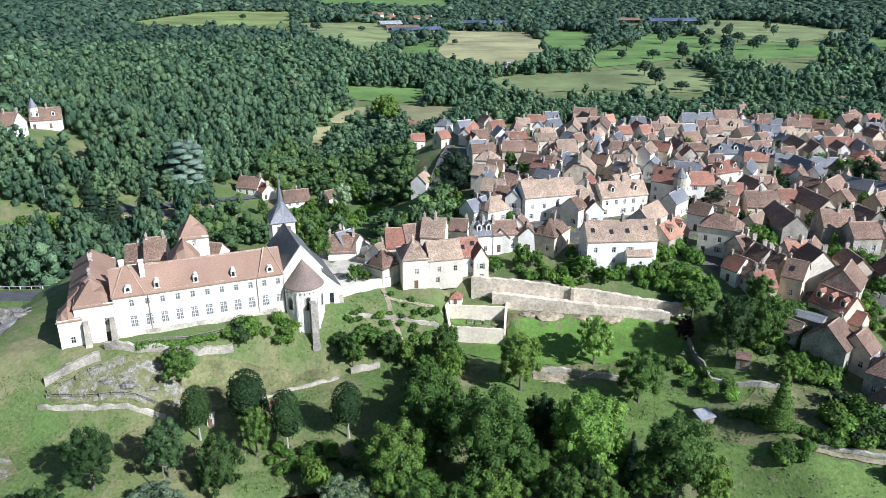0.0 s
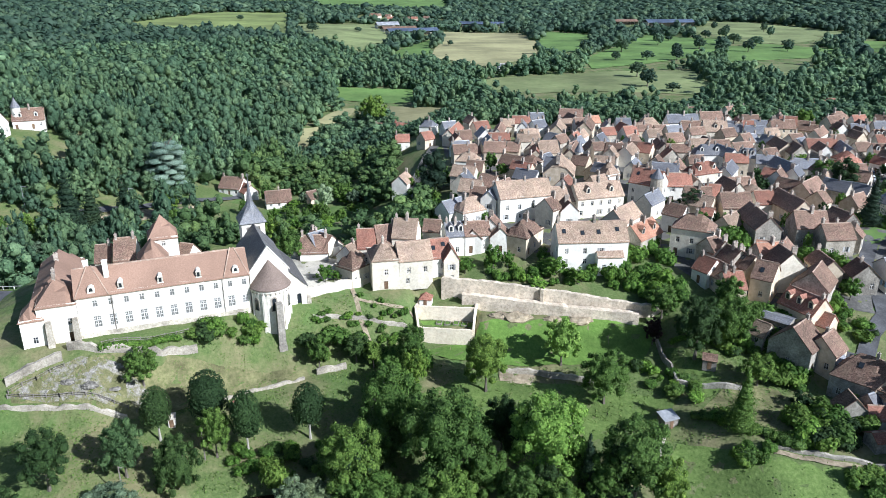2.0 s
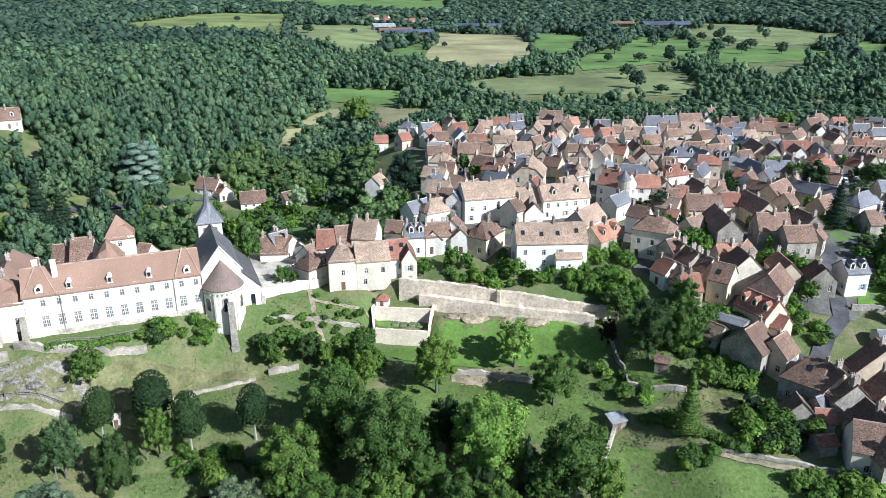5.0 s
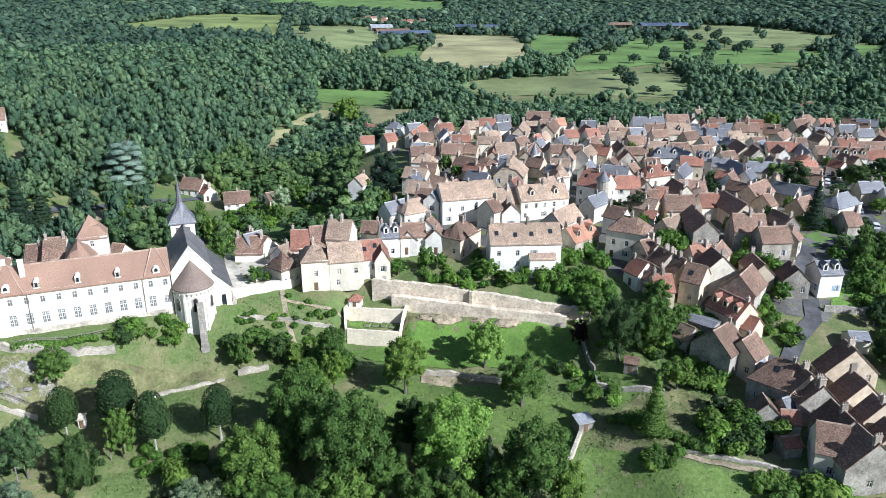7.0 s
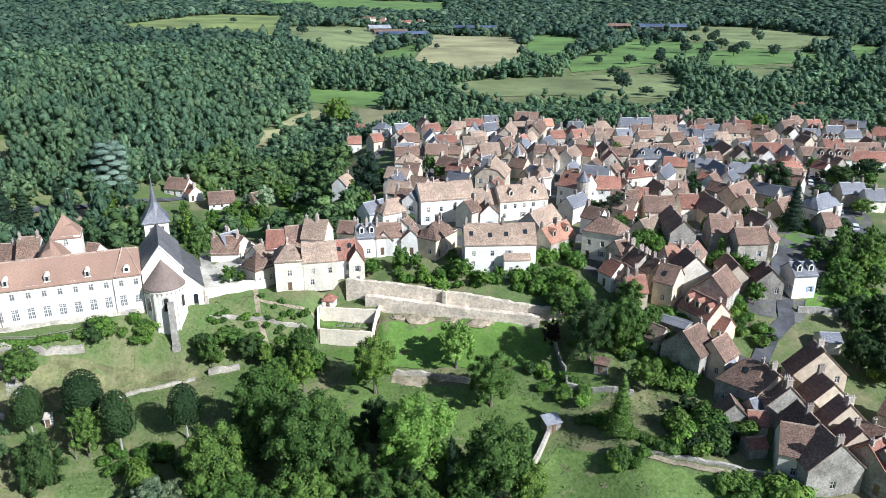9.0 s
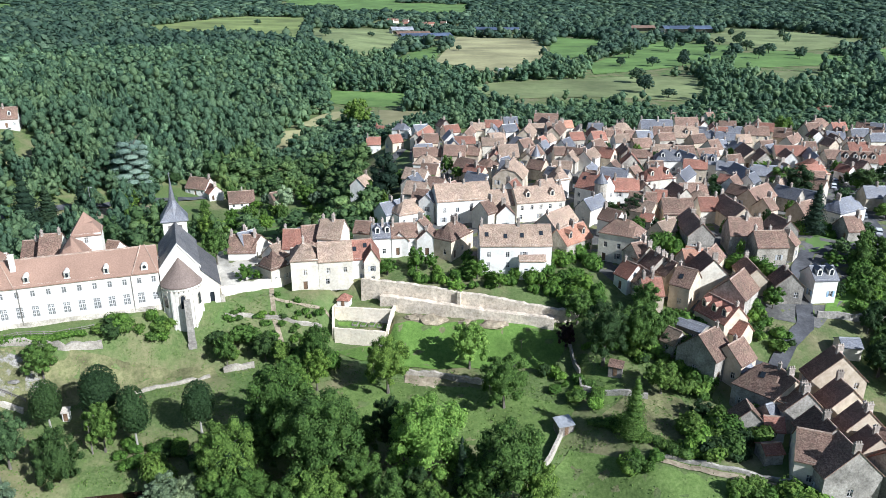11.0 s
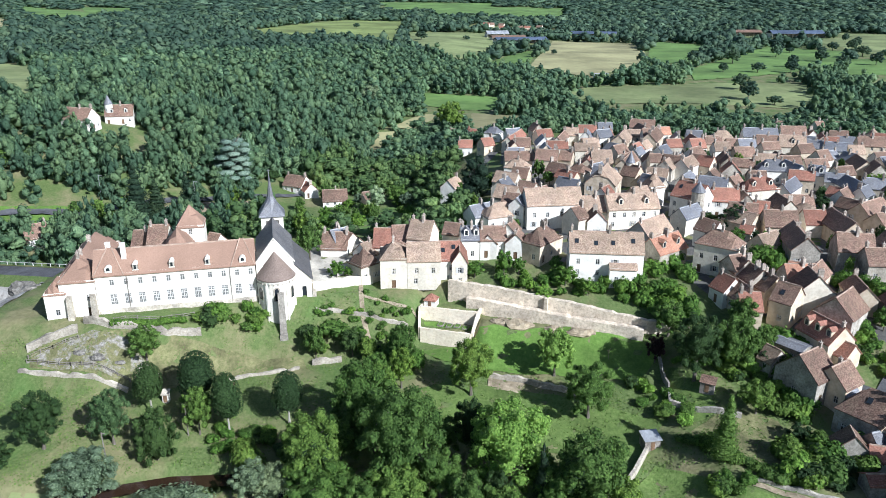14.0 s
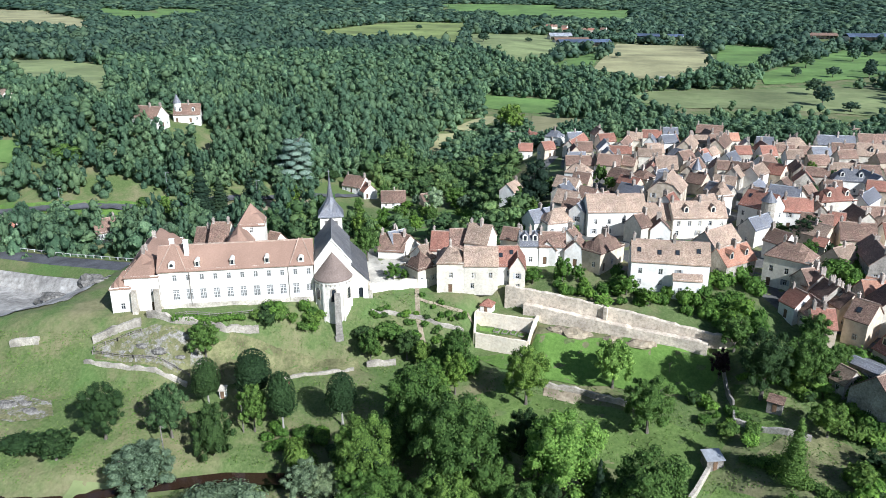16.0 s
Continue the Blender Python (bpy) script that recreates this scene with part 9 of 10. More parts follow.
tree("bush", 132.7, 171.4, 3.4, 4.1, L_HEDGE, fine=260)
tree("bush", 133.2, 175.1, 4.5, 7.3, L_DARK, fine=260)
tree("bush", 128.6, 171.0, 3.9, 4.4, L_DARK, fine=260)
tree("bush", 128.3, 160.4, 4.6, 5.2, L_BRIGHT, fine=260)
tree("bush", 132.0, 159.2, 2.2, 3.6, L_OAK, fine=260)
tree("bush", 137.9, 173.4, 2.8, 3.5, L_BRIGHT, fine=260)
tree("bush", 130.4, 171.4, 4.3, 5.7, L_HEDGE, fine=260)
tree("bush", 133.8, 160.5, 2.6, 3.8, L_DARK, fine=260)
tree("bush", 142.0, 174.2, 3.3, 5.0, L_BRIGHT, fine=260)
tree("bush", 136.1, 166.7, 2.4, 3.2, L_HEDGE, fine=260)
tree("bush", 123.6, 156.8, 2.8, 4.6, L_BRIGHT, fine=260)
tree("bush", 131.6, 172.7, 3.8, 5.6, L_HEDGE, fine=260)
tree("bush", 131.9, 165.4, 4.1, 6.6, L_OAK, fine=260)
tree("bush", 144.1, 179.5, 3.2, 5.2, L_DARK, fine=260)
tree("bush", 130.7, 156.9, 3.5, 4.8, L_BRIGHT, fine=260)
tree("bush", 139.7, 172.4, 2.9, 4.5, L_HEDGE, fine=260)
tree("bush", 143.4, 178.0, 3.3, 5.1, L_HEDGE, fine=260)
tree("bush", 127.9, 149.4, 3.8, 4.4, L_BRIGHT, fine=260)
tree("bush", 121.5, 138.1, 2.6, 3.1, L_OAK, fine=260)
tree("bush", 124.7, 141.1, 3.2, 5.3, L_HEDGE, fine=260)
tree("bush", 127.4, 145.3, 3.1, 3.2, L_HEDGE, fine=260)
tree("bush", 123.8, 140.0, 2.7, 2.7, L_OAK, fine=260)
tree("bush", 121.7, 133.1, 4.4, 5.2, L_BRIGHT, fine=260)
tree("bush", 123.3, 139.4, 3.8, 3.9, L_DARK, fine=260)
tree("bush", 123.8, 143.3, 3.7, 5.3, L_HEDGE, fine=260)
tree("bush", 124.5, 142.2, 4.2, 4.7, L_BRIGHT, fine=260)
tree("bush", 126.1, 145.3, 2.6, 3.3, L_OAK, fine=260)
tree("bush", 120.0, 140.3, 2.6, 3.6, L_HEDGE, fine=260)
tree("bush", 124.4, 141.6, 3.2, 5.1, L_OAK, fine=260)
tree("bush", 122.2, 141.9, 3.2, 4.1, L_BRIGHT, fine=260)
tree("bush", 121.5, 133.6, 4.1, 4.6, L_HEDGE, fine=260)
tree("bush", 121.7, 141.0, 2.7, 2.7, L_DARK, fine=260)
tree("bush", 123.1, 143.7, 4.2, 6.6, L_OAK, fine=260)
tree("bush", 125.4, 144.8, 3.4, 5.1, L_DARK, fine=260)
tree("bush", 125.7, 148.8, 3.1, 4.9, L_BRIGHT, fine=260)
tree("bush", 128.8, 235.7, 2.5, 4.2, L_HEDGE, fine=260)
tree("bush", 131.2, 252.5, 2.9, 3.5, L_BRIGHT, fine=260)
tree("bush", 134.2, 243.0, 2.2, 3.1, L_HEDGE, fine=260)
tree("bush", 130.6, 232.9, 3.6, 5.2, L_HEDGE, fine=260)
tree("bush", 130.0, 237.7, 3.3, 5.3, L_OAK, fine=260)
tree("bush", 132.0, 248.1, 3.1, 4.4, L_BRIGHT, fine=260)
tree("bush", 9.8, 206.7, 2.7, 3.8, L_HEDGE, fine=260)
tree("bush", 5.3, 204.5, 3.8, 5.8, L_OAK, fine=260)
tree("bush", 7.8, 221.8, 3.4, 3.6, L_HEDGE, fine=260)
tree("bush", 4.8, 226.4, 3.5, 5.0, L_OAK, fine=260)
tree("bush", 6.3, 203.8, 2.7, 4.1, L_HEDGE, fine=260)
tree("bush", 10.6, 229.0, 2.2, 3.5, L_BRIGHT, fine=260)
tree("bush", 5.3, 225.1, 3.8, 5.8, L_HEDGE, fine=260)
tree("bush", 11.4, 222.4, 3.3, 3.9, L_DARK, fine=260)
tree("bush", 4.5, 222.3, 2.6, 4.2, L_HEDGE, fine=260)
tree("bush", 8.6, 220.0, 3.4, 5.4, L_DARK, fine=260)
tree("bush", 2.6, 208.9, 3.9, 4.6, L_OAK, fine=260)
tree("bush", 5.0, 207.9, 3.0, 4.0, L_HEDGE, fine=260)
tree("round", -0.1, 263.4, 3.7, 2.5, L_OAK, fine=350)
tree("round", 4.1, 233.2, 2.7, 1.8, L_OAK, fine=350)
tree("round", 3.1, 237.4, 4.9, 3.9, L_OAK, fine=350)
tree("round", -5.1, 266.0, 3.7, 2.9, L_OAK, fine=350)
tree("round", -0.3, 253.4, 2.8, 2.2, L_OAK, fine=350)
tree("round", 3.5, 259.0, 4.8, 3.9, L_OAK, fine=350)
tree("round", 5.1, 232.8, 4.3, 3.7, L_OAK, fine=350)
tree("round", 8.2, 246.6, 3.9, 2.8, L_OAK, fine=350)
tree("round", 2.4, 256.5, 2.7, 2.4, L_OAK, fine=350)
tree("round", -2.4, 269.5, 4.7, 3.2, L_OAK, fine=350)
tree("round", 0.4, 251.7, 4.6, 3.5, L_OAK, fine=350)
tree("round", -5.0, 265.3, 4.5, 3.1, L_OAK, fine=350)
tree("round", -41.9, 262.4, 3.6, 3.0, L_OAK, fine=400)
tree("round", -38.7, 267.4, 3.5, 3.1, L_OAK, fine=400)
tree("round", -36.6, 257.8, 5.2, 4.0, L_OAK, fine=400)
tree("round", -43.9, 255.5, 5.9, 3.6, L_OAK, fine=400)
tree("round", -37.9, 257.0, 4.5, 3.2, L_OAK, fine=400)
tree("round", -41.2, 262.3, 5.2, 4.5, L_OAK, fine=400)
tree("round", -33.6, 256.6, 3.2, 2.9, L_OAK, fine=400)
tree("round", -48.5, 259.0, 5.3, 3.8, L_OAK, fine=400)
tree("round", -42.7, 249.4, 5.3, 3.8, L_OAK, fine=400)
tree("round", -50.5, 257.6, 4.4, 3.0, L_OAK, fine=400)
tree("round", -93.2, 247.6, 6.7, 6.0, L_OAK, fine=500)
tree("round", -81.0, 234.8, 7.4, 6.6, L_OAK, fine=500)
tree("round", -93.8, 251.2, 8.0, 5.7, L_OAK, fine=500)
tree("round", -80.4, 234.9, 5.1, 3.7, L_OAK, fine=500)
tree("round", -93.7, 257.9, 5.5, 4.6, L_OAK, fine=500)
tree("round", -92.3, 252.5, 7.4, 6.2, L_OAK, fine=500)
tree("round", -93.5, 258.2, 6.9, 5.8, L_OAK, fine=500)
tree("round", -85.7, 238.0, 8.9, 6.7, L_OAK, fine=500)
tree("round", -84.3, 240.2, 7.0, 6.0, L_OAK, fine=500)
tree("round", -60.3, 242.2, 6.8, 5.2, L_OAK, fine=500)
tree("round", -68.7, 262.3, 6.5, 4.3, L_OAK, fine=500)
tree("round", -39.4, 189.2, 8.3, 6.5, L_OAK, fine=500)
tree("round", -39.9, 189.7, 5.9, 5.0, L_OAK, fine=500)
tree("round", -43.3, 193.9, 6.0, 4.8, L_OAK, fine=500)
tree("round", -61.9, 245.1, 8.6, 5.4, L_OAK, fine=500)
tree("round", -38.0, 192.9, 5.9, 5.2, L_OAK, fine=500)
tree("round", -63.3, 278.3, 8.6, 5.8, L_OAK, fine=500)
tree("round", -34.6, 189.1, 5.2, 3.4, L_OAK, fine=500)
tree("round", -97.4, 262.1, 8.0, 6.3, L_WOODS, fine=350)
tree("round", -107.5, 251.5, 5.1, 3.4, L_WOODS, fine=350)
tree("round", -93.8, 257.9, 6.7, 4.9, L_WOODS, fine=350)
tree("round", -92.7, 259.4, 7.5, 5.3, L_WOODS, fine=350)
tree("round", -101.0, 258.5, 5.6, 4.3, L_WOODS, fine=350)
tree("round", -105.6, 251.3, 7.8, 4.7, L_WOODS, fine=350)
tree("round", -94.8, 268.9, 4.3, 3.8, L_WOODS, fine=350)
tree("round", -92.4, 272.9, 5.9, 5.3, L_WOODS, fine=350)
tree("round", -96.4, 259.2, 4.5, 3.6, L_WOODS, fine=350)
tree("round", -103.0, 249.7, 6.5, 5.5, L_WOODS, fine=350)
tree("round", -167.1, 202.3, 7.5, 5.8, L_WOODS, fine=350)
tree("round", -136.0, 210.1, 4.3, 3.9, L_WOODS, fine=350)
tree("round", -154.2, 203.9, 6.0, 4.5, L_WOODS, fine=350)
tree("round", -138.4, 212.1, 4.9, 4.0, L_WOODS, fine=350)
tree("round", -146.4, 208.2, 7.6, 5.9, L_WOODS, fine=350)
tree("round", -129.3, 213.1, 5.0, 3.9, L_WOODS, fine=350)
tree("round", -138.1, 203.6, 5.3, 4.6, L_WOODS, fine=350)
tree("round", -140.0, 206.7, 4.1, 3.3, L_WOODS, fine=350)
tree("round", -160.8, 202.2, 4.3, 3.8, L_WOODS, fine=350)
tree("round", -160.9, 204.5, 8.0, 5.0, L_WOODS, fine=350)
tree("round", -134.3, 214.8, 4.8, 4.3, L_WOODS, fine=350)
tree("round", -143.5, 199.6, 5.2, 4.1, L_WOODS, fine=350)
tree("round", -166.7, 203.2, 6.7, 5.4, L_WOODS, fine=350)
tree("round", -142.1, 198.8, 4.7, 4.0, L_WOODS, fine=350)
tree("round", -161.2, 205.1, 5.6, 4.1, L_WOODS, fine=350)
tree("round", -134.6, 205.8, 6.1, 4.2, L_WOODS, fine=350)
tree("round", -121.2, 201.1, 4.8, 3.7, L_WOODS, fine=350)
tree("round", -158.4, 202.0, 5.3, 3.7, L_WOODS, fine=350)
tree("round", -168.1, 203.8, 6.8, 5.7, L_WOODS, fine=350)
tree("round", -142.7, 203.2, 7.6, 5.5, L_WOODS, fine=350)
tree("round", -143.8, 206.8, 4.9, 3.6, L_WOODS, fine=350)
tree("round", -139.2, 207.3, 6.8, 4.4, L_WOODS, fine=350)
tree("round", -165.8, 202.5, 5.0, 4.4, L_WOODS, fine=350)
tree("round", -154.2, 198.9, 5.4, 4.6, L_WOODS, fine=350)
tree("round", -132.7, 203.7, 5.2, 4.4, L_WOODS, fine=350)
tree("round", -125.5, 201.8, 5.2, 3.7, L_WOODS, fine=350)
tree("round", 26.3, 98.2, 11.5, 9.3, L_OAK, fine=1500)
tree("round", -4.9, 109.4, 12.6, 10.0, L_BRIGHT, fine=1500)
tree("round", 35.5, 102.8, 11.2, 9.2, L_BRIGHT, fine=1500)
tree("round", 5.2, 118.2, 10.9, 8.9, L_BRIGHT, fine=1500)
tree("round", 7.3, 104.7, 9.8, 8.6, L_OAK, fine=1500)
tree("round", 27.0, 97.2, 10.5, 6.7, L_OAK, fine=1500)
tree("round", 3.0, 117.6, 12.0, 8.2, L_BRIGHT, fine=1500)
tree("round", 29.1, 97.7, 9.3, 6.1, L_BRIGHT, fine=1500)
tree("round", 25.1, 101.1, 10.4, 6.3, L_DARK, fine=1500)
tree("round", 32.0, 107.1, 10.5, 9.0, L_OAK, fine=1500)
tree("round", 39.0, 103.1, 13.8, 8.9, L_DARK, fine=1500)
tree("round", 20.4, 98.5, 13.1, 9.0, L_OAK, fine=1500)
tree("round", -7.6, 104.0, 13.8, 9.7, L_DARK, fine=1500)
tree("round", 8.4, 97.8, 13.4, 11.1, L_OAK, fine=1500)
tree("round", -12.3, 106.8, 10.5, 7.8, L_OAK, fine=1500)
tree("round", 14.1, 115.9, 9.3, 8.2, L_OAK, fine=1500)
tree("round", -6.2, 98.6, 11.1, 6.8, L_BRIGHT, fine=1500)
tree("round", 0.1, 115.1, 12.3, 9.9, L_OAK, fine=1500)
tree("round", -1.8, 125.7, 11.6, 10.4, L_BRIGHT, fine=1200)
tree("round", -2.9, 123.5, 9.8, 8.1, L_BRIGHT, fine=1200)
tree("round", 1.4, 133.2, 10.5, 7.1, L_BRIGHT, fine=1200)
tree("round", -3.9, 123.4, 8.8, 5.6, L_BRIGHT, fine=1200)
tree("round", -3.5, 132.8, 8.6, 7.6, L_BRIGHT, fine=1200)
tree("round", 129.7, 143.6, 7.7, 5.1, L_DARK, fine=700)
tree("round", 128.4, 148.0, 8.1, 5.0, L_DARK, fine=700)
tree("round", 128.6, 142.7, 8.1, 6.2, L_DARK, fine=700)
tree("round", 122.1, 148.9, 6.7, 4.9, L_DARK, fine=700)
tree("round", 126.4, 139.8, 9.0, 6.2, L_DARK, fine=700)
tree("round", 126.0, 152.1, 6.8, 5.9, L_DARK, fine=700)
tree("round", 129.8, 150.0, 8.9, 6.7, L_DARK, fine=700)
tree("round", 122.3, 131.4, 7.8, 6.7, L_DARK, fine=700)
tree("round", 118.5, 136.3, 8.0, 6.7, L_DARK, fine=700)
tree("round", 124.3, 137.3, 6.3, 4.7, L_DARK, fine=700)
tree("round", 118.8, 136.4, 9.0, 6.7, L_DARK, fine=700)
tree("round", 121.2, 133.6, 8.1, 6.2, L_DARK, fine=700)
tree("round", 74.7, 146.4, 6.1, 4.5, L_OAK, fine=900)
tree("round", 71.5, 147.1, 7.9, 7.0, L_OAK, fine=900)
tree("round", 73.8, 149.4, 6.4, 4.2, L_OAK, fine=900)
tree("round", 75.1, 146.1, 7.3, 5.2, L_OAK, fine=900)
tree("round", 73.1, 153.2, 7.6, 4.9, L_OAK, fine=900)
tree("round", 74.0, 153.8, 8.4, 7.1, L_OAK, fine=900)
tree("round", 70.4, 141.6, 8.6, 6.9, L_OAK, fine=900)
tree("round", 77.5, 147.0, 7.8, 5.1, L_OAK, fine=900)
tree("round", 137.8, 172.7, 7.9, 6.0, L_OAK, fine=500)
tree("round", 145.2, 185.0, 5.9, 4.3, L_OAK, fine=500)
tree("round", 140.3, 181.1, 5.8, 4.4, L_OAK, fine=500)
tree("round", 135.0, 171.7, 6.2, 4.9, L_OAK, fine=500)
tree("round", 135.9, 182.4, 6.3, 3.8, L_OAK, fine=500)
tree("round", 140.8, 177.6, 5.3, 3.9, L_OAK, fine=500)
tree("round", 135.0, 179.0, 6.1, 4.9, L_OAK, fine=500)
tree("round", 133.8, 179.2, 5.2, 4.1, L_OAK, fine=500)
tree("round", -167.8, 200.7, 6.3, 4.7, L_WOODS, fine=350)
tree("round", -161.9, 197.1, 7.9, 5.2, L_WOODS, fine=350)
tree("round", -175.2, 200.9, 7.6, 4.9, L_WOODS, fine=350)
tree("round", -167.3, 200.4, 8.4, 7.2, L_WOODS, fine=350)
tree("round", -159.7, 196.0, 6.2, 4.3, L_WOODS, fine=350)
tree("round", -157.6, 196.9, 8.0, 5.5, L_WOODS, fine=350)
tree("round", -149.2, 205.8, 5.4, 3.8, L_WOODS, fine=350)
tree("round", -174.1, 204.6, 8.6, 6.0, L_WOODS, fine=350)
tree("round", -161.2, 197.6, 7.6, 5.8, L_WOODS, fine=350)
tree("round", -167.7, 195.0, 6.1, 3.7, L_WOODS, fine=350)
tree("round", -173.7, 197.4, 6.5, 4.4, L_WOODS, fine=350)
tree("round", -160.7, 207.4, 8.9, 8.0, L_WOODS, fine=350)
tree("round", -177.9, 198.2, 7.8, 4.8, L_WOODS, fine=350)
tree("round", -159.7, 205.3, 7.6, 4.8, L_WOODS, fine=350)
tree("round", -118.6, 223.6, 7.8, 6.2, L_OAK, fine=400)
tree("round", -130.1, 224.8, 5.8, 4.6, L_OAK, fine=400)
tree("round", -129.1, 222.7, 6.2, 5.0, L_OAK, fine=400)
tree("round", -124.4, 212.0, 5.3, 4.6, L_OAK, fine=400)
tree("round", -115.9, 220.8, 5.5, 4.8, L_OAK, fine=400)
tree("round", -117.5, 217.3, 6.8, 6.0, L_OAK, fine=400)
tree("round", -123.8, 220.2, 7.4, 5.0, L_OAK, fine=400)
tree("round", -135.2, 219.7, 6.9, 5.6, L_OAK, fine=400)
tree("round", -113.2, 220.6, 5.7, 5.1, L_OAK, fine=400)
tree("round", -124.6, 221.6, 6.7, 5.5, L_OAK, fine=400)
tree("round", -120.8, 227.0, 8.2, 6.3, L_OAK, fine=400)
tree("round", -121.7, 219.1, 7.5, 4.6, L_OAK, fine=400)
tree("bush", -4.0, 152.5, 1.4, 1.4, L_DARK, fine=260)
tree("bush", -10.4, 145.9, 1.4, 1.9, L_HEDGE, fine=260)
tree("bush", -9.8, 150.8, 1.4, 1.9, L_DARK, fine=260)
tree("bush", -13.7, 145.4, 1.4, 1.6, L_OAK, fine=260)
tree("bush", -8.9, 154.0, 1.4, 1.4, L_HEDGE, fine=260)
tree("bush", -2.5, 153.8, 1.4, 1.9, L_HEDGE, fine=260)
tree("bush", -10.6, 147.0, 1.4, 1.5, L_HEDGE, fine=260)
tree("bush", -16.9, 146.4, 1.3, 1.9, L_DARK, fine=260)
tree("bush", -20.1, 148.3, 1.4, 1.9, L_OAK, fine=260)
tree("bush", -21.6, 147.2, 1.4, 1.9, L_BRIGHT, fine=260)
tree("bush", -9.8, 149.4, 1.4, 1.9, L_HEDGE, fine=260)
tree("bush", -14.5, 149.5, 1.4, 1.9, L_HEDGE, fine=260)
tree("bush", -19.0, 146.1, 1.0, 1.7, L_BRIGHT, fine=260)
tree("bush", -3.9, 148.2, 1.4, 1.9, L_HEDGE, fine=260)
tree("bush", -16.2, 145.3, 2.1, 3.1, L_HEDGE, fine=260)
tree("bush", -6.6, 150.0, 1.4, 1.9, L_OAK, fine=260)
tree("bush", -10.1, 146.1, 1.4, 1.9, L_BRIGHT, fine=260)
tree("bush", -12.4, 156.6, 1.4, 1.9, L_HEDGE, fine=260)
tree("bush", -6.6, 147.6, 1.4, 1.9, L_OAK, fine=260)
tree("bush", -6.3, 148.0, 1.4, 1.9, L_OAK, fine=260)
tree("bush", -7.2, 151.4, 1.4, 1.4, L_OAK, fine=260)
tree("bush", -7.4, 156.0, 1.4, 1.8, L_OAK, fine=260)
tree("bush", -18.9, 149.2, 1.4, 1.9, L_HEDGE, fine=260)
tree("bush", -14.3, 150.1, 1.4, 1.9, L_HEDGE, fine=260)
tree("bush", -13.9, 148.7, 1.4, 1.9, L_BRIGHT, fine=260)
tree("bush", -8.7, 145.4, 1.9, 2.5, L_OAK, fine=260)
tree("bush", -15.5, 149.3, 1.4, 1.9, L_HEDGE, fine=260)
tree("round", -21.4, 161.9, 4.8, 4.9, L_HEDGE, fine=700)
tree("round", -17.7, 166.4, 3.7, 4.1, L_HEDGE, fine=700)
tree("round", -18.6, 163.5, 3.3, 3.2, L_HEDGE, fine=700)
tree("bush", 104.0, 160.2, 2.6, 3.4, L_OAK, fine=260)
tree("bush", 100.1, 172.1, 4.6, 5.7, L_OAK, fine=260)
tree("bush", 104.6, 173.8, 2.8, 4.5, L_OAK, fine=260)
tree("bush", 106.9, 170.5, 4.2, 5.0, L_HEDGE, fine=260)
tree("bush", 106.0, 171.4, 3.9, 4.9, L_DARK, fine=260)
tree("bush", 100.0, 170.4, 2.6, 3.3, L_OAK, fine=260)
tree("bush", 105.4, 166.9, 4.8, 6.2, L_DARK, fine=260)
tree("bush", 100.7, 166.2, 3.2, 4.1, L_OAK, fine=260)
tree("bush", 91.3, 192.4, 4.9, 8.1, L_BRIGHT, fine=260)
tree("bush", 83.9, 184.8, 3.4, 4.7, L_DARK, fine=260)
tree("bush", 91.9, 184.1, 3.7, 4.5, L_BRIGHT, fine=260)
tree("bush", 93.8, 190.3, 4.0, 6.4, L_OAK, fine=260)
tree("bush", 88.8, 194.6, 4.2, 6.9, L_HEDGE, fine=260)
tree("bush", 90.8, 189.4, 3.8, 5.9, L_DARK, fine=260)
tree("bush", 96.1, 190.9, 2.5, 3.0, L_DARK, fine=260)
tree("bush", 84.2, 184.2, 4.9, 8.2, L_OAK, fine=260)
tree("bush", 138.1, 259.0, 3.8, 3.8, L_DARK, fine=260)
tree("bush", 145.0, 261.1, 3.4, 3.9, L_BRIGHT, fine=260)
tree("bush", 138.2, 244.5, 3.7, 4.2, L_BRIGHT, fine=260)
tree("bush", 141.2, 266.1, 5.5, 8.2, L_OAK, fine=260)
tree("bush", 142.1, 256.8, 4.4, 6.4, L_HEDGE, fine=260)
tree("bush", 139.1, 250.3, 4.1, 6.3, L_BRIGHT, fine=260)
tree("round", 135.7, 163.1, 6.2, 5.2, L_OAK, fine=700)
tree("round", 141.6, 174.7, 6.4, 5.3, L_OAK, fine=700)
tree("round", 126.1, 159.3, 5.3, 4.6, L_OAK, fine=700)
tree("round", 138.7, 174.8, 6.7, 5.8, L_OAK, fine=700)
tree("round", 131.3, 172.8, 8.5, 5.2, L_OAK, fine=700)
tree("round", 142.5, 175.5, 6.8, 4.7, L_OAK, fine=700)
tree("round", 131.3, 166.6, 5.9, 4.8, L_OAK, fine=700)
tree("round", 130.2, 163.1, 6.0, 4.9, L_OAK, fine=700)
tree("round", 128.5, 164.0, 7.3, 5.9, L_OAK, fine=700)
tree("round", 138.8, 175.2, 8.0, 5.3, L_OAK, fine=700)
tree("round", 136.3, 164.6, 6.4, 4.3, L_OAK, fine=700)
tree("round", 134.1, 175.9, 5.2, 3.2, L_OAK, fine=700)
tree("round", 145.5, 180.1, 6.5, 4.1, L_OAK, fine=700)
tree("round", 135.3, 169.6, 6.2, 4.5, L_OAK, fine=700)
tree("bush", 104.0, 144.6, 1.5, 2.1, L_DARK, fine=260)
tree("bush", 103.6, 146.8, 1.8, 3.0, L_HEDGE, fine=260)
tree("bush", 101.9, 144.7, 1.6, 1.7, L_DARK, fine=260)
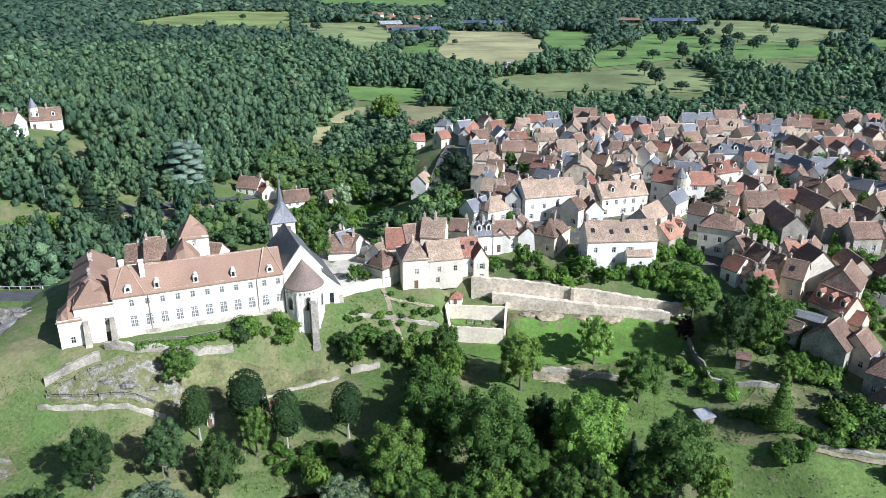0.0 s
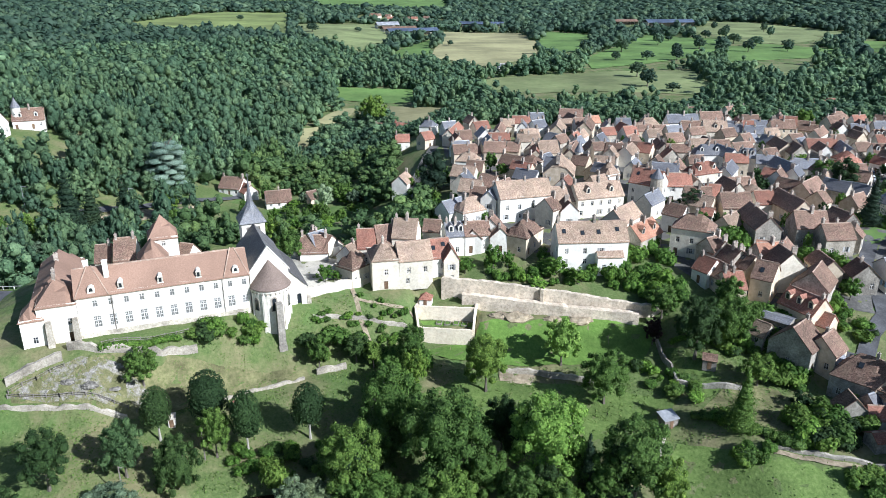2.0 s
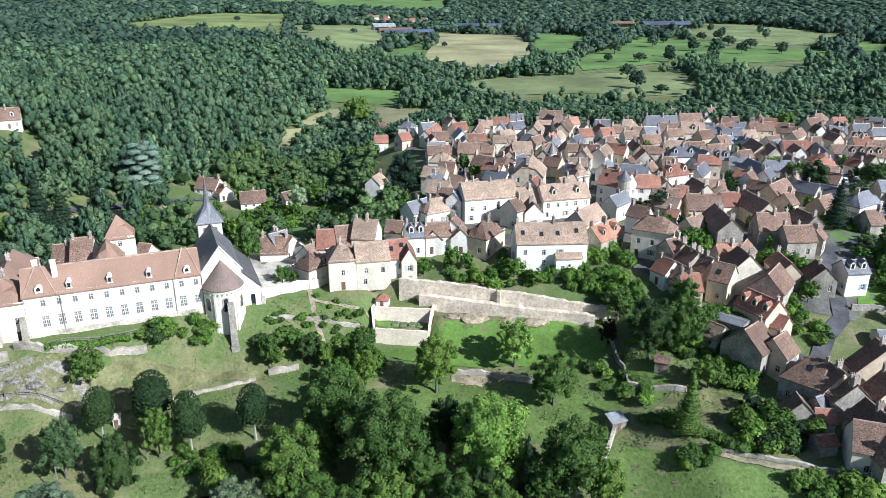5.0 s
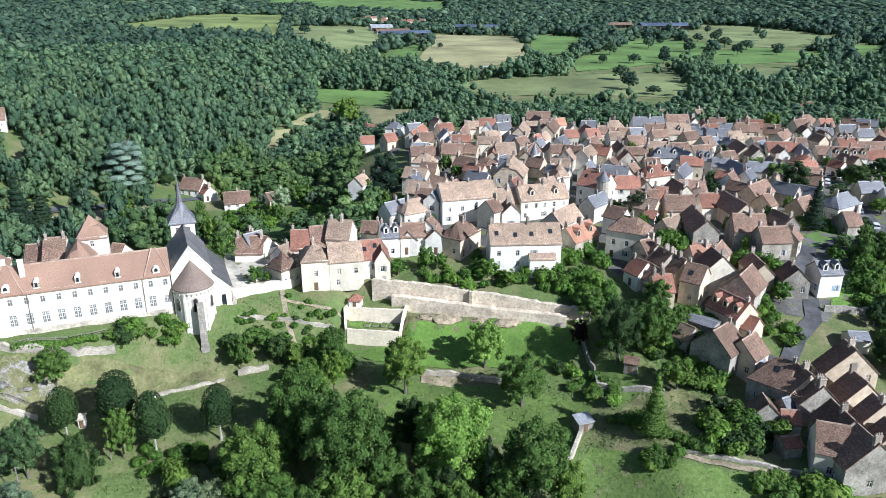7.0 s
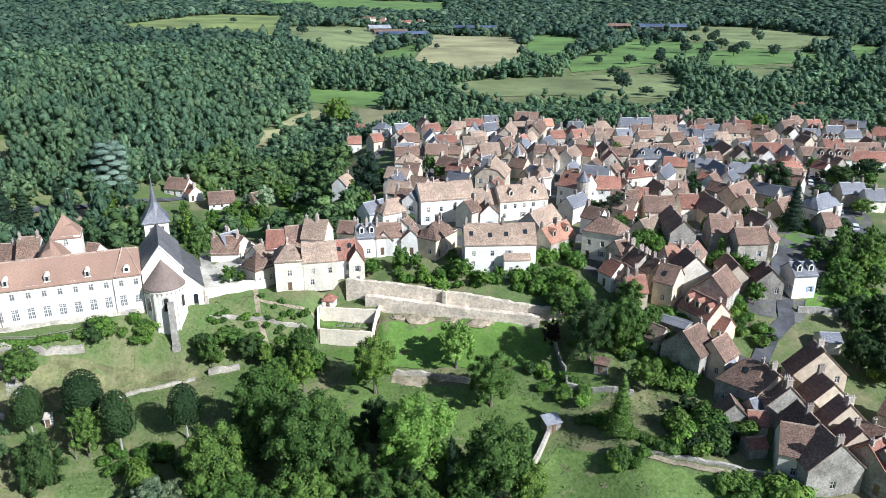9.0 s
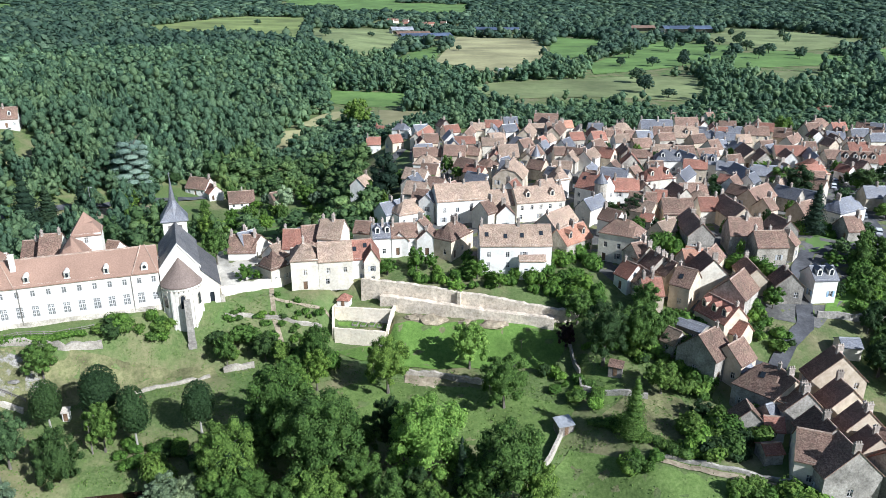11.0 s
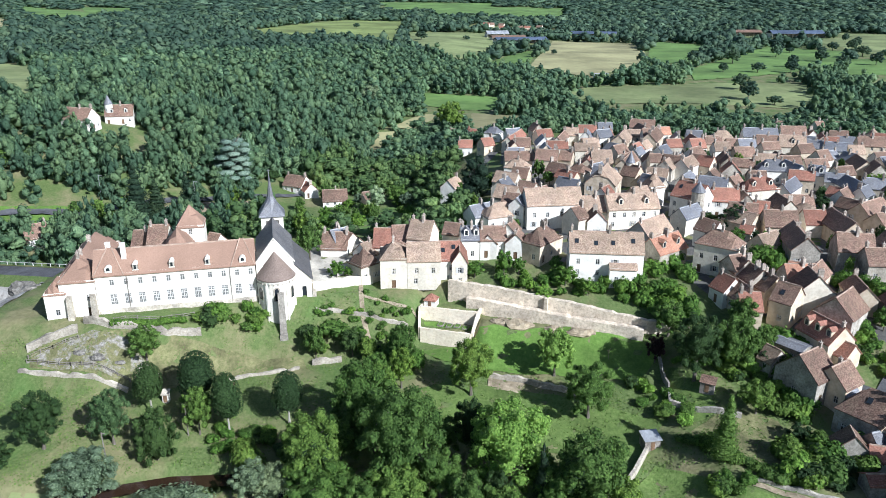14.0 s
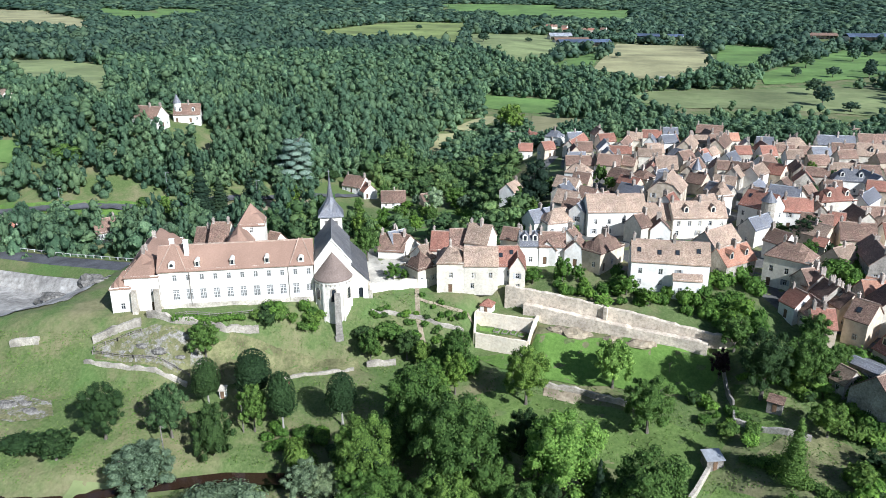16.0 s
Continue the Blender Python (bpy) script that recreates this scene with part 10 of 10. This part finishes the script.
tree("bush", 101.9, 146.8, 2.6, 4.1, L_HEDGE, fine=260)
tree("bush", 100.6, 143.2, 2.7, 4.4, L_BRIGHT, fine=260)
tree("bush", 99.9, 154.7, 1.8, 2.4, L_OAK, fine=260)
tree("bush", 100.2, 150.7, 2.1, 3.4, L_HEDGE, fine=260)
tree("bush", 96.0, 151.1, 2.2, 2.8, L_OAK, fine=260)
tree("bush", 100.2, 154.4, 2.5, 2.9, L_HEDGE, fine=260)
tree("bush", 97.1, 152.2, 2.7, 4.3, L_OAK, fine=260)
tree("bush", 99.8, 153.2, 2.3, 3.8, L_BRIGHT, fine=260)
tree("bush", 98.8, 155.4, 2.9, 4.7, L_OAK, fine=260)
tree("bush", 80.4, 145.7, 3.7, 4.4, L_OAK, fine=260)
tree("bush", 82.7, 149.0, 3.2, 3.6, L_BRIGHT, fine=260)
tree("bush", 77.9, 148.6, 2.5, 2.9, L_HEDGE, fine=260)
tree("bush", 81.0, 149.8, 4.4, 6.5, L_DARK, fine=260)
tree("bush", 83.7, 149.0, 3.9, 6.0, L_HEDGE, fine=260)
tree("bush", 80.6, 143.0, 4.1, 6.1, L_HEDGE, fine=260)
tree("bush", 80.4, 151.0, 3.4, 4.2, L_HEDGE, fine=260)
tree("bush", 77.9, 143.2, 4.8, 4.8, L_DARK, fine=260)
tree("round", 199.1, 341.7, 4.4, 3.8, L_OAK, fine=350)
tree("round", 181.4, 317.5, 5.9, 4.1, L_OAK, fine=350)
tree("round", 163.6, 337.4, 4.3, 2.9, L_OAK, fine=350)
tree("round", 199.3, 313.8, 4.4, 3.7, L_OAK, fine=350)
tree("round", 146.8, 326.7, 5.9, 5.0, L_OAK, fine=350)
tree("round", 173.7, 338.1, 5.3, 4.7, L_OAK, fine=350)
tree("round", 208.0, 332.3, 4.7, 3.2, L_OAK, fine=350)
tree("round", 200.7, 336.7, 3.3, 2.9, L_OAK, fine=350)
tree("round", 154.9, 340.9, 3.7, 2.9, L_OAK, fine=350)
tree("round", 202.9, 331.2, 5.1, 4.5, L_OAK, fine=350)
tree("bush", 32.8, 168.5, 1.9, 2.8, L_BRIGHT, fine=260)
tree("bush", 25.0, 169.8, 2.0, 2.8, L_HEDGE, fine=260)
tree("bush", 21.0, 164.0, 2.7, 3.1, L_DARK, fine=260)
tree("bush", 24.0, 164.2, 1.5, 1.8, L_BRIGHT, fine=260)
tree("bush", 24.1, 164.9, 1.9, 2.1, L_OAK, fine=260)
tree("bush", 33.3, 167.2, 3.5, 5.9, L_HEDGE, fine=260)
tree("bush", 25.6, 163.7, 3.3, 4.2, L_BRIGHT, fine=260)
tree("bush", 29.9, 166.3, 2.7, 3.7, L_BRIGHT, fine=260)
tree("bush", 19.2, 170.0, 3.1, 3.8, L_HEDGE, fine=260)
tree("bush", 31.4, 167.4, 1.8, 2.0, L_HEDGE, fine=260)
tree("bush", 33.8, 168.5, 2.0, 3.1, L_HEDGE, fine=260)
tree("bush", 30.2, 164.9, 1.5, 2.3, L_DARK, fine=260)
tree("round", 168.6, 580.7, 14.9, 16.3, L_FAR_HAZE, fine=420, note="lone oak standing in a pasture")
tree("round", 181.3, 556.3, 7.7, 13.9, L_FAR_HAZE, fine=420, note="lone oak standing in a pasture")
tree("round", 288.6, 982.5, 16.5, 16.1, L_FAR_HAZE, fine=420, note="lone oak standing in a pasture")
tree("round", 252.4, 780.6, 13.3, 15.5, L_FAR_HAZE, fine=420, note="lone oak standing in a pasture")
tree("round", 321.7, 919.9, 15.5, 15.3, L_FAR_HAZE, fine=420, note="lone oak standing in a pasture")
tree("round", 394.3, 1109.1, 12.9, 16.7, L_FAR_HAZE, fine=420, note="lone oak standing in a pasture")
tree("round", 187.8, 779.5, 9.8, 11.4, L_FAR_HAZE, fine=420, note="lone oak standing in a pasture")
tree("round", 220.7, 779.9, 11.5, 16.6, L_FAR_HAZE, fine=420, note="lone oak standing in a pasture")
tree("round", 314.5, 824.8, 17.0, 15.3, L_FAR_HAZE, fine=420, note="lone oak standing in a pasture")
tree("round", 366.8, 1064.7, 9.3, 14.2, L_FAR_HAZE, fine=420, note="lone oak standing in a pasture")
tree("round", 15.3, 963.0, 8.5, 9.1, L_FAR_HAZE, fine=420, note="lone oak standing in a pasture")
tree("round", -130.4, 1203.0, 8.7, 13.3, L_FAR_HAZE, fine=420, note="lone oak standing in a pasture")
tree("round", -192.1, 1139.6, 14.0, 21.8, L_FAR_HAZE, fine=420, note="lone oak standing in a pasture")
tree("round", -379.3, 1431.2, 11.3, 16.3, L_FAR_HAZE, fine=420, note="lone oak standing in a pasture")
tree("round", 398.4, 1010.8, 14.7, 22.2, L_FAR_HAZE, fine=420, note="lone oak standing in a pasture")
tree("round", 247.0, 1209.6, 13.1, 19.4, L_FAR_HAZE, fine=420, note="lone oak standing in a pasture")
tree("round", 175.1, 639.8, 14.4, 17.8, L_FAR_HAZE, fine=420, note="lone oak standing in a pasture")
tree("round", 409.6, 963.9, 14.1, 21.4, L_FAR_HAZE, fine=420, note="lone oak standing in a pasture")
tree("round", 327.3, 1066.9, 7.8, 12.3, L_FAR_HAZE, fine=420, note="lone oak standing in a pasture")

tree("round", 172, 869, 15.7, 17.2, L_FAR_HAZE, fine=420, note="lone oak standing in a pasture")
tree("round", 215, 873, 16.8, 18.6, L_FAR_HAZE, fine=420, note="lone oak standing in a pasture")
tree("round", 312, 1066, 16.4, 18.5, L_FAR_HAZE, fine=420, note="lone oak standing in a pasture")
tree("round", 378, 1126, 12.2, 15.3, L_FAR_HAZE, fine=420, note="lone oak standing in a pasture")
tree("round", 416, 1100, 17.7, 16.5, L_FAR_HAZE, fine=420, note="lone oak standing in a pasture")
tree("round", 495, 1122, 17.4, 12.8, L_FAR_HAZE, fine=420, note="lone oak standing in a pasture")
tree("round", 270, 842, 14.8, 13.7, L_FAR_HAZE, fine=420, note="lone oak standing in a pasture")
tree("round", 369, 886, 15.3, 16.0, L_FAR_HAZE, fine=420, note="lone oak standing in a pasture")
tree("round", 418, 890, 12.1, 13.5, L_FAR_HAZE, fine=420, note="lone oak standing in a pasture")
tree("round", 323, 921, 13.7, 18.4, L_FAR_HAZE, fine=420, note="lone oak standing in a pasture")
tree("round", 450, 1180, 16.6, 13.1, L_FAR_HAZE, fine=420, note="lone oak standing in a pasture")
tree("round", 530, 1230, 16.8, 13.0, L_FAR_HAZE, fine=420, note="lone oak standing in a pasture")
tree("round", 470, 1290, 15.7, 12.9, L_FAR_HAZE, fine=420, note="lone oak standing in a pasture")
tree("round", 440, 940, 12.0, 18.1, L_FAR_HAZE, fine=420, note="lone oak standing in a pasture")

tree("round", -34.4, 225.8, 6.8, 5.0, L_BRIGHT, fine=500)
tree("round", -51.4, 271.8, 3.9, 6.2, L_HEDGE, fine=500)
tree("round", -29.7, 248.5, 7.8, 5.5, L_BRIGHT, fine=500)
tree("round", -21.8, 233.1, 6.5, 4.1, L_HEDGE, fine=500)
tree("round", -32.2, 277.1, 3.6, 6.8, L_BRIGHT, fine=500)
tree("round", -27.8, 263.2, 4.7, 4.1, L_OAK, fine=500)
tree("round", -38.6, 260.5, 6.2, 3.5, L_OAK, fine=500)
tree("round", -23.4, 258.6, 5.5, 6.3, L_HEDGE, fine=500)
tree("round", -36.6, 199.2, 6.3, 6.9, L_HEDGE, fine=500)
tree("round", -44.7, 210.6, 4.8, 5.2, L_HEDGE, fine=500)
tree("round", -44.0, 266.4, 4.1, 3.8, L_HEDGE, fine=500)
tree("round", -48.2, 273.6, 6.6, 3.7, L_GREY, fine=500)
tree("round", -38.9, 236.8, 4.1, 5.5, L_GREY, fine=500)
tree("round", -27.4, 202.3, 6.1, 6.3, L_HEDGE, fine=500)
tree("round", -28.4, 274.4, 7.0, 6.6, L_GREY, fine=500)
tree("round", -54.3, 241.3, 5.1, 6.7, L_HEDGE, fine=500)
tree("round", -28.3, 207.1, 5.9, 4.1, L_OAK, fine=500)
tree("round", -46.3, 248.0, 4.2, 6.3, L_OAK, fine=500)
tree("round", -23.4, 246.0, 4.4, 5.2, L_GREY, fine=500)
tree("round", -28.1, 233.1, 3.9, 5.4, L_HEDGE, fine=500)
tree("round", -16.8, 221.6, 5.9, 6.8, L_OAK, fine=500)
tree("round", -36.0, 210.9, 6.1, 5.5, L_GREY, fine=500)
tree("round", -35.4, 221.3, 5.9, 5.3, L_OAK, fine=500)
tree("round", -54.0, 249.7, 7.4, 5.5, L_HEDGE, fine=500)
tree("round", -53.3, 264.1, 3.8, 4.3, L_BRIGHT, fine=500)
tree("round", -21.5, 214.1, 4.0, 5.9, L_GREY, fine=500)

hedge([(-60.5, 127.2), (-54, 130), (-47, 134)], 1.5, 1.9, L_HEDGE, "long clipped green hedge on the abbey terrace")
hedge([(57.5, 123.6), (63, 120.6), (68.5, 116.4), (73.5, 113)], 1.7, 2.0, L_OAK, "dense field hedge along the dry orchard")
hedge([(59, 146), (64, 143.5), (69, 141)], 1.3, 1.3, L_HEDGE, "clipped garden hedge among the terraces")

tree("round", 144.3, 196.4, 3.0, 4.6, L_SLOPE, fine=500, note="leafy garden tree between village houses")
tree("round", 129.7, 180.4, 5.0, 5.6, L_SLOPE, fine=500, note="leafy garden tree between village houses")
tree("round", 112.6, 219.7, 4.9, 3.1, L_DARK, fine=500, note="leafy garden tree between village houses")
tree("round", 163.2, 230.0, 3.3, 5.1, L_DARK, fine=500, note="leafy garden tree between village houses")
tree("round", 103.1, 178.3, 5.6, 2.7, L_OAK, fine=500, note="leafy garden tree between village houses")
tree("round", 178.1, 291.8, 3.4, 5.5, L_HEDGE, fine=500, note="leafy garden tree between village houses")
tree("round", 186.1, 259.1, 5.7, 6.4, L_HEDGE, fine=500, note="leafy garden tree between village houses")
tree("round", 122.8, 289.7, 4.4, 5.2, L_SLOPE, fine=500, note="leafy garden tree between village houses")
tree("round", 146.7, 266.9, 6.1, 3.8, L_HEDGE, fine=500, note="leafy garden tree between village houses")
tree("round", 103.6, 192.7, 6.1, 3.2, L_OAK, fine=500, note="leafy garden tree between village houses")
tree("round", 80.2, 194.7, 5.5, 5.5, L_HEDGE, fine=500, note="leafy garden tree between village houses")
tree("round", 104.3, 279.9, 6.1, 5.8, L_DARK, fine=500, note="leafy garden tree between village houses")
tree("round", 103.6, 155.9, 6.2, 5.1, L_HEDGE, fine=500, note="leafy garden tree between village houses")
tree("round", 166.2, 253.5, 4.9, 5.6, L_DARK, fine=500, note="leafy garden tree between village houses")
tree("round", 114.4, 237.6, 5.1, 3.7, L_DARK, fine=500, note="leafy garden tree between village houses")
tree("round", 167.1, 234.9, 6.1, 5.3, L_SLOPE, fine=500, note="leafy garden tree between village houses")
tree("round", 148.4, 221.6, 4.5, 5.7, L_OAK, fine=500, note="leafy garden tree between village houses")
tree("round", 177.7, 258.8, 4.7, 4.2, L_SLOPE, fine=500, note="leafy garden tree between village houses")
tree("round", 129.8, 213.8, 5.7, 3.3, L_HEDGE, fine=500, note="leafy garden tree between village houses")
tree("round", 79.0, 124.2, 3.7, 5.2, L_DARK, fine=500, note="leafy garden tree between village houses")
tree("round", 125.5, 274.1, 3.9, 3.8, L_SLOPE, fine=500, note="leafy garden tree between village houses")
tree("round", 153.1, 228.9, 5.7, 6.2, L_SLOPE, fine=500, note="leafy garden tree between village houses")
tree("round", 167.3, 264.9, 6.3, 4.8, L_HEDGE, fine=500, note="leafy garden tree between village houses")
tree("round", 162.7, 294.3, 5.2, 5.0, L_OAK, fine=500, note="leafy garden tree between village houses")
tree("round", 178.2, 246.1, 5.6, 6.0, L_HEDGE, fine=500, note="leafy garden tree between village houses")
tree("round", 113.2, 232.1, 5.1, 6.0, L_DARK, fine=500, note="leafy garden tree between village houses")
tree("round", 189.6, 281.6, 6.0, 4.7, L_HEDGE, fine=500, note="leafy garden tree between village houses")
tree("round", 101.3, 286.9, 3.5, 3.5, L_DARK, fine=500, note="leafy garden tree between village houses")
tree("round", 83.0, 298.6, 5.7, 4.9, L_HEDGE, fine=500, note="leafy garden tree between village houses")
tree("round", 109.0, 280.0, 5.9, 2.8, L_HEDGE, fine=500, note="leafy garden tree between village houses")
tree("round", 120.1, 195.0, 5.8, 5.1, L_OAK, fine=500, note="leafy garden tree between village houses")
tree("round", 181.0, 288.6, 4.5, 4.7, L_DARK, fine=500, note="leafy garden tree between village houses")
tree("round", 119.3, 272.2, 3.8, 4.0, L_OAK, fine=500, note="leafy garden tree between village houses")
tree("round", 149.7, 281.3, 4.9, 2.7, L_DARK, fine=500, note="leafy garden tree between village houses")
tree("round", 173.8, 238.5, 3.0, 5.0, L_DARK, fine=500, note="leafy garden tree between village houses")
tree("round", 85.3, 247.9, 3.8, 3.4, L_SLOPE, fine=500, note="leafy garden tree between village houses")
tree("round", 98.9, 131.0, 4.1, 2.3, L_SLOPE, fine=500, note="leafy garden tree between village houses")
tree("round", 123.0, 295.4, 5.0, 5.7, L_HEDGE, fine=500, note="leafy garden tree between village houses")
tree("round", 165.9, 246.2, 5.3, 6.0, L_HEDGE, fine=500, note="leafy garden tree between village houses")
tree("round", 94.9, 134.8, 3.9, 2.8, L_HEDGE, fine=500, note="leafy garden tree between village houses")
tree("round", 89.0, 294.8, 6.2, 3.5, L_SLOPE, fine=500, note="leafy garden tree between village houses")
tree("round", 79.1, 257.5, 3.2, 4.2, L_OAK, fine=500, note="leafy garden tree between village houses")
tree("round", 80.0, 177.0, 4.7, 3.9, L_OAK, fine=500, note="leafy garden tree between village houses")
tree("round", 100.5, 292.0, 6.3, 4.1, L_OAK, fine=500, note="leafy garden tree between village houses")
tree("round", 171.6, 256.1, 6.0, 4.1, L_SLOPE, fine=500, note="leafy garden tree between village houses")
tree("round", 117.5, 246.9, 5.5, 4.3, L_SLOPE, fine=500, note="leafy garden tree between village houses")
tree("round", 118.8, 202.4, 6.2, 3.3, L_DARK, fine=500, note="leafy garden tree between village houses")
tree("round", 96.6, 229.9, 3.1, 5.8, L_SLOPE, fine=500, note="leafy garden tree between village houses")
tree("round", 125.8, 263.7, 6.0, 4.1, L_SLOPE, fine=500, note="leafy garden tree between village houses")
tree("round", 125.6, 175.2, 3.9, 5.9, L_HEDGE, fine=500, note="leafy garden tree between village houses")
tree("round", 138.1, 292.5, 5.0, 3.2, L_HEDGE, fine=500, note="leafy garden tree between village houses")
tree("round", 138.0, 184.6, 6.1, 5.2, L_OAK, fine=500, note="leafy garden tree between village houses")
tree("round", 76.3, 214.3, 3.6, 5.2, L_DARK, fine=500, note="leafy garden tree between village houses")
tree("round", 85.1, 195.3, 5.4, 2.5, L_DARK, fine=500, note="leafy garden tree between village houses")
tree("round", 86.5, 234.6, 5.3, 4.4, L_DARK, fine=500, note="leafy garden tree between village houses")
tree("round", 87.9, 256.7, 5.0, 2.4, L_OAK, fine=500, note="leafy garden tree between village houses")
tree("round", 93.9, 257.7, 5.8, 4.6, L_SLOPE, fine=500, note="leafy garden tree between village houses")
tree("round", 131.0, 236.6, 5.4, 3.1, L_OAK, fine=500, note="leafy garden tree between village houses")
tree("round", 120.9, 162.0, 4.0, 3.7, L_DARK, fine=500, note="leafy garden tree between village houses")
tree("round", 115.8, 242.2, 3.4, 2.9, L_SLOPE, fine=500, note="leafy garden tree between village houses")


rng_w = np.random.default_rng(11)
near_w, mid_w, far_w = woods()
scatter("shrubbery", rng_w, SHRUBS, L_HEDGE, "dense green shrubs in the village gardens", "shrubs", 260, ("bush",))
slope_w = [p for p in near_w if p[0] > -80 and p[1] < 345]
near_w = [p for p in near_w if not (p[0] > -80 and p[1] < 345)]
scatter("woodland", rng_w, slope_w, L_SLOPE, "mixed fresh green trees on the slope below the village", "woods", 260)
# from here outwards the leaf colour carries painted haze, bluest in the distance
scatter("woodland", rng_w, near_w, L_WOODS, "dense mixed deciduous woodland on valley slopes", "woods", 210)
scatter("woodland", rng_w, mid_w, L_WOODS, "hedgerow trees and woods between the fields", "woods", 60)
scatter("woodland", rng_w, far_w, L_FAR_HAZE, "distant woods and tree lines towards the horizon", "woods", 20, ("round",))


def weeds():
    """Tufts of tall grass and weeds over the slopes, in one mesh."""
    rng = np.random.default_rng(21)
    x, y = rng.uniform(-115, 100, 150000), rng.uniform(74, 158, 150000)
    clump = np.sin(x * 0.23 + 1.7 * np.sin(y * 0.19)) * np.sin(y * 0.31 + np.sin(x * 0.17)) + 0.6 * np.sin(x * 0.9 + y * 0.7) * np.sin(y * 1.1 - x * 0.4)
    ok = (clump > rng.uniform(-0.9, 0.9, len(x))) & (off_line(x, y, RIVER) > 3.2) & ~((x > 45) & (y < 117) & (rng.uniform(0, 1, len(x)) < 0.7)) & ~((x > 0) & (x < 56) & (y > 141)) & (y < np.interp(x, [-90, -66, -36, -26, -20, -4, 0, 60, 100], [120, 124, 140, 146, 157, 157, 150, 150, 134]))
    x, y = x[ok], y[ok]
    pts = np.stack([x, y, soil(x, y) + 0.12], 1)
    nor = np.stack([rng.normal(0, 0.6, len(x)), rng.normal(0, 0.6, len(x)), np.full(len(x), 1.2)], 1)
    v, q = leaves(rng, pts, nor, 0.19)
    me = big_mesh("tall_grass", v, q, np.zeros((0, 3), int), L_GRASS)
    tagged(new("tall_grass", me), "tall uneven grass and weeds on the slopes", "grass", kind="stuff")


weeds()
